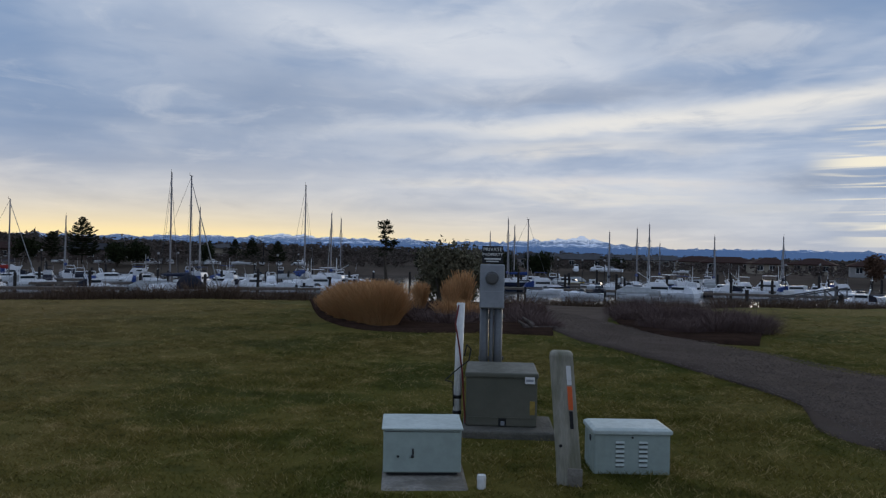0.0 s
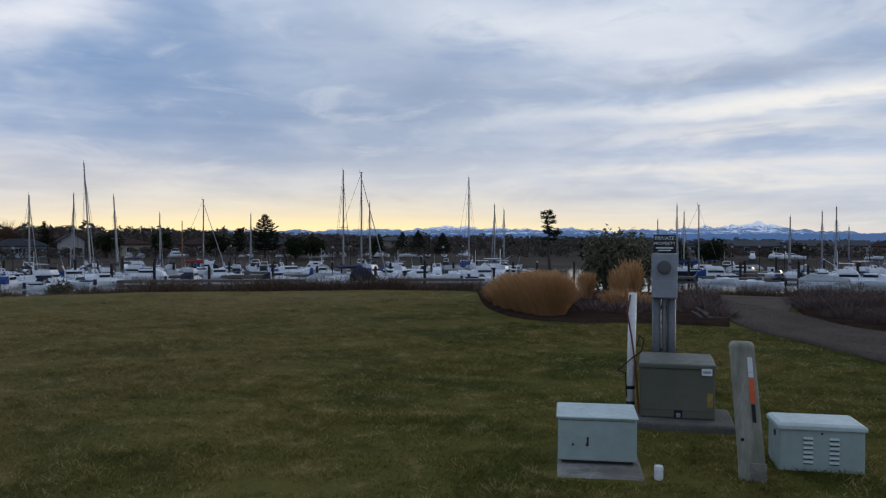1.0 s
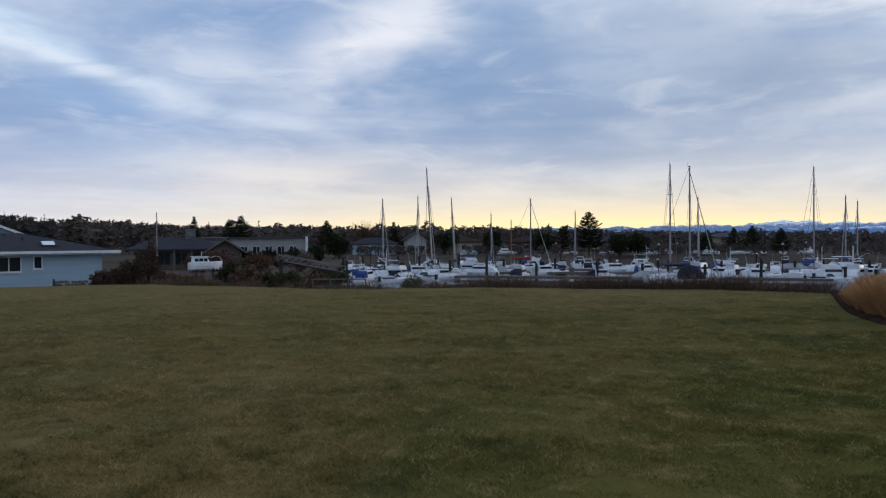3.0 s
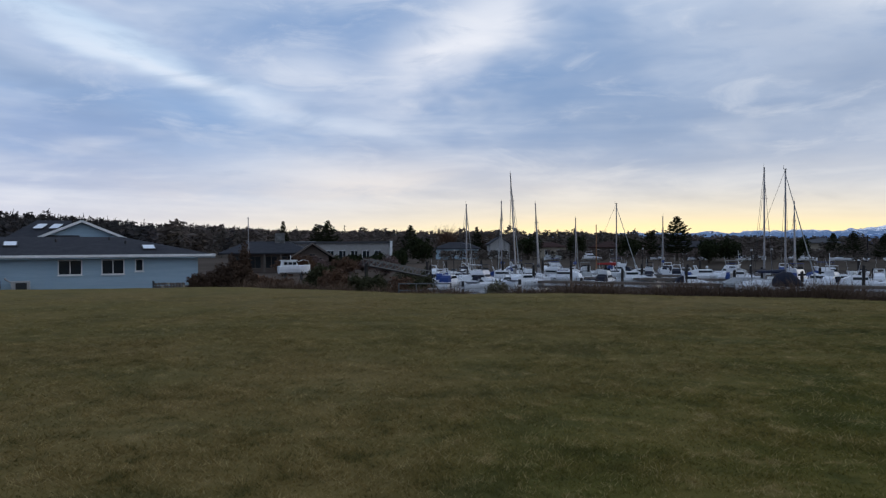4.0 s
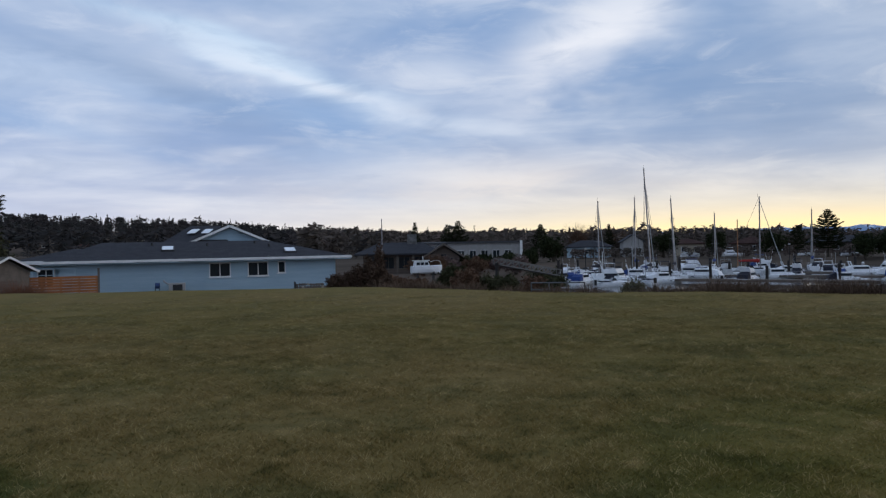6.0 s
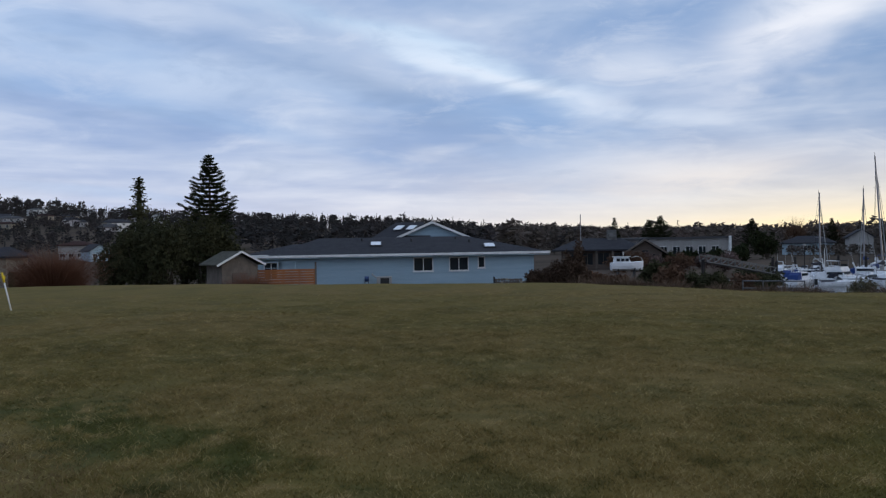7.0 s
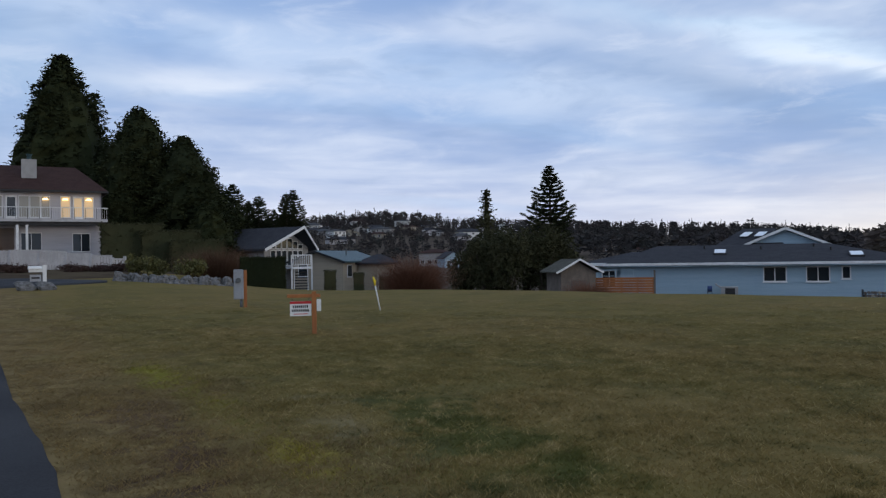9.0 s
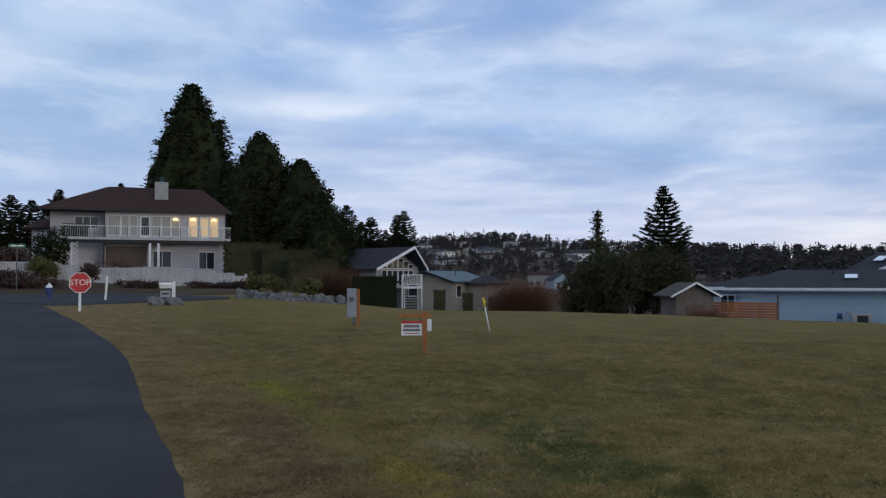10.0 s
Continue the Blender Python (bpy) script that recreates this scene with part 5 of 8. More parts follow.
    part("garage", boxed(-10.7, 5.0, -0.8, -8.65, 11, 4.6), WHITE_WALL, t)
    part("garage_roof", hip_roof(-11.3, -8.3, 4.3, 11.6, 4.7, 5.7, -10.2, -9.4, 8.0), BROWN_ROOF, t)
    part("garage_door", boxed(-10.5, 4.96, 2.6, -9.0, 4.998, 4.3), WHITE, t)


CURTAIN = glass_dark("curtained_glass", (0.30, 0.28, 0.24), 0.12)
ROOM = glowing("lit_room_glass", (1.0, 0.66, 0.34), 0.30, (0.40, 0.32, 0.20))


def white_fence():
    rows = [(129.2, 61, 1.35), (127.4, 61, 1.3), (125.6, 60.5, 1.25), (123.8, 60, 1.2), (122.0, 59.5, 1.35), (120.3, 59, 1.45), (118.6, 58.7, 1.45), (117.0, 58.5, 1.3), (115.5, 58.3, 1.15), (114.2, 58.2, 0.95), (113.4, 58.2, 0.8)]
    t = thing("picket_fence", "long white panelled garden fence with posts", "fence", pose(0, 0, 0))
    rng = random.Random(2)
    pts = []
    for b, d, h in rows:
        x, y = bd(b, d)
        pts.append((Vector((x, y, gz((x, y)))), h))
    for (p, h), (q, h2) in zip(pts, pts[1:]):
        z0 = max(p.z, q.z) - 0.25
        part("post", Geo().box(p.x - 0.08, p.y - 0.08, p.z - 0.3, p.x + 0.08, p.y + 0.08, z0 + h + 0.12), FENCE_WHITE, t)
        a, b = Vector((p.x, p.y, z0)), Vector((q.x, q.y, z0))
        panel = part("bottom_rail", Geo().beam(a + Vector((0, 0, 0.1)), b + Vector((0, 0, 0.1)), 0.06, 0.12), FENCE_WHITE, t)
        part("top_rail", Geo().beam(a + Vector((0, 0, h)), b + Vector((0, 0, h)), 0.08, 0.10), FENCE_WHITE, t)
        n = max(4, int((b - a).length / 0.17))
        g = Geo()
        for k in range(n):
            u, v = a.lerp(b, (k + 0.06) / n), a.lerp(b, (k + 0.94) / n)
            dz = Vector((0, 0, 0.06 + h / 2))
            g.beam(u + dz, v + dz, 0.035 + rng.uniform(0, 0.012), h - 0.1)
        tagged(part("boarding", g, FENCE_WHITE, panel), kind="stuff")
    p, h = pts[-1]
    part("post", Geo().box(p.x - 0.08, p.y - 0.08, p.z - 0.3, p.x + 0.08, p.y + 0.08, p.z + h + 0.1), FENCE_WHITE, t)


def chalet():
    x, y = bd(102.4, 79)
    t = thing("chalet_house", "grey chalet with glazed prow gable and dark roof", "house", pose(x, y, -1.3, 0, 0, 102.4 + 47) @ Matrix.Diagonal((0.72, 0.78, 1, 1)))
    part("wall", gable_wall(-4.4, 4.4, 0, 12, 4.15, 5.95), PALE_WALL, t)
    part("roof", gable_roof(-5.3, 5.3, -1.0, 12.6, 4.0, 6.2, 0.2, 2.0), SHINGLE, t)
    part("bargeboard", Geo().beam((-5.35, -1.05, 3.88), (0, -3.05, 6.12), 0.08, 0.28).beam((0, -3.05, 6.12), (5.35, -1.05, 3.88), 0.08, 0.28), WHITE, t, "white prow bargeboard")
    for k, hh in ((-3.2, 0.45), (-2.1, 0.9), (-1.0, 1.3), (0.15, 1.35), (1.25, 0.95), (2.3, 0.5)):
        window(t, k, -0.004, 4.05, 0.85, hh * 0.72, 0, sill=False, t=0.08)
        window(t, k, -0.004, 2.35, 0.85, 1.45, 0, sill=False, t=0.08)
    part("deck", boxed(-1.0, -3.0, 2.0, 4.8, 0, 2.2), WHITE, t, "white deck")
    rail = part("deck_rail", Geo().box(-1.0, -3.0, 3.1, 4.8, -2.94, 3.18).box(4.74, -3, 3.1, 4.8, 0, 3.18), WHITE, t)
    part("rail_infill", [g := Geo(), [g.box(-0.95 + 0.2 * k, -2.99, 2.2, -0.87 + 0.2 * k, -2.95, 3.1) for k in range(29)]][0], WHITE, rail)["kind"] = "stuff"
    for cx in (-0.8, 1.8, 4.6):
        part("post", boxed(cx, -2.9, -0.6, cx + 0.2, -2.7, 2.0), WHITE, t)
    for k in range(9):
        part("stair_tread", boxed(0.0, -3.4 - 0.02 * k, 0.1 + 0.2 * k, 1.4, -3.1, 0.15 + 0.2 * k), DARK_METAL, t)
    part("chimney", boxed(-4.6, 8.6, 2, -3.5, 9.6, 6.2), material("red_brick_chimney", (0.12, 0.045, 0.03), 0.9, scale=4, vary=0.3), t, "dull red brick chimney")


def tan_house():
    x, y = bd(100.2, 72)
    t = thing("tan_house", "tan bungalow with blue-green metal roof and shrubs", "house", pose(x, y, -0.75, 0, 0, 98.9 - 30) @ Matrix.Scale(0.92, 4))
    part("wall", gable_wall(-2.9, 2.9, 0, 7.5, 2.4, 3.25), TAN_WALL, t)
    part("roof", gable_roof(-3.4, 3.4, -0.6, 8, 2.35, 3.45), GREEN_ROOF, t)
    part("bargeboard", Geo().beam((-3.45, -0.63, 2.22), (0, -0.63, 3.35), 0.05, 0.18).beam((0, -0.63, 3.35), (3.45, -0.63, 2.22), 0.05, 0.18), DARK_METAL, t)
    part("garage", boxed(2.9, 3.0, -0.6, 5.2, 7, 2.1), TAN_WALL, t)
    part("garage_roof", hip_roof(2.8, 5.7, 2.5, 7.5, 2.15, 3.0, 4.0, 4.6, 5.0), SHINGLE, t)
    part("vent_pipe", Geo().rod((1.6, 3.0, 2.6), (1.6, 3.0, 3.6), 0.07), CONDUIT, t)
    g = window(t, -2.2, -0.004, 0.9, 1.0, 1.1, 0)
    side = part("side_window", boxed(2.9, 0.8, 0.7, 2.94, 1.8, 2.0), WHITE, t)
    part("pane", boxed(2.94, 0.9, 0.8, 2.96, 1.7, 1.9), PANE, side)


def small_house(b, d, w, depth, h, rise, wall, roof, turn, label, gable=False, z=None, bars=1, n=4):
    x, y = bd(b, d)
    t = thing("house", label, "house", pose(x, y, gz((x, y)) if z is None else z, 0, 0, b + turn), "houses round the harbour")
    if gable:
        part("wall", gable_wall(-w / 2, w / 2, 0, depth, h, h + rise, -3), wall, t)
        part("roof", gable_roof(-w / 2 - 0.5, w / 2 + 0.5, -0.5, depth + 0.5, h - 0.05, h + rise + 0.15), roof, t)
    else:
        part("wall", boxed(-w / 2, 0, -3, w / 2, depth, h), wall, t)
        part("roof", hip_roof(-w / 2 - 0.6, w / 2 + 0.6, -0.6, depth + 0.6, h + 0.1, h + rise, -w / 2 + depth * 0.4, w / 2 - depth * 0.4, depth / 2), roof, t)
    for floor in range(max(1, int(h // 2.6))):
        for k in range(n):
            window(t, -w / 2 + w * (k + 0.5) / n - 0.6, -0.004, 0.9 + 2.7 * floor, 1.2, 1.1, bars, sill=False, t=0.09)
    return t


def flat_building():
    x, y = bd(48.3, 138)
    t = thing("flat_roofed_building", "low white flat-roofed building with dark windows", "building", pose(x, y, -2.2, 0, 0, 48.3 + 4))
    part("wall", boxed(-7.0, 0, -1.0, 6.2, 12, 3.9), PALE_WALL, t)
    part("parapet", Geo().box(-7.3, -0.4, 3.9, 6.6, 12.4, 4.25), GREY_ROOF, t, "pale flat roof edge")
    part("end_wall", boxed(5.9, -0.9, -1, 6.3, 0, 4.3), WHITE, t)
    for k in range(5):
        window(t, -5.2 + 2.1 * k, -0.004, 0.4, 1.3, 2.2, 1, sill=False)
    for k in range(6):
        part("column", boxed(-6.2 + 2.1 * k, -0.35, -1, -5.95 + 2.1 * k, -0.1, 3.9), PALE_WALL, t)
    part("wing", boxed(-13.5, 3, -1, -7.0, 12, 3.7), WHITE_WALL, t)
    part("wing_roof", Geo().slab([(-14.2, 2.2, 4.15), (-7.0, 2.2, 4.15), (-7.0, 12.4, 4.3), (-14.2, 12.4, 4.3)], 0.4), GREY_ROOF, t)


def lodge():
    x, y = bd(54.6, 104)
    t = thing("lodge_house", "brown lodge with low hip roof and stone chimney", "house", pose(x, y, -2.0, 0, 0, 54.6))
    part("wall", boxed(-5.2, 0, -1, 4.8, 9, 2.4), BROWN_WALL, t)
    part("roof", hip_roof(-6.4, 6.0, -1.2, 10, 2.5, 4.0, -3.0, 2.6, 4.4), SHINGLE, t)
    part("chimney", boxed(0.8, 3.5, 2, 2.1, 4.8, 5.1), ROCK, t, "grey stone chimney")
    part("entry_gable", gable_wall(3.4, 7.6, -2.4, 0, 2.0, 3.5), BROWN_WALL, t)
    part("entry_roof", gable_roof(2.8, 8.2, -3.2, 4, 2.0, 3.75), SHINGLE, t)
    part("bargeboard", Geo().beam((2.8, -3.2, 1.95), (5.5, -3.2, 3.7), 0.06, 0.22).beam((5.5, -3.2, 3.7), (8.2, -3.2, 1.95), 0.06, 0.22), DECK_WOOD, t)
    for k in range(3):
        window(t, 4.2 + 0.95 * k, -2.404, 0.5, 0.7, 1.3 + 0.5 * (k == 1), 0, sill=False, frame_mat=DECK_WOOD)
    for k in range(4):
        window(t, -4.6 + 2.1 * k, -0.004, 0.5, 1.4, 1.5, 1, sill=False, frame_mat=DECK_WOOD)
        part("post", boxed(-4.9 + 2.1 * k, -1.1, -1, -4.7 + 2.1 * k, -0.9, 2.4), DECK_WOOD, t)


def raised_deck():
    t = thing("raised_deck", "white raised deck with railing and dark stairs", "deck", pose(*bd(101.35, 64), -1.4, 0, 0, 101.35))
    part("floor", boxed(-0.85, -0.6, 2.25, 0.85, 1.6, 2.42), WHITE, t)
    for x in (-0.85, 0.75):
        part("post", boxed(x, -0.6, -0.6, x + 0.12, -0.48, 3.42), WHITE, t)
    rail = part("railing", Geo().box(-0.85, -0.6, 3.34, 0.87, -0.53, 3.42).box(-0.85, -0.6, 2.55, 0.87, -0.55, 2.62), WHITE, t)
    for k in range(10):
        part("baluster", boxed(-0.68 + 0.15 * k, -0.585, 2.62, -0.63 + 0.15 * k, -0.555, 3.34), WHITE, rail)
    for k in range(9):
        part("stair_tread", boxed(-0.55, -0.5 + 0.16 * k, 0.15 + 0.22 * k, 0.5, -0.25 + 0.16 * k, 0.24 + 0.22 * k), DARK_METAL, t)
    for x in (-0.6, 0.5):
        part("stringer", Geo().beam((x, -0.5, 0.0), (x, 1.05, 2.2), 0.06, 0.22), WHITE, t)


raised_deck()
blue_house()
shed_and_fence()
white_house()
white_fence()
chalet()
tan_house()
flat_building()
lodge()
small_house(37.7, 190, 4.8, 6, 3.6, 1.6, PALE_WALL, SHINGLE, 8, "pale two-storey gabled house behind the marina", True, n=2)
small_house(40.9, 185, 10, 7, 2.5, 1.6, BLUE_WALL, SHINGLE, -4, "low grey-blue house behind the marina", n=3)
small_house(34.2, 195, 9, 7, 2.8, 1.2, TAN_WALL, BROWN_ROOF, 5, "low tan house behind the marina", n=3)
small_house(24.0, 205, 16, 8, 2.6, 1.6, BROWN_WALL, SHINGLE, 5, "long brown low house behind the marina")
small_house(15.8, 215, 9, 9, 3.6, 1.2, TAN_WALL, GREY_ROOF, 0, "tan harbour building with flat canopy", n=3)
small_house(29.2, 200, 13, 8, 2.6, 1.5, BROWN_WALL, BROWN_ROOF, -5, "brown low house among dark trees")
for b, d, w, wall, roof, turn in ((-9.5, 205, 20, BROWN_WALL, GREY_ROOF, 3), (-13.2, 220, 15, TAN_WALL, GREY_ROOF, -8), (-16.2, 235, 12, PALE_WALL, GREY_ROOF, 10), (-18.3, 210, 11, TAN_WALL, BROWN_ROOF, -5),
                                  (-20.4, 200, 12, BROWN_WALL, BROWN_ROOF, 5), (-23.2, 190, 8, TAN_WALL, BROWN_ROOF, 14), (-25.6, 195, 9, TAN_WALL, BROWN_ROOF, -6), (-29.5, 180, 10, PALE_WALL, BROWN_ROOF, 4), (-6.8, 225, 10, PALE_WALL, SHINGLE, 0)):
    small_house(b, d, w, 8, 2.3, 1.5, wall, roof, turn, "low " + ("brown" if wall == BROWN_WALL else "pale") + " house beyond the harbour", n=3)
rng = random.Random(21)
small_house(90.2, 225, 5.0, 8, 2.8, 1.8, BLUE_WALL, SHINGLE, 18, "small pale blue gabled house in the town", True, n=2)
small_house(91.7, 238, 9, 8, 4.2, 1.2, PALE_WALL, BROWN_ROOF, -12, "pale two-storey house in the town", n=4)
small_house(98.4, 430, 15, 9, 2.8, 1.6, WHITE_WALL, SHINGLE, 14, "white house on the town's slope")
small_house(95.6, 500, 14, 9, 5.2, 1.4, PALE_WALL, GREY_ROOF, -18, "pale tall house on the town's slope")
for k in range(34):
    b, d = 85.5 + 17 * rng.random(), 480 + 330 * rng.random()
    wall, roof = rng.choice([PALE_WALL, WHITE, WHITE_WALL, TAN_WALL]), rng.choice([SHINGLE, BROWN_ROOF, GREY_ROOF])
    small_house(b, d, rng.uniform(9, 15), rng.uniform(7, 10), rng.choice([2.6, 2.8, 5.2]), rng.uniform(1.2, 2.2), wall, roof, rng.uniform(-40, 40), "pale suburban house on the wooded town slope", rng.random() < 0.4, n=3)
for k in range(16):
    b, d = 58 + 27 * rng.random(), 260 + 230 * rng.random()
    small_house(b, d, rng.uniform(9, 14), 8, 2.6, 1.5, rng.choice([BROWN_WALL, TAN_WALL]), rng.choice([SHINGLE, BROWN_ROOF]), rng.uniform(-30, 30), "dark roofed house among bare hillside trees", n=2)


# ---- trees and shrubs ----
def clumps(rng, centres, size, each, flat=1.0):
    """Small leaf triangles scattered round many centres; returns vertices and faces."""
    c = np.repeat(np.asarray(centres, float), each, axis=0)
    n = len(c)
    s = np.repeat(np.broadcast_to(np.asarray(size, float), (len(centres),)), each)
    mid = c + rng.normal(0, 0.55, (n, 3)) * s[:, None] * np.array([1, 1, flat])
    tri = mid[:, None, :] + rng.normal(0, 0.42, (n, 3, 3)) * s[:, None, None] * np.array([1, 1, flat])
    v = tri.reshape(-1, 3)
    return v, np.arange(len(v)).reshape(-1, 3)


def conifer(b, d, h, r, label, seed, mat=NEEDLE, levels=34, whorl=9, droop=0.25, bare=0.06, power=0.85, each=3, ragged=0.35, z=None, trunk=None, gapped=0.0, core=0.72):
    """A fir: a tapered trunk and whorls of drooping boughs, each a string of needle clumps."""
    rng = np.random.default_rng(seed)
    t = thing("conifer_tree", label, "tree", spot(b, d, 0, z, -0.2))
    g = Geo()
    tr = trunk or h * 0.016
    pts = [(0.012 * h * math.sin(seed + k), 0.012 * h * math.cos(seed * 2 + k), h * k / 6) for k in range(7)]
    for k in range(6):
        g.rod(pts[k], pts[k + 1], tr * (1 - k / 6.3), tr * (1 - (k + 1) / 6.3), 8)
    part("trunk", g, BARK, t)
    cen, size = [], []
    lump = (0.2 + 0.013 * h)
    for k in range(levels):
        f = bare + (1 - bare) * (k + rng.uniform(-0.3, 0.3)) / levels
        f = min(max(f, bare), 0.985)
        reach = r * (1 - f) ** power * (1 + 0.12 * np.sin(seed + 7 * f)) + 0.008 * h
        if rng.random() < gapped:
            continue
        count = max(5, int(whorl * (0.45 + 0.9 * reach / r)))
        turn = rng.uniform(0, 6.28)
        for q in range(count):
            a = turn + 2 * np.pi * (q + rng.uniform(-0.35, 0.35)) / count
            length = reach * rng.uniform(1 - ragged, 1.06)
            tip = np.array([length * np.cos(a), length * np.sin(a), h * f - droop * length + 0.10 * length])
            root = np.array([0, 0, h * f])
            m = max(2, int(length / (lump * 0.75)))
            for j in range(m):
                u = ((j + 0.7) / m) ** 0.8
                cen.append(root + (tip - root) * u + np.array([0, 0, 0.10 * length * np.sin(u * 3.1)]))
                size.append(lump * (1.25 - 0.4 * u))
    v, f = clumps(rng, cen, size, each * 2, 0.6)
    if core:
        # the shaded inner mass of the boughs
        n, rows = 14, 16
        ring = []
        for i in range(rows):
            u = bare + (0.97 - bare) * i / (rows - 1)
            for j in range(n):
                a = 2 * np.pi * j / n
                q = core * (r * (1 - u) ** power + 0.004 * h) * rng.uniform(0.75, 1.15)
                ring.append((q * np.cos(a), q * np.sin(a), h * u - droop * q * 0.8 + rng.uniform(-0.2, 0.2)))
        quads = [(i * n + j, i * n + (j + 1) % n, (i + 1) * n + (j + 1) % n, (i + 1) * n + j) for i in range(rows - 1) for j in range(n)]
        tri = [t3 for a, b_, c, d_ in quads for t3 in ((a, b_, c), (a, c, d_))]
        f = np.concatenate([f, np.array(tri) + len(v)])
        v = np.concatenate([v, np.array(ring)])
    raw("crown", v, f, mat, t)
    return t


def leafy(b, d, rx, ry, h, label, seed, mat=LEAF, name="shrub", category="shrub", n=220, each=9, size=0.12, base=0.0, stems=4, z=None, lumps=7, boxy=False):
    """A broad evergreen: short stems and a lumpy crown of leaf clumps."""
    rng = np.random.default_rng(seed)
    t = thing(name, label, category, spot(b, d, 0, z, -0.05))
    for k in range(stems):
        g = Geo()
        a = 2 * math.pi * k / stems + seed
        top = (0.5 * rx * math.cos(a), 0.5 * ry * math.sin(a), h * 0.62)
        mid = (0.18 * rx * math.cos(a), 0.18 * ry * math.sin(a), h * 0.3)
        g.rod((0.05 * math.cos(a), 0.05 * math.sin(a), -0.2), mid, 0.022 * h, 0.016 * h, 6).rod(mid, top, 0.016 * h, 0.006 * h, 6)
        part("stem", g, BARK, t)
    if boxy:
        p = rng.uniform(-1, 1, (n, 3))
        k = rng.integers(0, 3, n)
        p[np.arange(n), k] = np.sign(p[np.arange(n), k]) * rng.uniform(0.85, 1.0, n)
        c = p * np.array([rx, ry, (h - base) / 2]) + np.array([0, 0, base + (h - base) / 2])
    else:
        lump = rng.normal(0, 1, (lumps, 3))
        lump /= np.linalg.norm(lump, axis=1)[:, None]
        lump *= np.array([0.5, 0.5, 0.38]) * rng.uniform(0.6, 1.1, (lumps, 1))
        p = rng.normal(0, 1, (n, 3))
        p /= np.linalg.norm(p, axis=1)[:, None]
        p = lump[rng.integers(0, lumps, n)] + p * rng.uniform(0.25, 0.58, (n, 1))
        c = p * np.array([rx, ry, (h - base) / 2 / 0.85]) + np.array([0, 0, base + (h - base) / 2])
        c[:, 2] = np.clip(c[:, 2], 0.03, h * 1.06)
    v, f = clumps(rng, c, size, each)
    if boxy:
        bx = Geo().box(-rx * 0.95, -ry * 0.95, base + 0.05, rx * 0.95, ry * 0.95, base + (h - base) * 0.97)
        f = f.tolist() + [tuple(i + len(v) for i in q) for q in bx.f]
        v = np.concatenate([v, np.array(bx.v)])
        me = bpy.data.meshes.new("crown")
        me.from_pydata(v.tolist(), [], [tuple(q) for q in f])
        ob = finish(new("crown", me), mat)
        ob.parent = t
        return t
    raw("crown", v, f, mat, t)
    return t


def strands(rng, n, rx, ry, h, width, lean, bend=0.3, plume=0.0, stray=0.17):
    """Thin upright blades or twigs from an oval foot; returns vertices and faces."""
    a, q = rng.uniform(0, 2 * np.pi, n), np.sqrt(rng.random(n))
    root = np.stack([rx * q * np.cos(a) * 0.75, ry * q * np.sin(a) * 0.75, np.full(n, -0.03)], -1)
    out = np.stack([np.cos(a), np.sin(a), np.zeros(n)], -1)
    ln = h * rng.uniform(0.55, 1.08, n) * np.sqrt(1.05 - 0.55 * q ** 2)
    ang = lean * q * rng.uniform(0.3, 1.3, n)
    jit = rng.normal(0, stray, (n, 3)) * np.array([1, 1, 0])
    mid = root + (out * np.sin(ang)[:, None] + jit) * (ln * 0.55)[:, None] + np.array([0, 0, 1]) * (np.cos(ang) * ln * 0.58)[:, None]
    tip = mid + (out * np.sin(ang + bend)[:, None] + jit) * (ln * 0.5)[:, None] + np.array([0, 0, 1]) * (np.cos(ang + bend) * ln * 0.46)[:, None]
    turn = rng.uniform(0, np.pi, n)
    side = np.stack([np.cos(turn), np.sin(turn), np.zeros(n)], -1) * width * rng.uniform(0.6, 1.4, n)[:, None]
    v = np.stack([root - side, root + side, mid + side * 0.9, mid - side * 0.9, tip + side * (0.15 + plume), tip - side * (0.15 + plume)], 1).reshape(-1, 3)
    k = np.arange(n)[:, None] * 6
    f = np.concatenate([k + np.array([0, 1, 2, 3]), k + np.array([3, 2, 4, 5])])
    return v, f


def tuft(b, d, rx, ry, h, label, seed, mat, name, category, n=700, width=0.008, lean=0.7, bend=0.3, plume=0.0, z=None, group="", stray=0.17):
    rng = np.random.default_rng(seed)
    t = thing(name, label, category, spot(b, d, 0, z), group)
    v, f = strands(rng, n, rx, ry, h, width, lean, bend, plume, stray)
    tagged(raw("foliage", v, f, mat, t), kind="stuff")
    return t


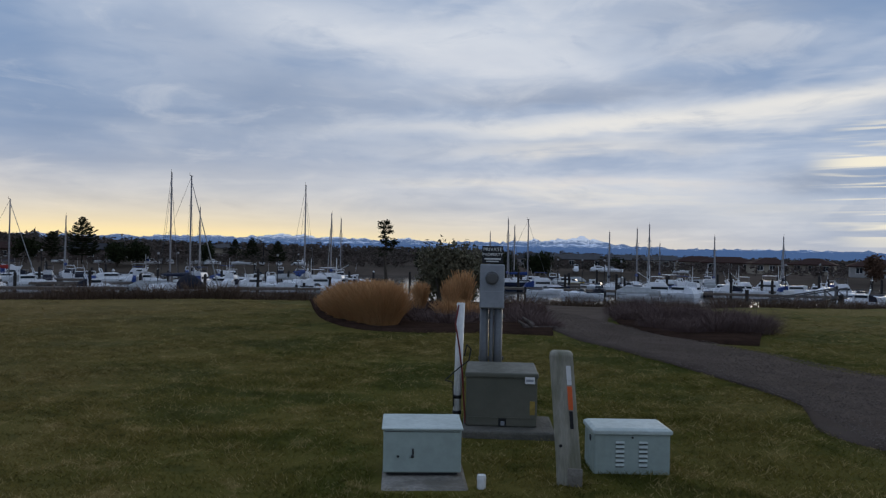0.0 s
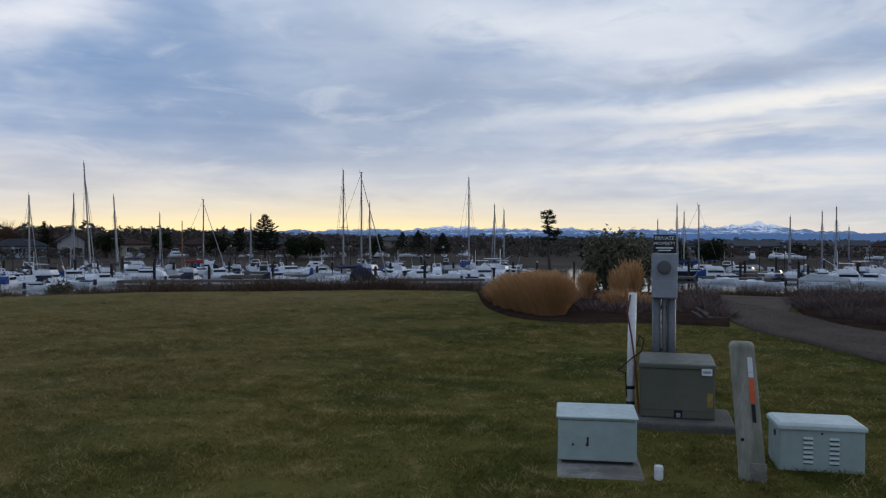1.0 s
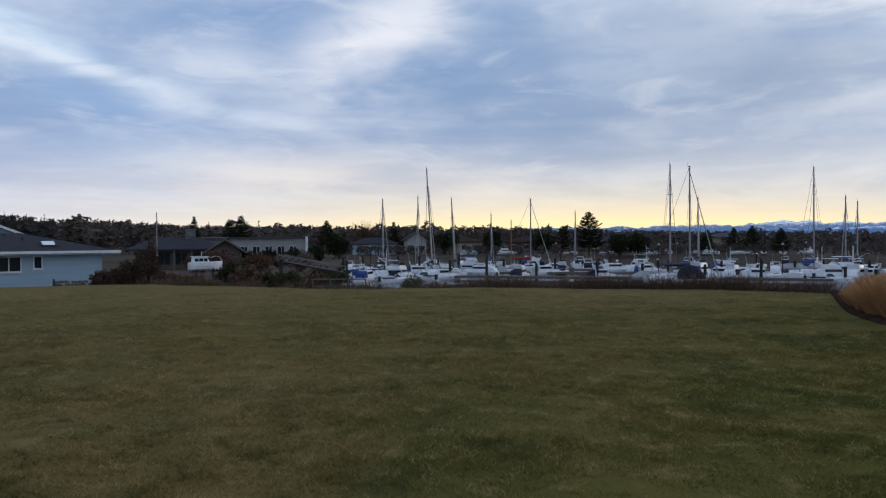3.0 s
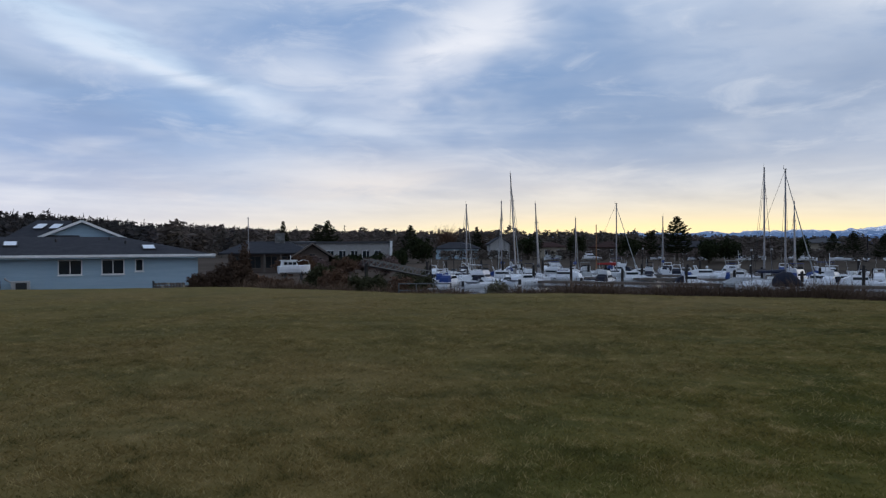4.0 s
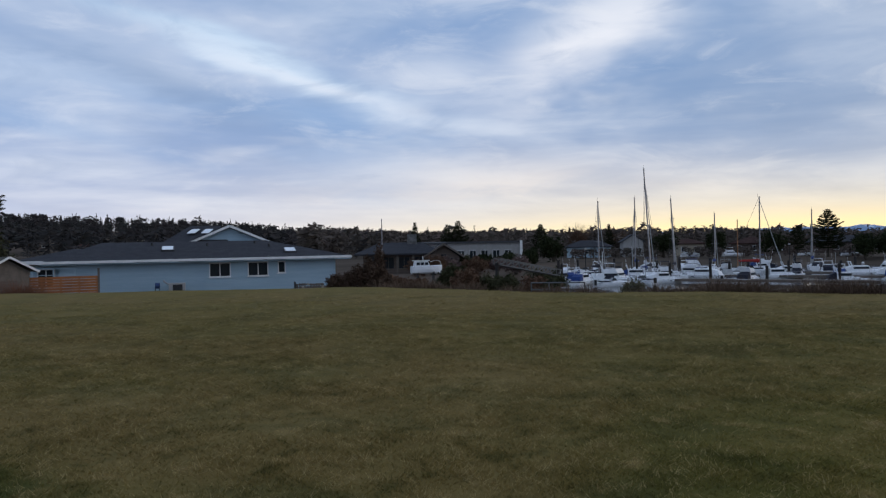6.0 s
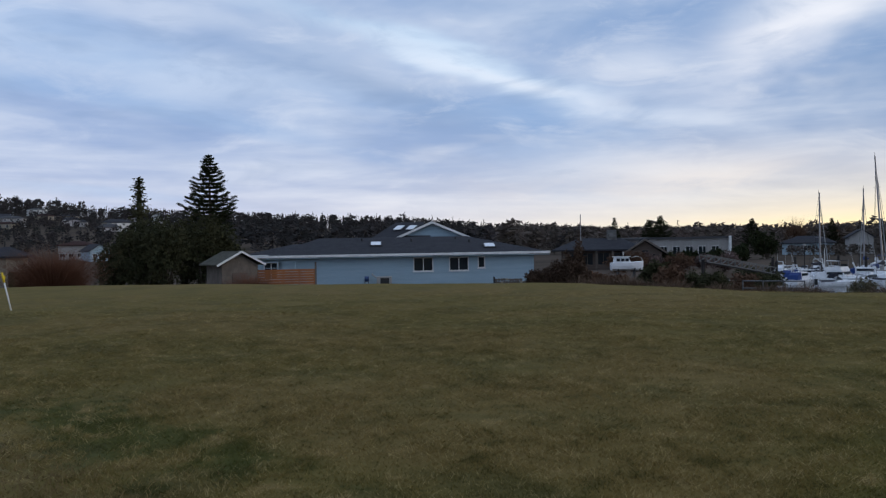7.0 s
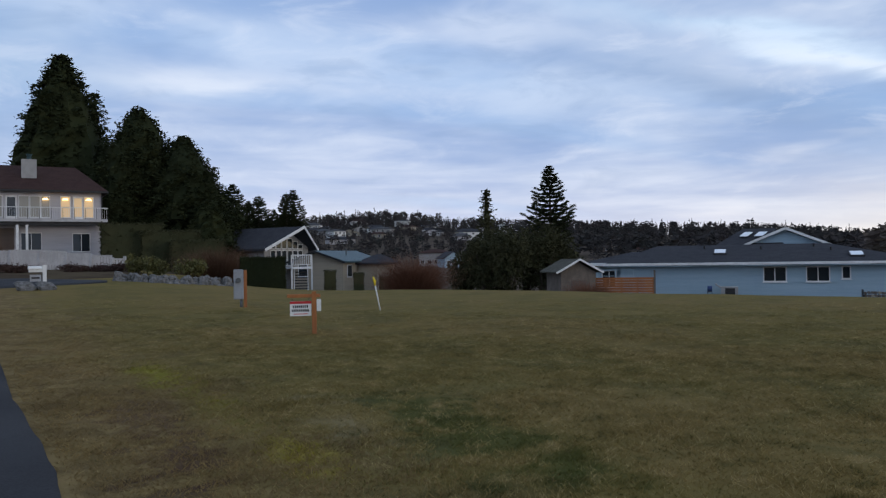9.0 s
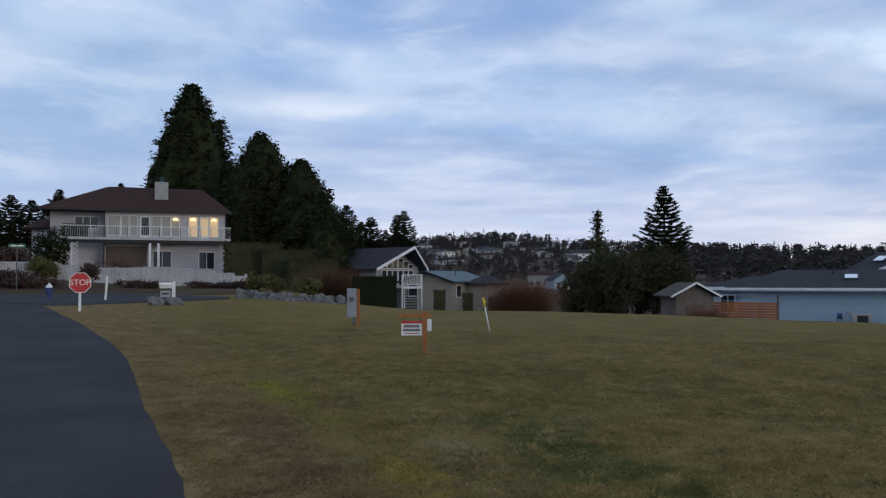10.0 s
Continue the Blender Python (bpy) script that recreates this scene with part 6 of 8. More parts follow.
def tiered_fir(b, d, h, label, seed, shown=9.9, z0=None, wide=1.0, each=13):
    """An open fir: level boughs in tiers that sweep up at their tips, with hanging sprays and sky between them."""
    rng = np.random.default_rng(seed)
    t = thing("conifer_tree", label, "tree", spot(b, d, 0, z0, -0.2))
    part("trunk", Geo().rod((0, 0, 0), (0.05, 0, h * 0.6), 0.24, 0.13, 8).rod((0.05, 0, h * 0.6), (0, 0, h), 0.13, 0.015, 8), BARK, t)
    boughs, cen, size = Geo(), [], []
    z = max(h * 0.22, h - shown)
    while z < h * 0.985:
        left = h - z
        reach = min(2.75, 0.22 + 0.60 * left ** 0.92) * wide
        count = 6 if left > 1.5 else 4
        turn = rng.uniform(0, 6.28)
        for q in range(count):
            a = turn + 6.283 * q / count + rng.uniform(-0.3, 0.3)
            ln = reach * rng.uniform(0.62, 1.08)
            way = np.array([math.cos(a), math.sin(a), 0.0])
            pts = [np.array([0, 0, z]) + way * ln * u + np.array([0, 0, ln * (0.02 - 0.30 * u * (1 - u) + 0.16 * u ** 3)]) for u in (0, 0.35, 0.7, 1.0)]
            for p0, p1, r0 in zip(pts, pts[1:], (0.035, 0.025, 0.014)):
                boughs.rod(p0, p1, r0, r0 * 0.6, 4)
            m = max(3, int(ln / 0.13))
            for j in range(m):
                u = 0.15 + 0.85 * (j + 0.5) / m
                k = min(int(u * 3), 2)
                f = u * 3 - k
                span = 0.30 * ln * (1 - u) * (0.4 + u)
                for side in (-1, 0, 1):
                    at = pts[k] * (1 - f) + pts[k + 1] * f + np.array([-way[1], way[0], 0]) * side * span * rng.uniform(0.5, 1.1)
                    cen.append(at + np.array([0, 0, -0.04]))
                    size.append(0.155 * rng.uniform(0.7, 1.2))
        z += rng.uniform(0.30, 0.46) if left > 2 else rng.uniform(0.18, 0.28)
    tagged(part("boughs", boughs, BARK, t), kind="stuff")
    v, f = clumps(rng, cen, size, each, 0.5)
    raw("crown", v, f, NEEDLE, t)
    return t


# tall firs beside the white house
conifer(117.2, 95, 23.5, 10.0, "tall broad dark fir tree behind the white house", 1, levels=64, whorl=15, droop=0.35, power=0.72, each=4, ragged=0.3, core=0.8)
conifer(115.2, 99, 20.5, 4.0, "tall thin fir tree with sparse boughs", 2, levels=40, whorl=7, droop=0.1, power=0.7, each=3, gapped=0.1, core=0.3)
conifer(112.4, 88, 16.9, 9.2, "dark pointed fir tree in a garden row", 3, levels=52, whorl=14, droop=0.35, power=0.68, each=4, ragged=0.3, core=0.8)
conifer(109.5, 86, 14.6, 9.8, "dark pointed fir tree in a garden row", 4, levels=50, whorl=14, droop=0.35, power=0.70, each=4, ragged=0.3, core=0.8)
conifer(114.0, 84, 12.5, 4.4, "dark dense fir tree between taller firs", 5, levels=36, whorl=12, droop=0.35, power=0.5, each=4)
conifer(110.9, 92, 11.5, 4.6, "dark dense fir tree between taller firs", 15, levels=36, whorl=12, droop=0.35, power=0.5, each=4)
conifer(107.8, 80, 7.8, 4.6, "dark fir tree at the end of a garden row", 6, levels=30, whorl=12, droop=0.3, power=0.5, each=4)
for k, (b, d, e, r) in enumerate(((106.2, 130, 5.5, 3.6), (105.1, 135, 4.3, 3.2), (104.4, 130, 4.7, 3.6), (103.3, 140, 3.7, 2.2), (102.4, 125, 4.9, 2.8), (101.9, 127, 5.1, 3.0), (107.3, 120, 4.6, 2.6), (128.4, 118, 5.6, 3.6), (127.2, 120, 5.3, 3.4), (125.6, 112, 6.1, 3.0), (129.4, 116, 5.0, 3.4), (121.8, 110, 6.7, 1.6))):
    x, y = bd(b, d)
    tiered_fir(b, d, math.tan(radians(e)) * d + EYE - gz((x, y)) + 0.3, "dark fir tree standing behind the houses", 30 + k, 6.5, None, 0.34 * r, 13)
# firs and junipers beside the blue house
tiered_fir(83.0, 76, 12.6, "dark fir tree with open tiered boughs", 7)
conifer(87.65, 70, 10.1, 1.7, "slim dark conifer with a bare ragged top", 8, CEDAR, levels=26, whorl=7, droop=0.0, power=0.7, each=3, gapped=0.12, ragged=0.6, core=0.3)
for k, (b, d, rx, h) in enumerate(((89.2, 64, 1.8, 5.0), (87.7, 62, 2.2, 6.4), (86.0, 61, 2.1, 6.0), (83.6, 63, 2.1, 6.4), (82.2, 64, 1.9, 5.8), (86.8, 67, 2.2, 7.0), (84.8, 65, 2.0, 6.2))):
    leafy(b, d, rx, 1.6, h, "large dark green juniper bush behind the lawn", 50 + k, CEDAR, "juniper_bush", "shrub", 900, 10, 0.16, lumps=12)
tuft(93.2, 47, 0.85, 0.8, 3.1, "russet bare-twigged bush behind the lawn", 60, RED_TWIG, "bare_bush", "shrub", 9000, 0.006, 0.75, 0.35, z=-1.2, stray=0.3)
tuft(92.2, 52, 1.2, 1.0, 2.2, "russet bare-twigged bush behind the lawn", 61, RED_TWIG, "bare_bush", "shrub", 4000, 0.006, 0.6, stray=0.3)
tuft(80.3, 47.5, 0.9, 0.6, 1.9, "russet bare bush against the shed", 62, RED_TWIG, "bare_bush", "shrub", 4200, 0.006, 0.5, stray=0.25)
leafy(90.8, 54, 1.0, 0.8, 1.6, "dark low bush behind the lawn", 63, CEDAR)
# the chalet's hedge and garden
leafy(104.1, 49, 1.36, 0.5, 2.5, "clipped dark cedar hedge before the chalet", 70, NEEDLE, "clipped_hedge", "hedge", 3200, 8, 0.06, stems=3, boxy=True)
for k, (b, d, rx, h) in enumerate(((99.3, 62, 0.45, 2.7), (97.2, 62, 0.4, 2.6), (95.2, 60, 0.5, 2.4))):
    leafy(b, d, rx, 0.45, h, "narrow clipped column shrub by the house", 72 + k, CEDAR, "column_shrub", "shrub", 420, 9, 0.07, boxy=True)
for k, (b, d, rx, h) in enumerate(((99.9, 60, 0.9, 1.3), (98.2, 60.5, 0.7, 0.9), (96.3, 61, 0.8, 1.1))):
    tuft(b, d, rx, 0.7, h, "bare purple garden shrub by the house", 80 + k, TWIG, "bare_bush", "shrub", 700, 0.012, 0.8)
for k, (b, d, rx, h) in enumerate(((112.6, 51, 0.9, 1.3), (111.2, 50, 0.85, 1.25), (109.0, 48, 1.05, 1.4))):
    leafy(b, d, rx, rx, h, "rounded yellow-green garden shrub on the bank", 84 + k, MOSSY, "rounded_shrub", "shrub", 200, 9, 0.12)
for k, (b, d, rx, h) in enumerate(((112.9, 66, 2.3, 3.4), (110.4, 65, 2.2, 3.3), (108.6, 63, 2.0, 3.1))):
    leafy(b, d, rx, 1.2, h, "tall dark evergreen hedge behind the bank", 88 + k, CEDAR, "evergreen_hedge", "hedge", 1500, 9, 0.12, boxy=True)
tuft(107.3, 56, 1.9, 1.2, 2.9, "brown bare-twigged domed shrub", 92, RUSSET, "bare_bush", "shrub", 9000, 0.007, 1.0, stray=0.3)
leafy(126.1, 66, 1.6, 1.2, 4.2, "dark evergreen shrub beside the white house", 93, NEEDLE, n=320, size=0.2)
leafy(126.4, 60, 1.2, 0.9, 1.7, "yellow-green shrub behind the fence", 94, MOSSY, n=240, size=0.15)
leafy(123.7, 55, 0.85, 0.8, 1.35, "rounded maroon shrub before the fence", 95, DARK_TWIG, n=220, size=0.13)
leafy(128.6, 56, 2.4, 1.0, 0.8, "low dark spreading shrub on the bank", 96, DARK_TWIG, n=300, size=0.16)
leafy(127.4, 51, 2.2, 0.9, 0.6, "low brown spreading shrub on the bank", 97, DARK_TWIG, n=300, size=0.14)
leafy(128.5, 66, 2.2, 1.2, 2.2, "dark shrub behind the fence", 98, DARK_TWIG, n=260, size=0.2)
tuft(121.9, 66, 2.2, 1.0, 2.3, "spreading bare tree below the balcony", 99, RUSSET, "bare_tree", "tree", 1500, 0.014, 1.2, 0.5)
for k, b in enumerate((121.0, 119.6, 116.6, 114.9, 113.6)):
    leafy(b, 53.5, 1.1, 0.6, 0.55, "low brown ground-cover shrub on the bank", 100 + k, DARK_TWIG, n=150, size=0.12)
# junipers between the lawn and the harbour
for k, (b, d, rx, h) in enumerate(((56.3, 37.5, 0.36, 2.3), (57.0, 37.5, 0.42, 1.7), (56.65, 37, 0.42, 1.5), (57.7, 37.3, 0.42, 1.4), (58.4, 37.2, 0.42, 1.25), (59.1, 37, 0.42, 1.1), (55.9, 37, 0.3, 1.2), (59.7, 37, 0.4, 0.95))):
    leafy(b, d, rx, 0.35, h, "dark brown-green juniper at the lawn's edge", 110 + k, material("brown_juniper", (0.082, 0.048, 0.030), 0.9, scale=1, vary=0.3, bump=0, island=0.5) if k == 0 else bpy.data.materials["brown_juniper"], "juniper_bush", "shrub", 260, 10, 0.1, z=-0.55)
for k, (b, d, rx, h) in enumerate(((51.0, 38, 1.0, 1.5), (49.9, 37, 0.8, 1.2), (48.7, 38, 0.9, 0.9), (44.9, 34, 0.8, 1.0), (43.6, 34, 0.9, 0.95), (53.9, 40, 0.9, 0.8), (47.0, 37.5, 0.8, 0.8), (55.0, 39, 0.8, 0.85))):
    leafy(b, d, rx, 0.6, h, "dark low shrub at the top of the bank", 120 + k, (CEDAR, RUSSET)[k % 2 == 1], n=300, size=0.12, z=-0.75)
leafy(38.1, 29, 0.66, 0.5, 0.85, "dark green rounded bush at the lawn's edge", 130, LEAF, n=260, size=0.08, z=-0.55)
# the evergreen tree and the wind-bent pine by the water
leafy(-0.3, 42, 2.8, 2.0, 5.45, "broad dark evergreen tree on the harbour bank", 131, LEAF, "evergreen_tree", "tree", 1250, 10, 0.17, base=1.5, stems=6, z=-3.1, lumps=16)
leafy(-4.6, 150, 2.8, 2.5, 7.2, "dark rounded tree on the far bank", 133, NEEDLE, "evergreen_tree", "tree", 300, 9, 0.5, base=0.8)
leafy(-7.0, 155, 3.4, 2.5, 5.6, "dark rounded tree on the far bank", 134, NEEDLE, "evergreen_tree", "tree", 300, 9, 0.5, base=0.5)


def bent_pine():
    rng = np.random.default_rng(77)
    x, y = bd(4.3, 112)
    t = thing("bent_pine", "wind-bent pine with flat separate foliage layers", "tree", pose(x, y, -3.6, 0, 0, 4.3))
    spine = [(0.3, 0, 0), (0.1, 0, 2.5), (-0.1, 0, 4.6), (0.15, 0, 6.4), (-0.25, 0, 8.0), (-0.2, 0, 9.2)]
    g = Geo()
    for k in range(5):
        g.rod(spine[k], spine[k + 1], 0.26 - 0.04 * k, 0.22 - 0.04 * k, 8)
    part("trunk", g, BARK, t)
    cen, size = [], []
    for z, x0, x1, n in ((9.2, -0.9, 0.5, 26), (8.55, -0.9, 0.9, 30), (7.9, -0.6, 1.0, 26), (7.1, -0.8, 0.5, 18), (6.5, -0.8, 1.7, 44), (6.1, 0.2, 1.9, 26), (5.4, -1.0, 1.1, 22), (4.6, -1.4, 0.3, 10)):
        for k in range(n):
            cen.append((rng.uniform(x0, x1), rng.uniform(-0.6, 0.6), z + rng.normal(0, 0.13)))
            size.append(0.27)
        part("limb", Geo().rod((0, 0, z - 0.4), (x0 * 0.8, 0.1, z - 0.05), 0.06, 0.03, 5).rod((0, 0, z - 0.4), (x1 * 0.8, 0, z - 0.05), 0.06, 0.03, 5), BARK, t)
    v, f = clumps(rng, cen, size, 16, 0.5)
    raw("foliage", v, f, NEEDLE, t)


bent_pine()
tiered_fir(25.05, 168, 9.6, "dark broad fir tree on the far harbour bank", 140, 9.0, -2.2, 1.35, 15)
for k, (b, d, e, r) in enumerate(((53.6, 190, 1.7, 1.2), (51.2, 175, 1.55, 1.7), (50.4, 178, 1.75, 2.3), (26.9, 190, 0.9, 2.5), (13.9, 185, 0.75, 2.0), (12.1, 180, 0.55, 2.2), (15.1, 190, 0.6, 1.8), (1.8, 150, 0.2, 1.1), (44.3, 200, 1.4, 2.0), (39.4, 205, 1.3, 1.2))):
    tiered_fir(b, d, math.tan(radians(e)) * d + EYE + 2.4, "dark fir tree on the far harbour bank", 150 + k, 7.0, -2.2, 0.55 * r, 10)
for k, (b, d, rx, h) in enumerate(((32.1, 165, 2.0, 6.4), (22.9, 160, 2.4, 5.0), (21.6, 162, 2.6, 4.8), (35.6, 175, 3.4, 6.6), (43.4, 150, 3.0, 6.0), (45.1, 128, 1.2, 3.0), (-12.8, 175, 2.2, 3.9), (-29.2, 150, 2.0, 4.6), (17.0, 165, 1.8, 4.8), (28.4, 180, 3.0, 5.6), (46.9, 122, 1.8, 2.2), (48.4, 120, 1.6, 2.0))):
    leafy(b, d, rx, 2.0, h, "dark rounded tree on the far harbour bank", 170 + k, (NEEDLE, RUSSET)[k == 7], "rounded_tree", "tree", 300, 9, 0.42, base=0.3, z=-2.3)
for k, (b, d, h) in enumerate(((41.6, 210, 8.6), (38.7, 215, 7.0))):
    tuft(b, d, 0.9, 0.9, h, "tall pale brown bare poplar", 190 + k, RUSSET, "bare_poplar", "tree", 500, 0.05, 0.25)
for k, (b, d, rx, h) in enumerate(((52.2, 96, 1.8, 2.6), (51.2, 100, 2.2, 2.4), (50.0, 104, 2.2, 2.8), (49.2, 100, 2.0, 2.3), (46.2, 108, 2.2, 3.0), (44.6, 112, 2.4, 2.8), (53.6, 92, 1.6, 2.0), (47.6, 104, 1.8, 1.9), (43.2, 118, 2.4, 3.0))):
    leafy(b, d, rx, 1.5, h, "dull brown bare-twigged bush on the harbour bank", 400 + k, (RUSSET, TWIG, CEDAR)[k % 3], "bank_bush", "shrub", 420, 9, 0.2)
tuft(49.0, 185, 2.6, 2.0, 6.6, "bare pale deciduous tree with fine twigs", 195, TWIG, "bare_tree", "tree", 260, 0.025, 0.9)

# ornamental grasses and bare shrubs in the mulch beds
bed = "ornamental grass clumps in the bed"
for k, (b, d, rx, h) in enumerate(((8.0, 19.4, 0.3, 0.52), (7.3, 18.4, 0.38, 0.66), (6.6, 17.6, 0.46, 0.80), (5.7, 17.0, 0.46, 0.88), (4.9, 16.5, 0.44, 0.92), (4.4, 16.1, 0.36, 0.92), (4.0, 16.2, 0.28, 0.86), (6.8, 19.4, 0.5, 0.78), (5.4, 18.6, 0.5, 0.86), (4.7, 17.6, 0.38, 0.9))):
    tuft(b, d, rx, 0.5, h, "dense golden-brown ornamental grass clump", 200 + k, STRAW, "ornamental_grass", "grass clump", 4600, 0.0030, 0.34, 0.30, 0.9, group=bed, stray=0.14)
for k, (b, d, rx, h) in enumerate(((1.6, 21, 0.16, 0.74), (-0.7, 20, 0.15, 0.86), (-1.5, 20.4, 0.2, 1.08))):
    tuft(b, d, rx, 0.3, h, "upright golden plumed grass clump", 210 + k, STRAW, "plume_grass", "grass clump", 1300, 0.0034, 0.16, 0.2, 1.6, group=bed, stray=0.06)
for k, (b, d, rx, h) in enumerate(((-0.6, 19.2, 0.45, 0.5), (-1.9, 19.0, 0.4, 0.45))):
    tuft(b, d, rx, 0.4, h, "low faded plumed grass clump", 216 + k, STRAW, "plume_grass", "grass clump", 700, 0.0034, 0.5, 0.3, 0.6, group=bed, stray=0.12)
for k, (b, d, rx, h) in enumerate(((0.8, 17.2, 0.6, 0.34), (-0.8, 16.8, 0.6, 0.36), (-2.4, 17.6, 0.6, 0.4), (-5.0, 18.5, 0.7, 0.5), (-6.6, 17.4, 0.7, 0.42), (-7.6, 16.6, 0.5, 0.3), (-6.2, 20, 0.7, 0.5), (2.0, 18.2, 0.5, 0.4))):
    tuft(b, d, rx, 0.6, h, "low bare purple-brown shrub in the bed", 220 + k, TWIG, "bare_bush", "shrub", 600, 0.006, 1.1, 0.3)
rng4 = random.Random(8)
for k in range(22):
    b = -13 - 9.2 * (k % 11) / 10 + rng4.uniform(-0.3, 0.3)
    d = 16.6 + (3.4 if k > 10 else 0.6) + rng4.uniform(-0.5, 0.8) + (2.2 if b > -15 else 0)
    tuft(b, d, 0.52, 0.5, rng4.uniform(0.26, 0.62), "bare purple-brown shrub in the bed by the path", 240 + k, TWIG, "bare_bush", "shrub", 800, 0.0034, 1.0, 0.3, stray=0.3)


DRIFT = material("weathered_driftwood", (0.17, 0.14, 0.125), 0.9, spec=0.05, scale=9, tint=(0.085, 0.068, 0.06), vary=0.4, bump=0.5, fine=30)


def driftwood():
    t = thing("driftwood_log", "pale weathered driftwood stump in the bed", "driftwood", spot(-6.6, 16.0, 20))
    part("log", Geo().rod((-0.1, 0, 0.06), (0.62, 0.1, 0.05), 0.032, 0.015, 8).rod((0.05, 0, 0.1), (-0.18, 0, 0.26), 0.06, 0.03, 7).rod((-0.1, -0.05, 0.06), (-0.3, -0.1, 0.2), 0.06, 0.02, 7), DRIFT, t, bevel=0.008)


driftwood()


def shore_scrub():
    rng = np.random.default_rng(33)
    allv, allf, n0 = [], [], 0
    for b0, b1, cnt, h0, h1, off in ((9.5, 34, 190, 0.35, 0.75, 2.2), (34, 47, 34, 0.15, 0.4, 1.8), (-31, -4, 190, 0.30, 0.58, 2.2), (47, 57, 34, 0.2, 0.5, 2.5), (10, 40, 110, 0.5, 1.1, 4.6)):
        for k in range(cnt):
            b = rng.uniform(b0, b1)
            d = float(np.interp(b, *LIP)) + off + rng.uniform(-0.8, 1.2)
            x, y = bd(b, d)
            v, f = strands(rng, 130, 0.7, 0.5, rng.uniform(h0, h1) + 0.15, 0.008, 1.0, 0.3)
            allv.append(v + np.array([x, y, gz((x, y))]))
            allf.append(f + n0)
            n0 += len(v)
    tagged(raw("shore_scrub", np.concatenate(allv), np.concatenate(allf), BANKTWIG), "brown bare scrub along the harbour bank", "scrub", kind="stuff")


shore_scrub()


def boulders():
    rng = np.random.default_rng(17)
    shapes = []
    for k in range(6):
        bm = bmesh.new()
        bmesh.ops.create_icosphere(bm, subdivisions=2, radius=1)
        for v in bm.verts:
            v.co *= 1 + 0.55 * noise.noise(v.co * 1.1 + Vector((k * 7, 0, 0))) + 0.15 * noise.noise(v.co * 3.0 + Vector((k, 5, 0)))
        me = bpy.data.meshes.new("boulder")
        bm.to_mesh(me)
        bm.free()
        me.materials.append(ROCK)
        shapes.append(me)
    wall = thing("boulder_wall", "low retaining wall of stacked grey boulders", "boulder wall", pose(0, 0, 0))
    for k in range(240):
        b = rng.uniform(105.9, 114.0) if k < 205 else rng.uniform(114.0, 118.0)
        row = k % 4 if k < 205 else 0
        d = 39.6 + 0.3 * row + rng.uniform(-0.2, 0.2) + (max(0, b - 111) * 0.55)
        x, y = bd(b, d)
        o = new("boulder", shapes[k % 6])
        s = rng.uniform(0.12, 0.27)
        o.matrix_world = pose(x, y, gz((x, y)) - 0.38 + 0.18 * row, *rng.uniform(0, 360, 3)) @ Matrix.Diagonal((s * 1.25, s, s * 0.85, 1))
        o.parent = wall
    for b, d, s in ((119.4, 35.4, 0.34), (118.2, 35.2, 0.30)):
        x, y = bd(b, d)
        o = new("boulder", shapes[2])
        tagged(o, "grey boulder at the foot of the mailbox", "boulder")
        o.matrix_world = pose(x, y, gz((x, y)) + 0.12, 10, 20, b * 7) @ Matrix.Diagonal((s * 1.3, s, s * 0.8, 1))


boulders()


# ---- the marina ----
def hull_mesh(length, beam, free, flare=0.75):
    """A boat's hull, bow towards +x, waterline at z = 0."""
    rings = []
    for u in np.linspace(0, 1, 9):
        x = -length / 2 + length * u
        half = beam / 2 * (0.86 + 0.14 * math.sin(min(1, u * 2.2) * math.pi / 2)) * (1 if u < 0.5 else max(0.03, math.cos((u - 0.5) * math.pi) ** 0.75))
        sheer = free * (1 + 0.35 * max(0, u - 0.35) ** 1.4)
        rings.append([(x, -half, sheer), (x, -half * (0.96 if u < 0.7 else flare + 0.1), sheer * 0.45), (x, -half * flare * (1.08 - 0.3 * u), -0.12), (x, 0, -0.35), (x, half * flare * (1.08 - 0.3 * u), -0.12), (x, half * (0.96 if u < 0.7 else flare + 0.1), sheer * 0.45), (x, half, sheer), (x, 0, sheer + 0.06)])
    return Geo().loft(rings)


def boat_pose(b, d, turn):
    x, y = bd(b, d)
    return pose(x, y, SEA, 0, 0, b + turn)


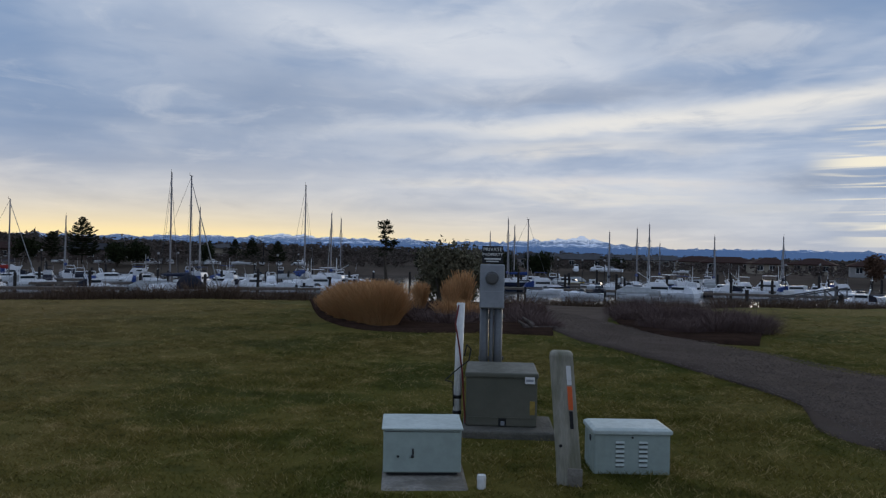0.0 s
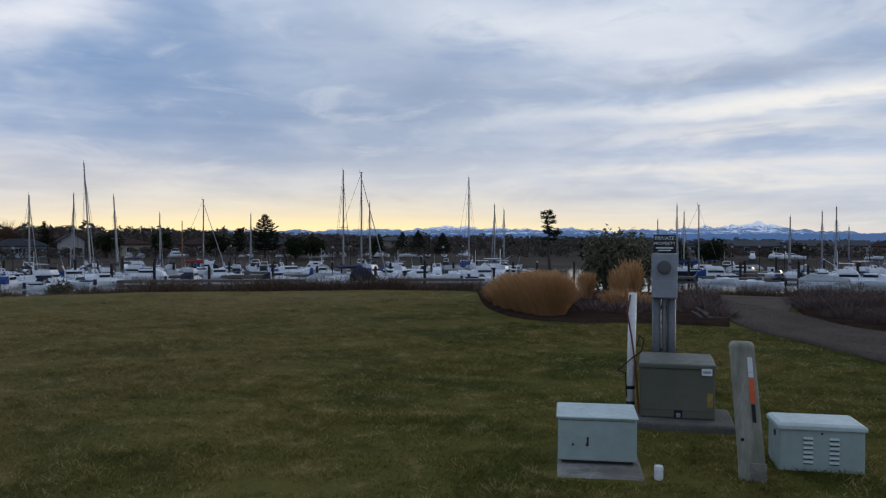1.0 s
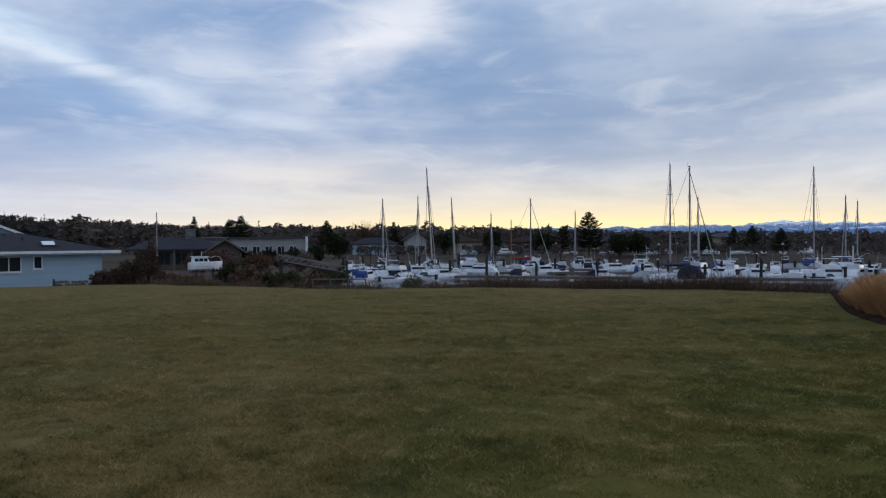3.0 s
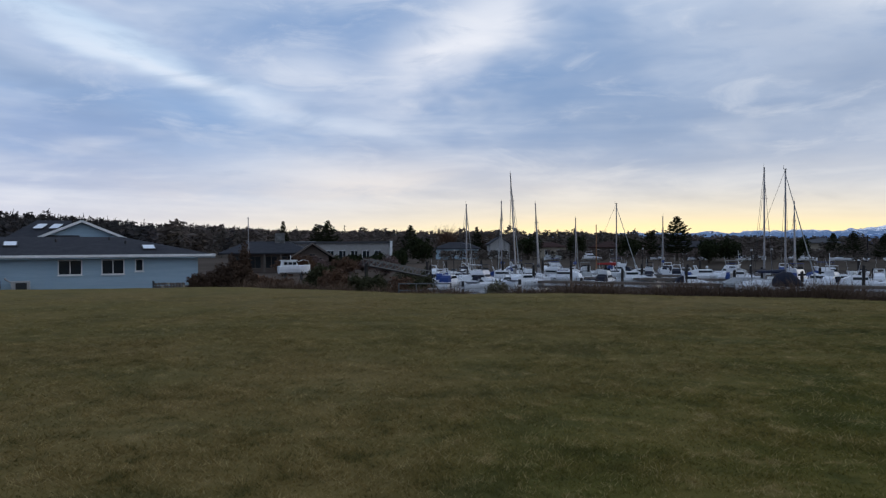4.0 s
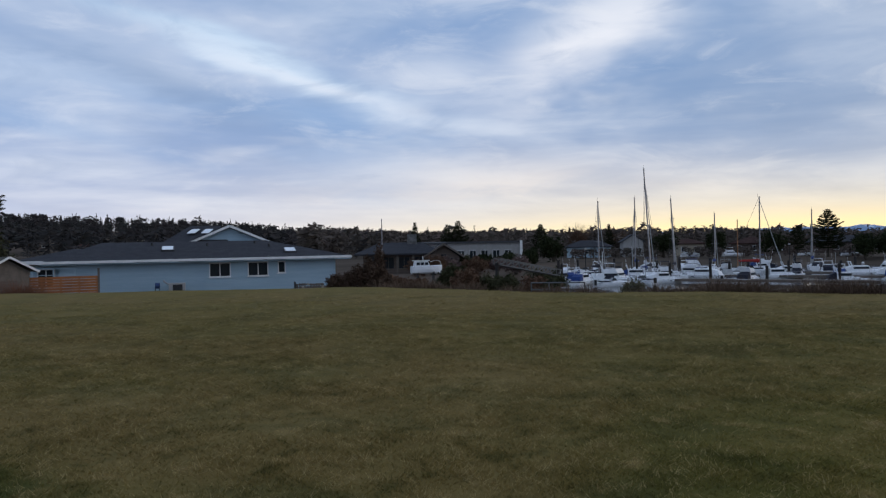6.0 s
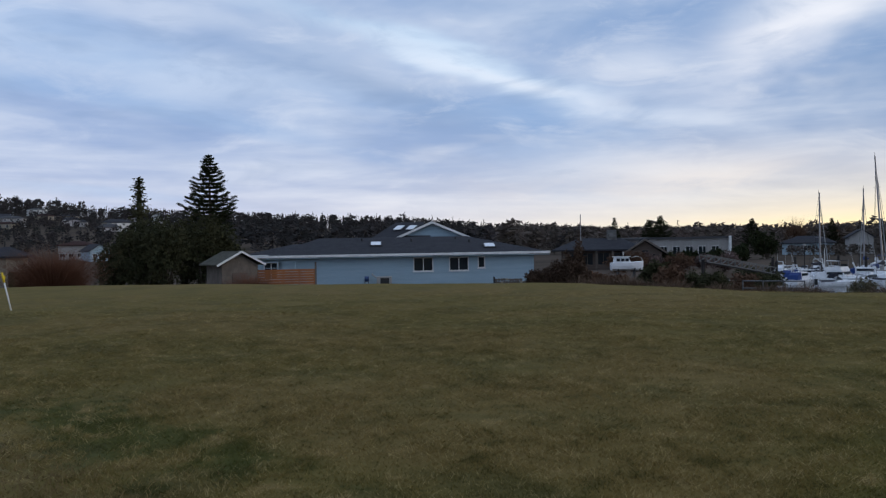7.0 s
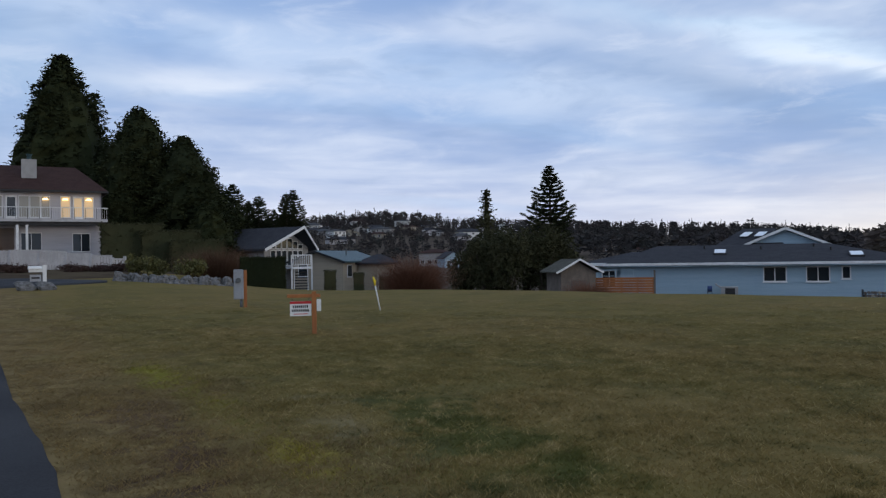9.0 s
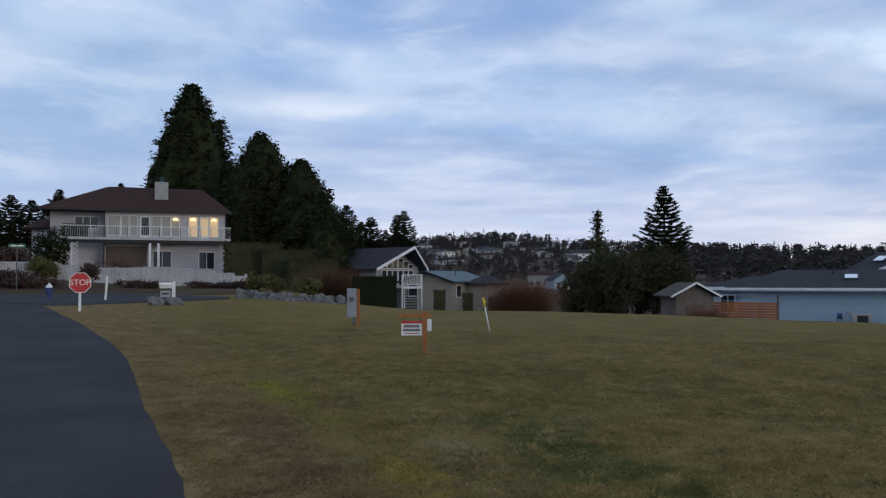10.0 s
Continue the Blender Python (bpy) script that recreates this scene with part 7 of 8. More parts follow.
def sailboat(b, d, top, length, turn, hull=GEL, cover=CANVAS, lean=0.0, label="white sailing boat with bare aluminium mast", jib=True, second=False):
    """top: elevation of the masthead in degrees as seen from the lawn."""
    t = thing("sailing_boat", label, "sailing boat", boat_pose(b, d, turn) @ Matrix.Translation((-length * 0.064, 0, 0)), "boats in the marina")
    length *= 0.8
    beam, free = length * 0.28, 0.55 + length * 0.025
    part("hull", hull_mesh(length, beam, free, 0.7), hull, t, smooth=False)
    part("boot_stripe", Geo().box(-length * 0.48, -beam * 0.45, free * 0.80, length * 0.25, beam * 0.45, free * 0.86), cover, t)
    c = part("cabin", Geo().loft([[(-length * 0.16, -beam * 0.3, free), (length * 0.24, -beam * 0.2, free), (length * 0.24, beam * 0.2, free), (-length * 0.16, beam * 0.3, free)],
                                  [(-length * 0.15, -beam * 0.25, free + 0.38), (length * 0.16, -beam * 0.15, free + 0.3), (length * 0.16, beam * 0.15, free + 0.3), (-length * 0.15, beam * 0.25, free + 0.38)]]), GEL, t, bevel=0.03)
    for s in (-1, 1):
        part("cabin_window", Geo().beam((-length * 0.12, s * beam * 0.287, free + 0.26), (length * 0.12, s * beam * 0.225, free + 0.24), 0.05, 0.18), PANE, c)
    for s in (-1, 1):
        part("cockpit_coaming", boxed(-length * 0.42, s * beam * 0.32 - beam * 0.04, free, -length * 0.17, s * beam * 0.32 + beam * 0.04, free + 0.3), GEL, t)
    mx = length * 0.08
    mh = math.tan(radians(top)) * d + EYE - SEA
    m = part("mast", Geo().rod((mx, 0, free), (mx, lean * mh, mh), 0.11, 0.075, 8), ALU, t)
    for f in (0.5, 0.75):
        part("spreader", Geo().beam((mx, -0.75 * (1.2 - f) + lean * mh * f, mh * f), (mx, 0.75 * (1.2 - f) + lean * mh * f, mh * f), 0.04, 0.04), ALU, m)
    part("mast_top", Geo().box(mx - 0.22, -0.03 + lean * mh, mh, mx + 0.16, 0.03 + lean * mh, mh + 0.06).rod((mx - 0.2, lean * mh, mh), (mx - 0.2, lean * mh, mh + 0.4), 0.015), DARK_METAL, m)
    bm_ = part("boom", Geo().rod((mx, 0, free + 1.15), (mx - length * 0.38, 0, free + 1.2), 0.06, 0.05, 8), ALU, t)
    part("sail_cover", Geo().loft([[(x, 0.16 * w * math.cos(a), free + 1.27 + 0.2 * w * math.sin(a)) for a in np.linspace(0, 2 * math.pi, 8, endpoint=False)] for x, w in ((mx - 0.1, 1.3), (mx - length * 0.15, 1.0), (mx - length * 0.36, 0.6))]), cover, bm_, "canvas sail cover")
    head = (mx, lean * mh * 0.96, mh * 0.96)
    part("forestay", Geo().rod((length * 0.48, 0, free * 1.2), head, 0.07 if jib else 0.014, 0.03 if jib else 0.014, 6), (TARP if jib else ALU), t, "furled jib on its stay" if jib else "")
    part("backstay", Geo().rod((-length * 0.48, 0, free), (mx, lean * mh, mh), 0.016, 0.016, 4), DARK_METAL, t)
    for s in (-1, 1):
        part("shroud", Geo().rod((mx - 0.1, s * beam * 0.45, free), (mx, lean * mh * 0.9, mh * 0.9), 0.014, 0.014, 4), DARK_METAL, t)
    if second:
        part("mizzen_mast", Geo().rod((-length * 0.3, 0, free), (-length * 0.3, 0, mh * 0.72), 0.08, 0.06, 8), material("varnished_spar", (0.30, 0.14, 0.06), 0.5, scale=2), t, "varnished wooden mizzen mast")
    rail = Geo()
    for k in range(6):
        x = -length * 0.45 + length * 0.16 * k
        half = beam * (0.44 if k < 4 else 0.30 if k == 4 else 0.16)
        for s in (-1, 1):
            rail.rod((x, s * half, free), (x, s * half, free + 0.6), 0.018, 0.018, 4)
    part("guard_rail", rail, ALU, t)
    return t


def motorboat(b, d, length, turn, style="cruiser", hull=GEL, top=GEL, label="white motor cruiser with tinted cabin windows"):
    t = thing("motor_boat", label, "motor boat", boat_pose(b, d, turn) @ Matrix.Scale(0.66, 4), "boats in the marina")
    beam, free = length * 0.32, 0.5 + length * 0.03
    part("hull", hull_mesh(length, beam, free, 0.78), hull, t)
    part("rubbing_strake", Geo().box(-length * 0.49, -beam * 0.455, free * 0.80, length * 0.12, beam * 0.455, free * 0.86), DARKCANVAS, t)

    def block(x0, x1, w0, w1, z0, z1, rake0, rake1, name, mat, parent=t, lab=""):
        return part(name, Geo().loft([[(x0, -w0, z0), (x1, -w1, z0), (x1, w1, z0), (x0, w0, z0)], [(x0 + rake0, -w0 * 0.86, z1), (x1 - rake1, -w1 * 0.8, z1), (x1 - rake1, w1 * 0.8, z1), (x0 + rake0, w0 * 0.86, z1)]]), mat, parent, lab, bevel=0.04)
    if style == "tarp":
        g = Geo().loft([[(x, -beam * 0.48 * w, free * 0.6), (x, -beam * 0.44 * w, free + 0.3), (x, -0.2, free + hh), (x, 0.2, free + hh), (x, beam * 0.44 * w, free + 0.3), (x, beam * 0.48 * w, free * 0.6)]
                        for x, w, hh in ((-length * 0.5, 0.95, 0.5), (-length * 0.3, 1, 1.25), (0, 1, 1.15), (length * 0.25, 0.85, 1.0), (length * 0.5, 0.3, 0.5))])
        part("tarpaulin", g, TARP, t, "draped pale tarpaulin")
        return t
    if style == "open":
        block(-length * 0.05, length * 0.34, beam * 0.34, beam * 0.2, free, free + 0.3, 0.1, 0.8, "foredeck", GEL)
        w = block(-length * 0.08, length * 0.10, beam * 0.33, beam * 0.28, free + 0.28, free + 0.75, 0.3, 0.5, "windscreen", PANE, lab="tinted windscreen")
        part("cockpit", Geo().box(-length * 0.42, -beam * 0.3, free, -length * 0.1, beam * 0.3, free + 0.22), DARKCANVAS, t)
        part("outboard", Geo().box(-length * 0.56, -0.22, 0.2, -length * 0.5, 0.22, free + 0.45), DARK_METAL, t, bevel=0.05)
        return t
    fore = block(-length * 0.02, length * 0.36, beam * 0.34, beam * 0.16, free, free + 0.42, 0.0, length * 0.09, "foredeck", GEL)
    house = block(-length * 0.30, length * 0.14, beam * 0.37, beam * 0.31, free + 0.02, free + 1.25, 0.25, length * 0.085, "cabin", GEL)
    for s in (-1, 1):
        part("cabin_window", Geo().beam((-length * 0.25, s * beam * 0.352, free + 0.82), (length * 0.06, s * beam * 0.305, free + 0.82), 0.06, 0.42), PANE, house, "tinted side window")
    part("windscreen", Geo().slab([(length * 0.115, -beam * 0.25, free + 0.62), (length * 0.115, beam * 0.25, free + 0.62), (length * 0.068, beam * 0.23, free + 1.14), (length * 0.068, -beam * 0.23, free + 1.14)], 0.05), PANE, house, "tinted windscreen")
    part("hull_window", [g := Geo(), [g.box(length * (0.06 + 0.09 * k), -beam * 0.52, free * 0.55, length * (0.11 + 0.09 * k), beam * 0.52, free * 0.70) for k in range(1)]][0], PANE, t)
    part("cockpit_cover", Geo().loft([[(-length * 0.48, -beam * 0.38, free), (-length * 0.28, -beam * 0.38, free), (-length * 0.28, beam * 0.38, free), (-length * 0.48, beam * 0.38, free)],
                                      [(-length * 0.44, -beam * 0.33, free + 0.75), (-length * 0.28, -beam * 0.33, free + 1.2), (-length * 0.28, beam * 0.33, free + 1.2), (-length * 0.44, beam * 0.33, free + 0.75)]]), top, t, "canvas cockpit cover")
    if style in ("fly", "trawler"):
        f = block(-length * 0.28, length * 0.05, beam * 0.36, beam * 0.30, free + 1.25, free + 1.85, 0.05, 0.35, "flybridge", GEL)
        part("flybridge_screen", Geo().slab([(length * 0.035, -beam * 0.24, free + 1.8), (length * 0.035, beam * 0.24, free + 1.8), (-length * 0.02, beam * 0.22, free + 2.25), (-length * 0.02, -beam * 0.22, free + 2.25)], 0.04), PANE, f)
        part("bimini", Geo().slab([(-length * 0.26, -beam * 0.33, free + 2.95), (length * 0.0, -beam * 0.3, free + 2.9), (length * 0.0, beam * 0.3, free + 2.9), (-length * 0.26, beam * 0.33, free + 2.95)], 0.09), top, f, "canvas bimini top")
        for x in (-length * 0.25, -length * 0.01):
            for s in (-1, 1):
                part("bimini_pole", Geo().rod((x, s * beam * 0.3, free + 1.8), (x, s * beam * 0.3, free + 2.92), 0.025, 0.025, 5), ALU, f)
    arch = Geo()
    arch.beam((-length * 0.27, -beam * 0.34, free + 1.2), (-length * 0.31, -beam * 0.30, free + 2.0), 0.12, 0.18).beam((-length * 0.27, beam * 0.34, free + 1.2), (-length * 0.31, beam * 0.30, free + 2.0), 0.12, 0.18).box(-length * 0.33, -beam * 0.31, free + 1.95, -length * 0.29, beam * 0.31, free + 2.06)
    part("radar_arch", arch, GEL, t)
    part("antenna", Geo().rod((-length * 0.3, beam * 0.2, free + 2.0), (-length * 0.36, beam * 0.2, free + 4.2), 0.018, 0.012, 5), WHITE, t)
    if style == "trawler":
        part("signal_mast", Geo().rod((-length * 0.28, 0, free + 1.8), (-length * 0.28, 0, free + 5.0), 0.07, 0.04, 6), WHITE, t)
        part("derrick", Geo().rod((-length * 0.28, 0, free + 2.2), (-length * 0.5, 0, free + 3.6), 0.05, 0.03, 6), WHITE, t)
    rail = Geo()
    prev = None
    for k in range(5):
        x = length * (0.05 + 0.1 * k)
        half = beam * (0.44, 0.40, 0.31, 0.20, 0.07)[k]
        for s in (-1, 1):
            rail.rod((x, s * half, free + 0.05), (x, s * half, free + 0.62), 0.016, 0.016, 4)
            if prev:
                rail.rod((prev[0], s * prev[1], free + 0.62), (x, s * half, free + 0.62), 0.016, 0.016, 4)
        prev = (x, half)
    part("bow_rail", rail, ALU, t)
    part("fender", Geo().rod((0, -beam * 0.5, 0.25), (0, -beam * 0.5, 0.75), 0.11, 0.11, 8), WHITE, t)
    return t


for row in ((40.2, 98, 2.92, 8.5, 70, GEL, DARKCANVAS, 0.0), (37.6, 120, 3.11, 9, 100, GEL, CANVAS, 0.0), (34.9, 104, 2.97, 8.5, 85, GEL, DARKCANVAS, 0.04),
            (32.2, 120, 1.81, 7.5, 80, GEL, CANVAS, 0.0), (26.05, 130, 1.9, 7.5, 95, GEL, CANVAS, 0.0), (17.5, 116, 2.78, 9, 85, GEL, DARKCANVAS, 0.0), (8.25, 112, 2.63, 9, 100, GEL, CANVAS, 0.0),
            (7.55, 119, 2.25, 8.5, 78, GEL, DARKCANVAS, 0.0), (-3.5, 128, 1.46, 7.5, 95, GEL, CANVAS, 0.0), (-4.82, 118, 2.49, 9, 85, NAVY, CANVAS, 0.0), (-5.3, 123, 1.99, 8, 100, GEL, DARKCANVAS, 0.0),
            (-12.2, 108, 1.59, 7.5, 95, GEL, DARKCANVAS, 0.0), (-14.15, 119, 1.9, 8, 85, GEL, CANVAS, 0.0), (-15.0, 112, 2.2, 8.5, 95, GEL, DARKCANVAS, 0.0), (-15.74, 132, 0.85, 7, 90, GEL, CANVAS, 0.0),
            (-19.44, 118, 1.36, 7.5, 84, GEL, CANVAS, 0.0), (-23.87, 116, 1.41, 8, 98, GEL, DARKCANVAS, 0.0)):
    b, d, top, ln, turn, hull, cover, lean = row
    sailboat(b, d, top, ln, turn, hull, cover, lean, "sailing boat with furled sails moored in the marina", jib=(int(d) % 2 == 0))
sailboat(36.55, 99, 5.17, 10.5, 82, GEL, DARKCANVAS, 0.05, "large sailing boat with a tall leaning mast")
sailboat(29.3, 113, 2.86, 9.5, 12, GEL, REDCANVAS, 0.0, "ketch with furled sails and red canvas", True, True)
sailboat(19.42, 88, 5.13, 10.5, 75, GEL, DARKCANVAS, 0.0, "large sailing boat with a tall pale mast", False)
sailboat(18.1, 86, 4.97, 10.5, 30, GEL, NAVY, 0.0, "large sailing boat with dark canvas and a tall mast", True)
sailboat(10.15, 101, 4.62, 11, 66, GEL, CANVAS, 0.0, "large white sailing boat with a tall mast", False)
sailboat(-6.3, 112, 2.47, 9.5, 15, NAVY, CANVAS, 0.0, "navy-hulled sailing boat with a white deck", False)

for row in ((41.3, 92, 7.5, 65, "cruiser", GEL, CANVAS), (39.2, 88, 6, 20, "open", GEL, GEL), (38.8, 96, 8.5, 55, "fly", GEL, DARKCANVAS), (37.2, 93, 6.5, 130, "open", GEL, GEL), (35.6, 94, 6.5, 30, "cruiser", GEL, GEL),
            (33.3, 104, 9, 160, "cruiser", GEL, GEL), (31.6, 108, 8, 100, "fly", GEL, TARP), (30.6, 97, 6.5, 25, "open", GEL, GEL), (28.0, 104, 7.5, 10, "cruiser", GEL, TARP), (27.0, 116, 8, 80, "tarp", GEL, TARP),
            (25.2, 118, 8, 95, "cruiser", GEL, DARKCANVAS), (24.2, 112, 7.5, 75, "tarp", GEL, TARP), (23.0, 112, 9, 15, "cruiser", GEL, GEL), (21.8, 120, 9, 165, "trawler", GEL, TARP), (20.9, 108, 8.5, 10, "cruiser", GEL, GEL),
            (20.2, 88, 9, 10, "tarp", DARKCANVAS, DARKCANVAS), (17.2, 104, 9, 60, "fly", GEL, CANVAS), (16.2, 98, 9, 150, "cruiser", GEL, DARKCANVAS), (15.2, 112, 10, 20, "fly", GEL, CANVAS), (14.4, 98, 8, 150, "cruiser", GEL, DARKCANVAS),
            (13.4, 96, 7.5, 15, "cruiser", GEL, GEL), (12.6, 106, 8, 95, "cruiser", GEL, GEL), (11.6, 98, 7.5, 160, "open", GEL, GEL), (9.0, 106, 12, 165, "trawler", NAVY, GEL), (7.2, 100, 8, 150, "cruiser", GEL, NAVY), (9.2, 92, 7, 10, "open", GEL, GEL),
            (-7.0, 122, 9, 10, "cruiser", GEL, GEL), (-8.4, 118, 7.5, 100, "tarp", GEL, TARP), (-9.3, 122, 7.5, 5, "cruiser", material("yellow_hull", (0.42, 0.30, 0.03), 0.4, scale=1), GEL), (-10.3, 91, 7.5, 176, "open", GEL, GEL), (-7.6, 96, 7, 10, "open", GEL, GEL),
            (-11.5, 112, 8, 170, "open", GEL, GEL), (-14.3, 93, 7.6, 5, "tarp", GEL, TARP), (-16.0, 108, 10, 165, "fly", GEL, GEL), (-16.9, 98, 8.5, 150, "cruiser", GEL, GEL), (-18.1, 112, 9, 20, "cruiser", GEL, DARKCANVAS), (-19.0, 116, 10, 100, "fly", GEL, TARP),
            (-19.9, 108, 9, 165, "cruiser", GEL, DARKCANVAS), (-21.2, 108, 9, 15, "cruiser", GEL, GEL), (-22.6, 116, 11, 170, "trawler", GEL, GEL), (-24.9, 112, 8.5, 15, "cruiser", GEL, CANVAS), (-27.0, 110, 8, 40, "cruiser", GEL, GEL), (-28.8, 104, 7.5, 20, "open", GEL, GEL),
            (-13.0, 128, 8, 100, "tarp", CANVAS, TARP), (6.6, 112, 8, 12, "cruiser", GEL, TARP), (42.3, 98, 7, 100, "cruiser", GEL, CANVAS)):
    b, d, ln, turn, style, hull, top = row
    words = {"cruiser": "motor cruiser with tinted cabin windows", "open": "low open speedboat with tinted windscreen", "fly": "flybridge motor yacht with canvas top", "trawler": "trawler yacht with flybridge and signal mast", "tarp": "motor boat covered by a draped tarpaulin"}[style]
    colour = "navy-hulled " if hull == NAVY else "dark " if hull == DARKCANVAS else "blue " if hull == CANVAS else "white " if hull == GEL else "yellow-hulled "
    motorboat(b, d, ln, turn, style, hull, top, colour + words)

more = random.Random(77)
for k in range(64):
    b = more.uniform(6.5, 42.5) if k < 40 else more.uniform(-29, -7)
    style, hull, top = more.choice([("cruiser", GEL, DARKCANVAS), ("open", GEL, GEL), ("open", DARKCANVAS, GEL), ("cruiser", GEL, CANVAS), ("tarp", NAVY, TARP), ("fly", GEL, DARKCANVAS), ("cruiser", NAVY, GEL), ("trawler", GEL, GEL), ("fly", NAVY, CANVAS)])
    motorboat(b, more.uniform(92, 138), more.uniform(6, 9.5), more.choice([10, 95, 165, 80]) + more.uniform(-12, 12), style, hull, top, ("white" if hull == GEL else "dark-hulled") + " small motor boat berthed among others")


def ashore(b, d, length, turn, style, hull, top, label):
    """A boat laid up on the far bank, on two timber bearers."""
    t = motorboat(b, d, length, turn, style, hull, top, label)
    z = gz(bd(b, d))
    t.location.z = z + 0.4
    t.scale = (0.46, 0.46, 0.46)
    for x in (-length * 0.25, length * 0.2):
        part("bearer", boxed(x - 0.15, -length * 0.12, -1.2, x + 0.15, length * 0.12, -0.2), DECK_WOOD, t)


yard = random.Random(15)
for b, d in ((26.4, 168), (23.6, 166), (20.6, 164), (19.8, 167), (17.4, 166), (16.6, 164), (14.6, 165), (13.2, 168), (12.0, 165), (10.6, 168), (-9.8, 160), (-11.6, 162), (-12.4, 159), (-17.2, 164), (31.0, 166), (33.8, 165)):
    style, top = yard.choice([("cruiser", CANVAS), ("open", GEL), ("tarp", TARP), ("cruiser", GEL), ("fly", GEL)])
    ashore(b, d, yard.uniform(6.5, 10), yard.choice([8, 20, 165, 95]), style, GEL, top, "white boat laid up ashore on the far bank")


def boat_tent():
    """A dark canvas winter cover, stretched over hoops on a hull."""
    t = thing("canvas_boat_cover", "dark blue canvas winter cover over a moored boat", "boat cover", boat_pose(18.0, 84, 12) @ Matrix.Translation((0, 0, 0.6)) @ Matrix.Diagonal((0.6, 0.8, 0.72, 1)))
    rows = [(-2.3, 0.75, 0.9), (-1.6, 1.0, 1.75), (-0.5, 1.1, 2.15), (0.6, 1.05, 2.0), (1.5, 0.85, 1.4), (2.3, 0.5, 0.7)]
    part("canvas", Geo().loft([[(x + 0.1 * math.sin(3 * a), w * math.cos(a), h * math.sin(a) ** 0.8) for a in np.linspace(0.0, math.pi, 11)] for x, w, h in rows]), DARKCANVAS, t, smooth=True)
    for x, w, h in rows[1:5]:
        part("hoop", Geo().tube([(x + 0.1 * math.sin(3 * a), (w + 0.015) * math.cos(a), (h + 0.015) * math.sin(a) ** 0.8) for a in np.linspace(0.0, math.pi, 11)], 0.025, 5), DARKCANVAS, t)
    part("hull", Geo().loft([[(x, w * 1.05, 0.05), (x, w * 0.7, -0.75), (x, -w * 0.7, -0.75), (x, -w * 1.05, 0.05)] for x, w in ((-2.7, 0.8), (0, 1.15), (1.8, 0.85), (3.2, 0.08))]), GEL, t)


boat_tent()


def utility_pole(b, d, h, arms=1):
    t = thing("utility_pole", "dark timber utility pole with a crossarm", "utility pole", spot(b, d), "poles behind the harbour")
    part("pole", Geo().rod((0, 0, -0.5), (0, 0, h), 0.16, 0.11, 8), PILE, t)
    for k in range(arms):
        z = h - 0.5 - 1.0 * k
        arm = part("crossarm", boxed(-1.2, -0.06, z, 1.2, 0.06, z + 0.14), PILE, t)
        for x in (-1.1, -0.5, 0.5, 1.1):
            part("insulator", Geo().rod((x, 0, z + 0.14), (x, 0, z + 0.34), 0.06, 0.04, 6), GREY_METAL, arm)


for b, d, h in ((13.1, 175, 5.2), (-12.6, 185, 3.6)):
    utility_pole(b, d, h)


def dock_clutter():
    """Power pedestals, dock boxes and lamp posts along the docks."""
    r = random.Random(31)
    for k in range(46):
        b = r.uniform(5.5, 42) if k < 26 else r.uniform(-29, -6)
        d = r.choice((98, 110, 120)) if b > 0 else r.choice((103, 115, 124))
        x, y = bd(b, d + r.uniform(-0.8, 0.8))
        m = pose(x, y, SEA + 0.4, 0, 0, r.uniform(0, 180))
        if k % 3 == 0:
            t = thing("dock_box", "white fibreglass dock box on a floating dock", "dock box", m, "boxes on the docks")
            part("chest", boxed(-0.6, -0.32, 0, 0.6, 0.32, 0.5), WHITE, t, bevel=0.04)
            part("lid", boxed(-0.63, -0.35, 0.5, 0.63, 0.35, 0.6), WHITE, t, bevel=0.04)
        elif k % 3 == 1:
            t = thing("power_pedestal", "pale power pedestal on a floating dock", "power pedestal", m, "pedestals on the docks")
            part("post", boxed(-0.14, -0.12, 0, 0.14, 0.12, 0.95), PALE_WALL, t, bevel=0.02)
            part("hood", Geo().loft([[(-0.18, -0.16, 0.95), (0.18, -0.16, 0.95), (0.18, 0.16, 0.95), (-0.18, 0.16, 0.95)], [(-0.06, -0.06, 1.15), (0.06, -0.06, 1.15), (0.06, 0.06, 1.15), (-0.06, 0.06, 1.15)]]), WHITE, t)
        else:
            t = thing("dock_lamp", "slim dark lamp post on a floating dock", "lamp post", m, "lamps on the docks")
            part("post", Geo().rod((0, 0, 0), (0, 0, 3.6), 0.06, 0.045, 7), PILE, t)
            part("head", Geo().rod((0, 0, 3.6), (0, 0, 3.85), 0.16, 0.12, 8), PALE_WALL, t)


dock_clutter()


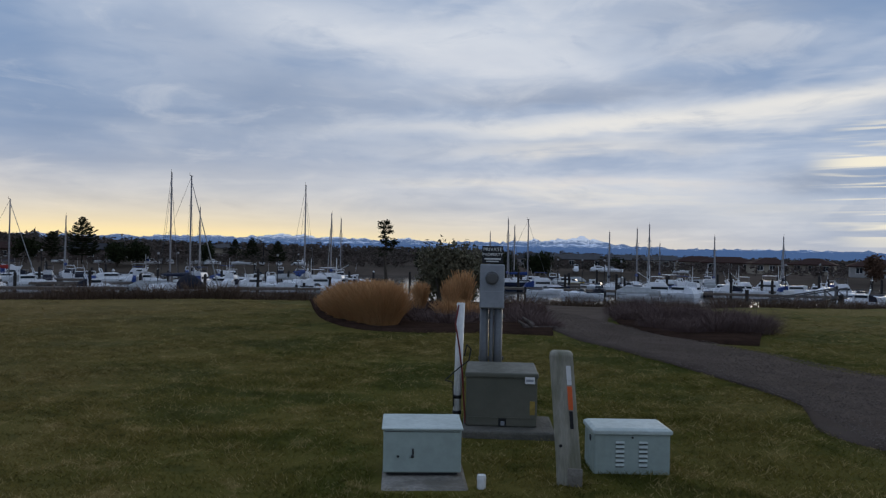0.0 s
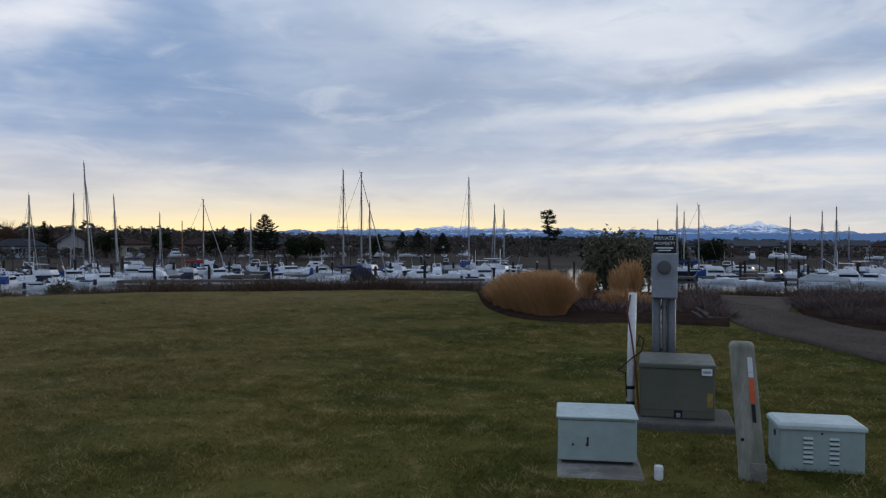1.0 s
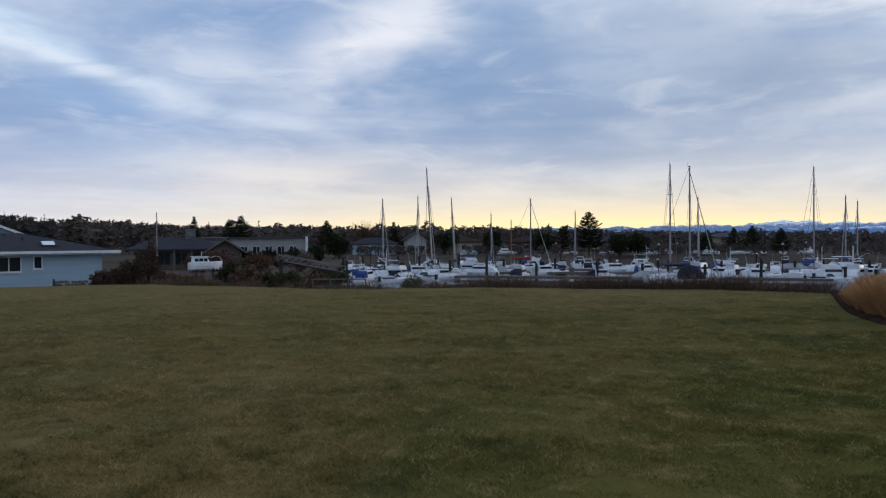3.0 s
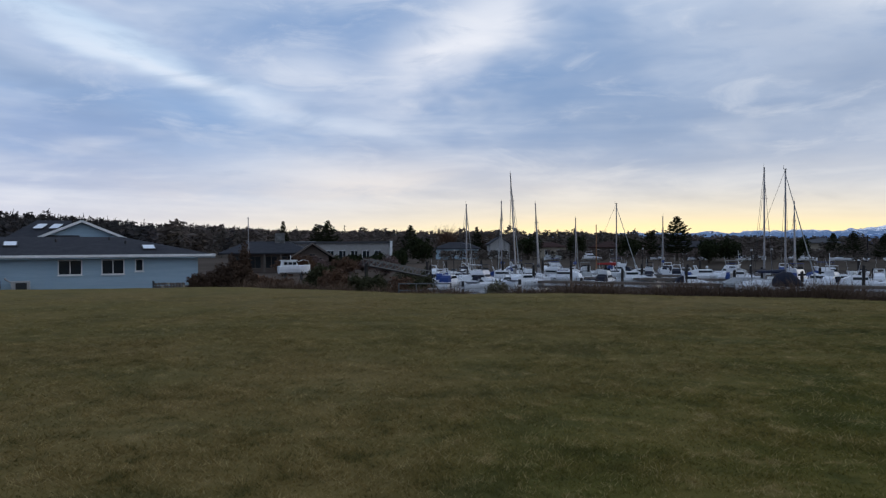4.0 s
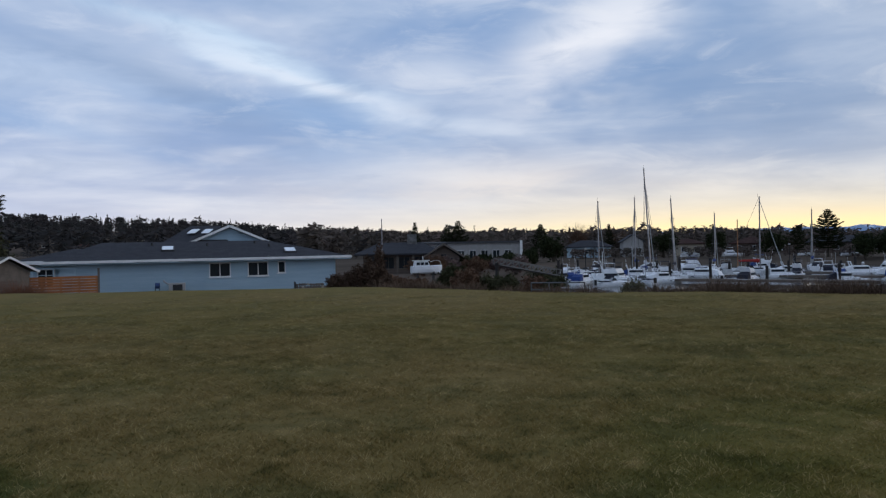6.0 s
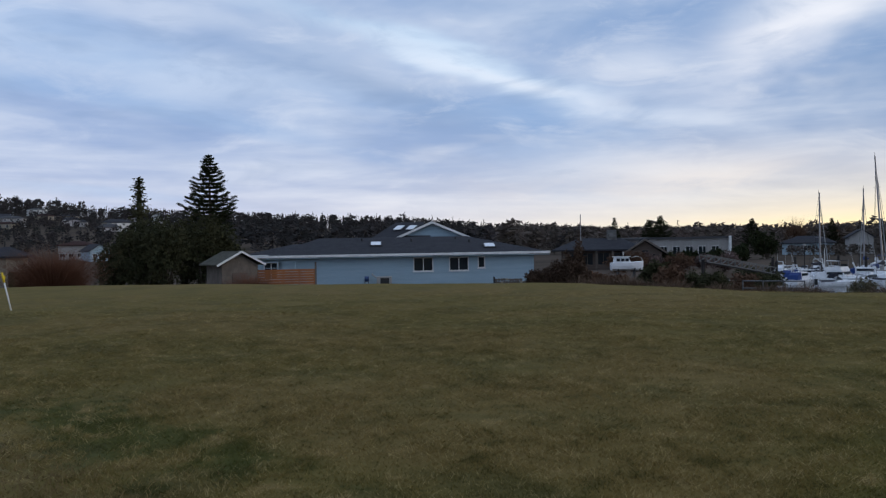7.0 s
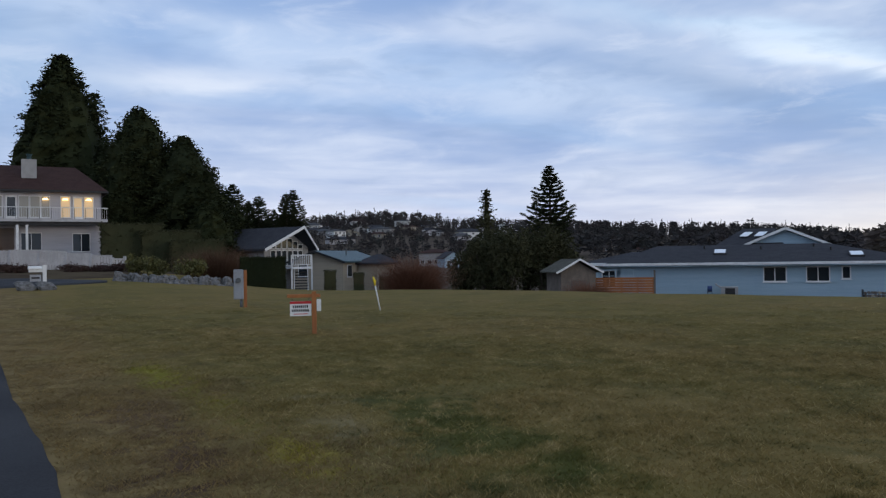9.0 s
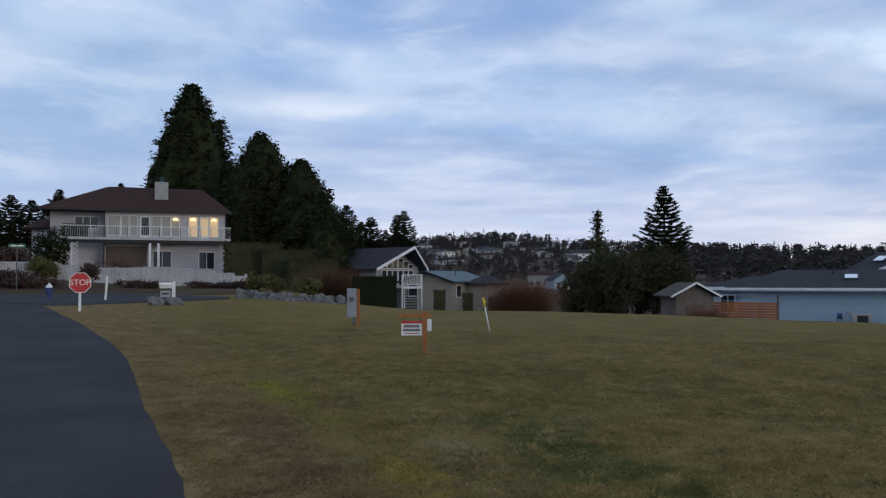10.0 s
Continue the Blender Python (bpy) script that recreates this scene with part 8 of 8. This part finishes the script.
def docks():
    for k, (b0, b1, d0, d1) in enumerate(((43, 9, 100, 92), (42, 5, 122, 117), (41, 3, 110, 108), (-3, -30, 102, 106), (-3, -30, 124, 124), (-6, -30, 114, 115))):
        p, q = Vector((*bd(b0, d0), SEA)), Vector((*bd(b1, d1), SEA))
        t = thing("floating_dock", "weathered timber floating dock on dark pilings", "dock", pose(0, 0, 0), "docks in the marina")
        n = int((q - p).length / 6)
        for j in range(n):
            a, c = p.lerp(q, j / n), p.lerp(q, (j + 0.985) / n)
            o = part("deck_section", Geo().beam(a + Vector((0, 0, 0.32)), c + Vector((0, 0, 0.32)), 1.6, 0.28), DECK_WOOD, t)
        rng = random.Random(60 + k)
        for j in range(n + 1):
            a = p.lerp(q, j / max(n, 1)) + Vector((rng.uniform(-1.5, 1.5), 1.0, 0))
            h = rng.uniform(1.5, 2.6)
            o = thing("piling", "dark tarred timber piling beside a dock", "piling", pose(*a), "pilings in the marina")
            part("shaft", Geo().rod((0, 0, -1.5), (rng.uniform(-0.06, 0.06), 0, h), 0.19, 0.16, 9), PILE, o)
            part("cap", Geo().rod((0, 0, h), (0, 0, h + 0.14), 0.2, 0.05, 9), (WHITE if rng.random() < 0.15 else PILE), o)


docks()


def gangway(p, q):
    p, q = Vector(p), Vector(q)
    t = thing("gangway", "sloping aluminium truss gangway down to the docks", "gangway", pose(0, 0, 0))
    u = Vector((0, 0, 1))
    s = (q - p).cross(u).normalized() * 0.6
    part("walkway", Geo().beam(p, q, 1.2, 0.12), DECK_WOOD, t)
    n = 10
    for side in (s, -s):
        part("top_rail", Geo().beam(p + side + u * 0.7, q + side + u * 0.7, 0.09, 0.09), CONDUIT, t)
        part("bottom_rail", Geo().beam(p + side, q + side, 0.09, 0.12), CONDUIT, t)
        for k in range(n):
            a, c = p.lerp(q, k / n) + side, p.lerp(q, (k + 1) / n) + side
            part("brace", Geo().beam(a, c + u * 0.7, 0.05, 0.05), CONDUIT, t)
            part("upright", Geo().beam(a, a + u * 0.7, 0.06, 0.06), CONDUIT, t)
    part("landing_post", Geo().rod(tuple(p - u * 4), tuple(p + u * 0.2), 0.2, 0.2, 8), PILE, t)
    part("landing_post", Geo().rod(tuple(q - u * 2), tuple(q + u * 1.8), 0.16, 0.16, 8), PILE, t)


def dock_rail():
    x, y = bd(43.45, 27.5)
    t = thing("guard_rail", "galvanised pipe guard rail at the bank", "rail", pose(x, y, gz((x, y)) - 0.05, 0, 0, 42.6))
    for k in range(4):
        part("post", Geo().rod((-0.9 + 0.62 * k, 0, -0.3), (-0.9 + 0.62 * k, 0, 0.52), 0.022, 0.022, 8), CONDUIT, t)
    for z in (0.5, 0.26):
        part("rail", Geo().rod((-0.92, 0, z), (0.98, 0, z), 0.022, 0.022, 8), CONDUIT, t)
    part("box", boxed(0.1, 0.2, -0.3, 0.45, 0.5, 0.32), PALE_WALL, t, "pale dock power box", bevel=0.02)


def land_yacht():
    t = thing("stored_yacht", "white cabin boat standing ashore on a cradle", "motor boat", pose(*bd(52.8, 74), -0.95, 0, 0, 52.8 + 12) @ Matrix.Scale(0.66, 4))
    part("hull", hull_mesh(4.6, 1.7, 0.75, 0.78), GEL, t)
    part("cabin", Geo().loft([[(-1.9, -0.7, 0.7), (0.5, -0.65, 0.7), (0.5, 0.65, 0.7), (-1.9, 0.7, 0.7)], [(-1.75, -0.62, 1.55), (0.1, -0.55, 1.55), (0.1, 0.55, 1.55), (-1.75, 0.62, 1.55)]]), GEL, t, bevel=0.05)
    for k in range(3):
        part("cabin_window", boxed(-1.6 + 0.62 * k, -0.72, 0.95, -1.12 + 0.62 * k, -0.66, 1.35), PANE, t)
    part("cabin_roof", boxed(-2.0, -0.8, 1.55, 0.35, 0.8, 1.63), WHITE, t, bevel=0.02)
    part("rail", Geo().tube([(0.4, -0.6, 1.4), (1.2, -0.5, 1.65), (1.9, -0.3, 1.5), (2.2, 0, 1.0)], 0.03).tube([(-0.6, -0.3, 1.6), (-0.6, -0.3, 2.3)], 0.05), WHITE, t)
    part("cradle", Geo().box(-1.4, -0.6, -1.3, -1.25, 0.6, 0.0).box(0.9, -0.6, -1.3, 1.05, 0.6, 0.0), DARK_METAL, t)
    p = thing("flag_pole", "tall thin pale flagpole behind the hedge", "flagpole", spot(56.05, 96))
    part("pole", Geo().rod((0, 0, -0.5), (0, 0, math.tan(radians(1.9)) * 96 + EYE + 2.2), 0.08, 0.05, 8), ALU, p)
    part("finial", Geo().rod((0, 0, math.tan(radians(1.9)) * 96 + EYE + 2.2), (0, 0, math.tan(radians(1.9)) * 96 + EYE + 2.4), 0.09, 0.03, 8), ALU, p)


gangway((*bd(47.6, 86), -0.75), (*bd(43.1, 92), -2.35))
gangway((*bd(-27.4, 62), -1.2), (*bd(-21.6, 68), -2.9))
dock_rail()
land_yacht()


# ---- the grass ----
def grass():
    """Blades of grass on the lawn round the walk, thinning with the distance; ONE object."""
    rng = np.random.default_rng(41)
    n = 900000
    b = rng.uniform(-36, 133, n)
    d = 1.6 + 29 * rng.random(n) ** 1.7
    x, y = -d * np.sin(np.radians(b)), d * np.cos(np.radians(b))
    x, y = x - 0.3, y - 0.2
    from_road = np.interp(x, *ROADSIDE)
    keep = rng.random(n) < np.interp(d, [14, 30], [1.0, 0.1])
    keep &= (y > from_road + 0.02 + 0.16 * rng.random(n) ** 2)
    # bare under the boxes and the path
    for cx, cy, r in ((*bd(1.1, 5.45), 0.42), (*bd(-5.0, 6.98), 0.44), (1.42, 5.85, 0.28)):
        keep &= (np.abs(x - cx) > r * 0.86) | (np.abs(y - cy) > r * 0.95)
    bb = np.degrees(np.arctan2(-x, y))
    dd = np.hypot(x, y)
    inner = np.interp(bb, np.array([-60, -30, -24.5, -17.1, -8.9, -7.4]), np.array([4, 7.4, 9.3, 11.6, 15.4, 23]))
    outer = np.interp(bb, np.array([-60, -30, -22, -12.9, -12.6]), np.array([8, 11.7, 13.9, 17.6, 23]))
    keep &= ~((bb < -7.4) & (dd > inner) & (dd < outer))
    keep &= ~((bb > -23) & (bb < 9.6) & (dd > 14.9))
    x, y, d = x[keep], y[keep], d[keep]
    n = len(x)
    z = ground_z(x, y)
    patch = np.sin(x * 1.7 + 2 * np.sin(y * 0.9)) * np.sin(y * 1.3 + 1.5 * np.sin(x * 0.8))
    clump = np.zeros(n)
    for q in range(9):
        g0, ph, fr = rng.uniform(0, 6.28), rng.uniform(0, 6.28), rng.uniform(5, 17)
        clump += np.sin((x * np.cos(g0) + y * np.sin(g0)) * fr + ph) / 3.0
    h = np.clip(1.05 + 0.3 * clump * np.interp(d, [6, 14], [1.0, 0.3]), 0.65, 2.0) * (0.017 + 0.019 * rng.random(n)) * (1 + 0.35 * patch) * np.interp(d, [3, 12, 30], [1.0, 1.3, 0.7])
    a = rng.uniform(0, 2 * np.pi, n)
    w = (0.0024 + 0.0018 * rng.random(n)) * (1 + 0.09 * d)
    lean = h * rng.uniform(0.4, 2.0, n) * np.interp(d, [5, 9, 16, 30], [1, 1.8, 3.5, 5])
    la = rng.uniform(0, 2 * np.pi, n)
    root = np.stack([x, y, z - 0.004], -1)
    side = np.stack([np.cos(a) * w, np.sin(a) * w, np.zeros(n)], -1)
    tip = root + np.stack([np.cos(la) * lean, np.sin(la) * lean, h], -1)
    v = np.stack([root - side, root + side, tip], 1).reshape(-1, 3)
    wob = 0.5 + 0.5 * np.sin(x * 1.1) * np.sin(x * 0.47 + 1)
    verge = (y < np.interp(x, *ROADSIDE) + 1.0 + 2.2 * wob + rng.normal(0, 0.45, n)) & (rng.random(n) < 0.85)
    moss = np.zeros(n, bool)
    for cx, cy, ra, rb in ((-11.6, -4.5, 1.2, 0.3), (-7.1, -1.7, 0.7, 0.24), (-9.6, -3.2, 0.5, 0.16)):
        u, w2 = (x - cx) * 0.87 + (y - cy) * 0.5, -(x - cx) * 0.5 + (y - cy) * 0.87
        moss |= (np.hypot(u / ra, w2 / rb) < 1 + rng.normal(0, 0.35, n)) & (rng.random(n) < 0.45)
    verge &= ~moss
    for name, pick, mat, label in (("grass", ~(verge | moss), BLADES, "short olive and straw-coloured winter grass blades"), ("verge_grass", verge, VERGE, "dry mossy yellow-brown grass along the road"), ("moss_patch", moss, MOSS, "bright yellow-green mossy grass in patches")):
        q = v.reshape(-1, 3, 3)[pick].reshape(-1, 3)
        k = len(q) // 3
        me = bpy.data.meshes.new(name)
        me.vertices.add(3 * k)
        me.vertices.foreach_set("co", q.ravel())
        me.loops.add(3 * k)
        me.loops.foreach_set("vertex_index", np.arange(3 * k, dtype=np.int32))
        me.polygons.add(k)
        me.polygons.foreach_set("loop_start", np.arange(0, 3 * k, 3, dtype=np.int32))
        me.update(calc_edges=True)
        tagged(finish(new(name, me), mat), label, "grass", kind="stuff")


ROADSIDE = tuple(curve_through(ROAD_EDGE)[::-1].T)
grass()


def pebbles():
    """Loose stones on the gravel path; ONE object."""
    rng = np.random.default_rng(52)
    n = 26000
    bb = rng.uniform(-40, -8, n)
    near = np.interp(bb, [-40, -30, -24.5, -17.1, -8.9, -7.4], [6.2, 7.4, 9.3, 11.6, 15.4, 19])
    away = np.interp(bb, [-40, -30, -22, -12.9, -8], [10.4, 11.7, 13.9, 17.6, 21])
    dd = near - 0.12 + (away - near + 0.2) * rng.beta(0.8, 0.8, n)
    x, y = -dd * np.sin(np.radians(bb)), dd * np.cos(np.radians(bb))
    s = 0.005 + 0.012 * rng.random(n) ** 3
    base = np.stack([x, y, ground_z(x, y) + 0.037], -1)
    a = rng.uniform(0, 6.28, n)
    ring = [np.stack([np.cos(a + q * 1.57) * s * rng.uniform(0.7, 1.2, n), np.sin(a + q * 1.57) * s * rng.uniform(0.7, 1.2, n), np.zeros(n)], -1) for q in range(4)]
    v = np.stack([base + q for q in ring] + [base + q * 0.5 + np.array([0, 0, 1]) * (s * 0.6)[:, None] for q in ring], 1).reshape(-1, 3)
    k = np.arange(n)[:, None] * 8
    f = np.concatenate([k + np.array(q) for q in ((0, 1, 5, 4), (1, 2, 6, 5), (2, 3, 7, 6), (3, 0, 4, 7), (4, 5, 6, 7))])
    stone = material("loose_gravel", (0.095, 0.074, 0.062), 0.9, spec=0.03, scale=2, tint=(0.15, 0.12, 0.10), vary=0.3, bump=0, island=0.6)
    tagged(raw("gravel", v, f, stone), "loose grey-brown gravel on the path", "gravel", kind="stuff")


pebbles()
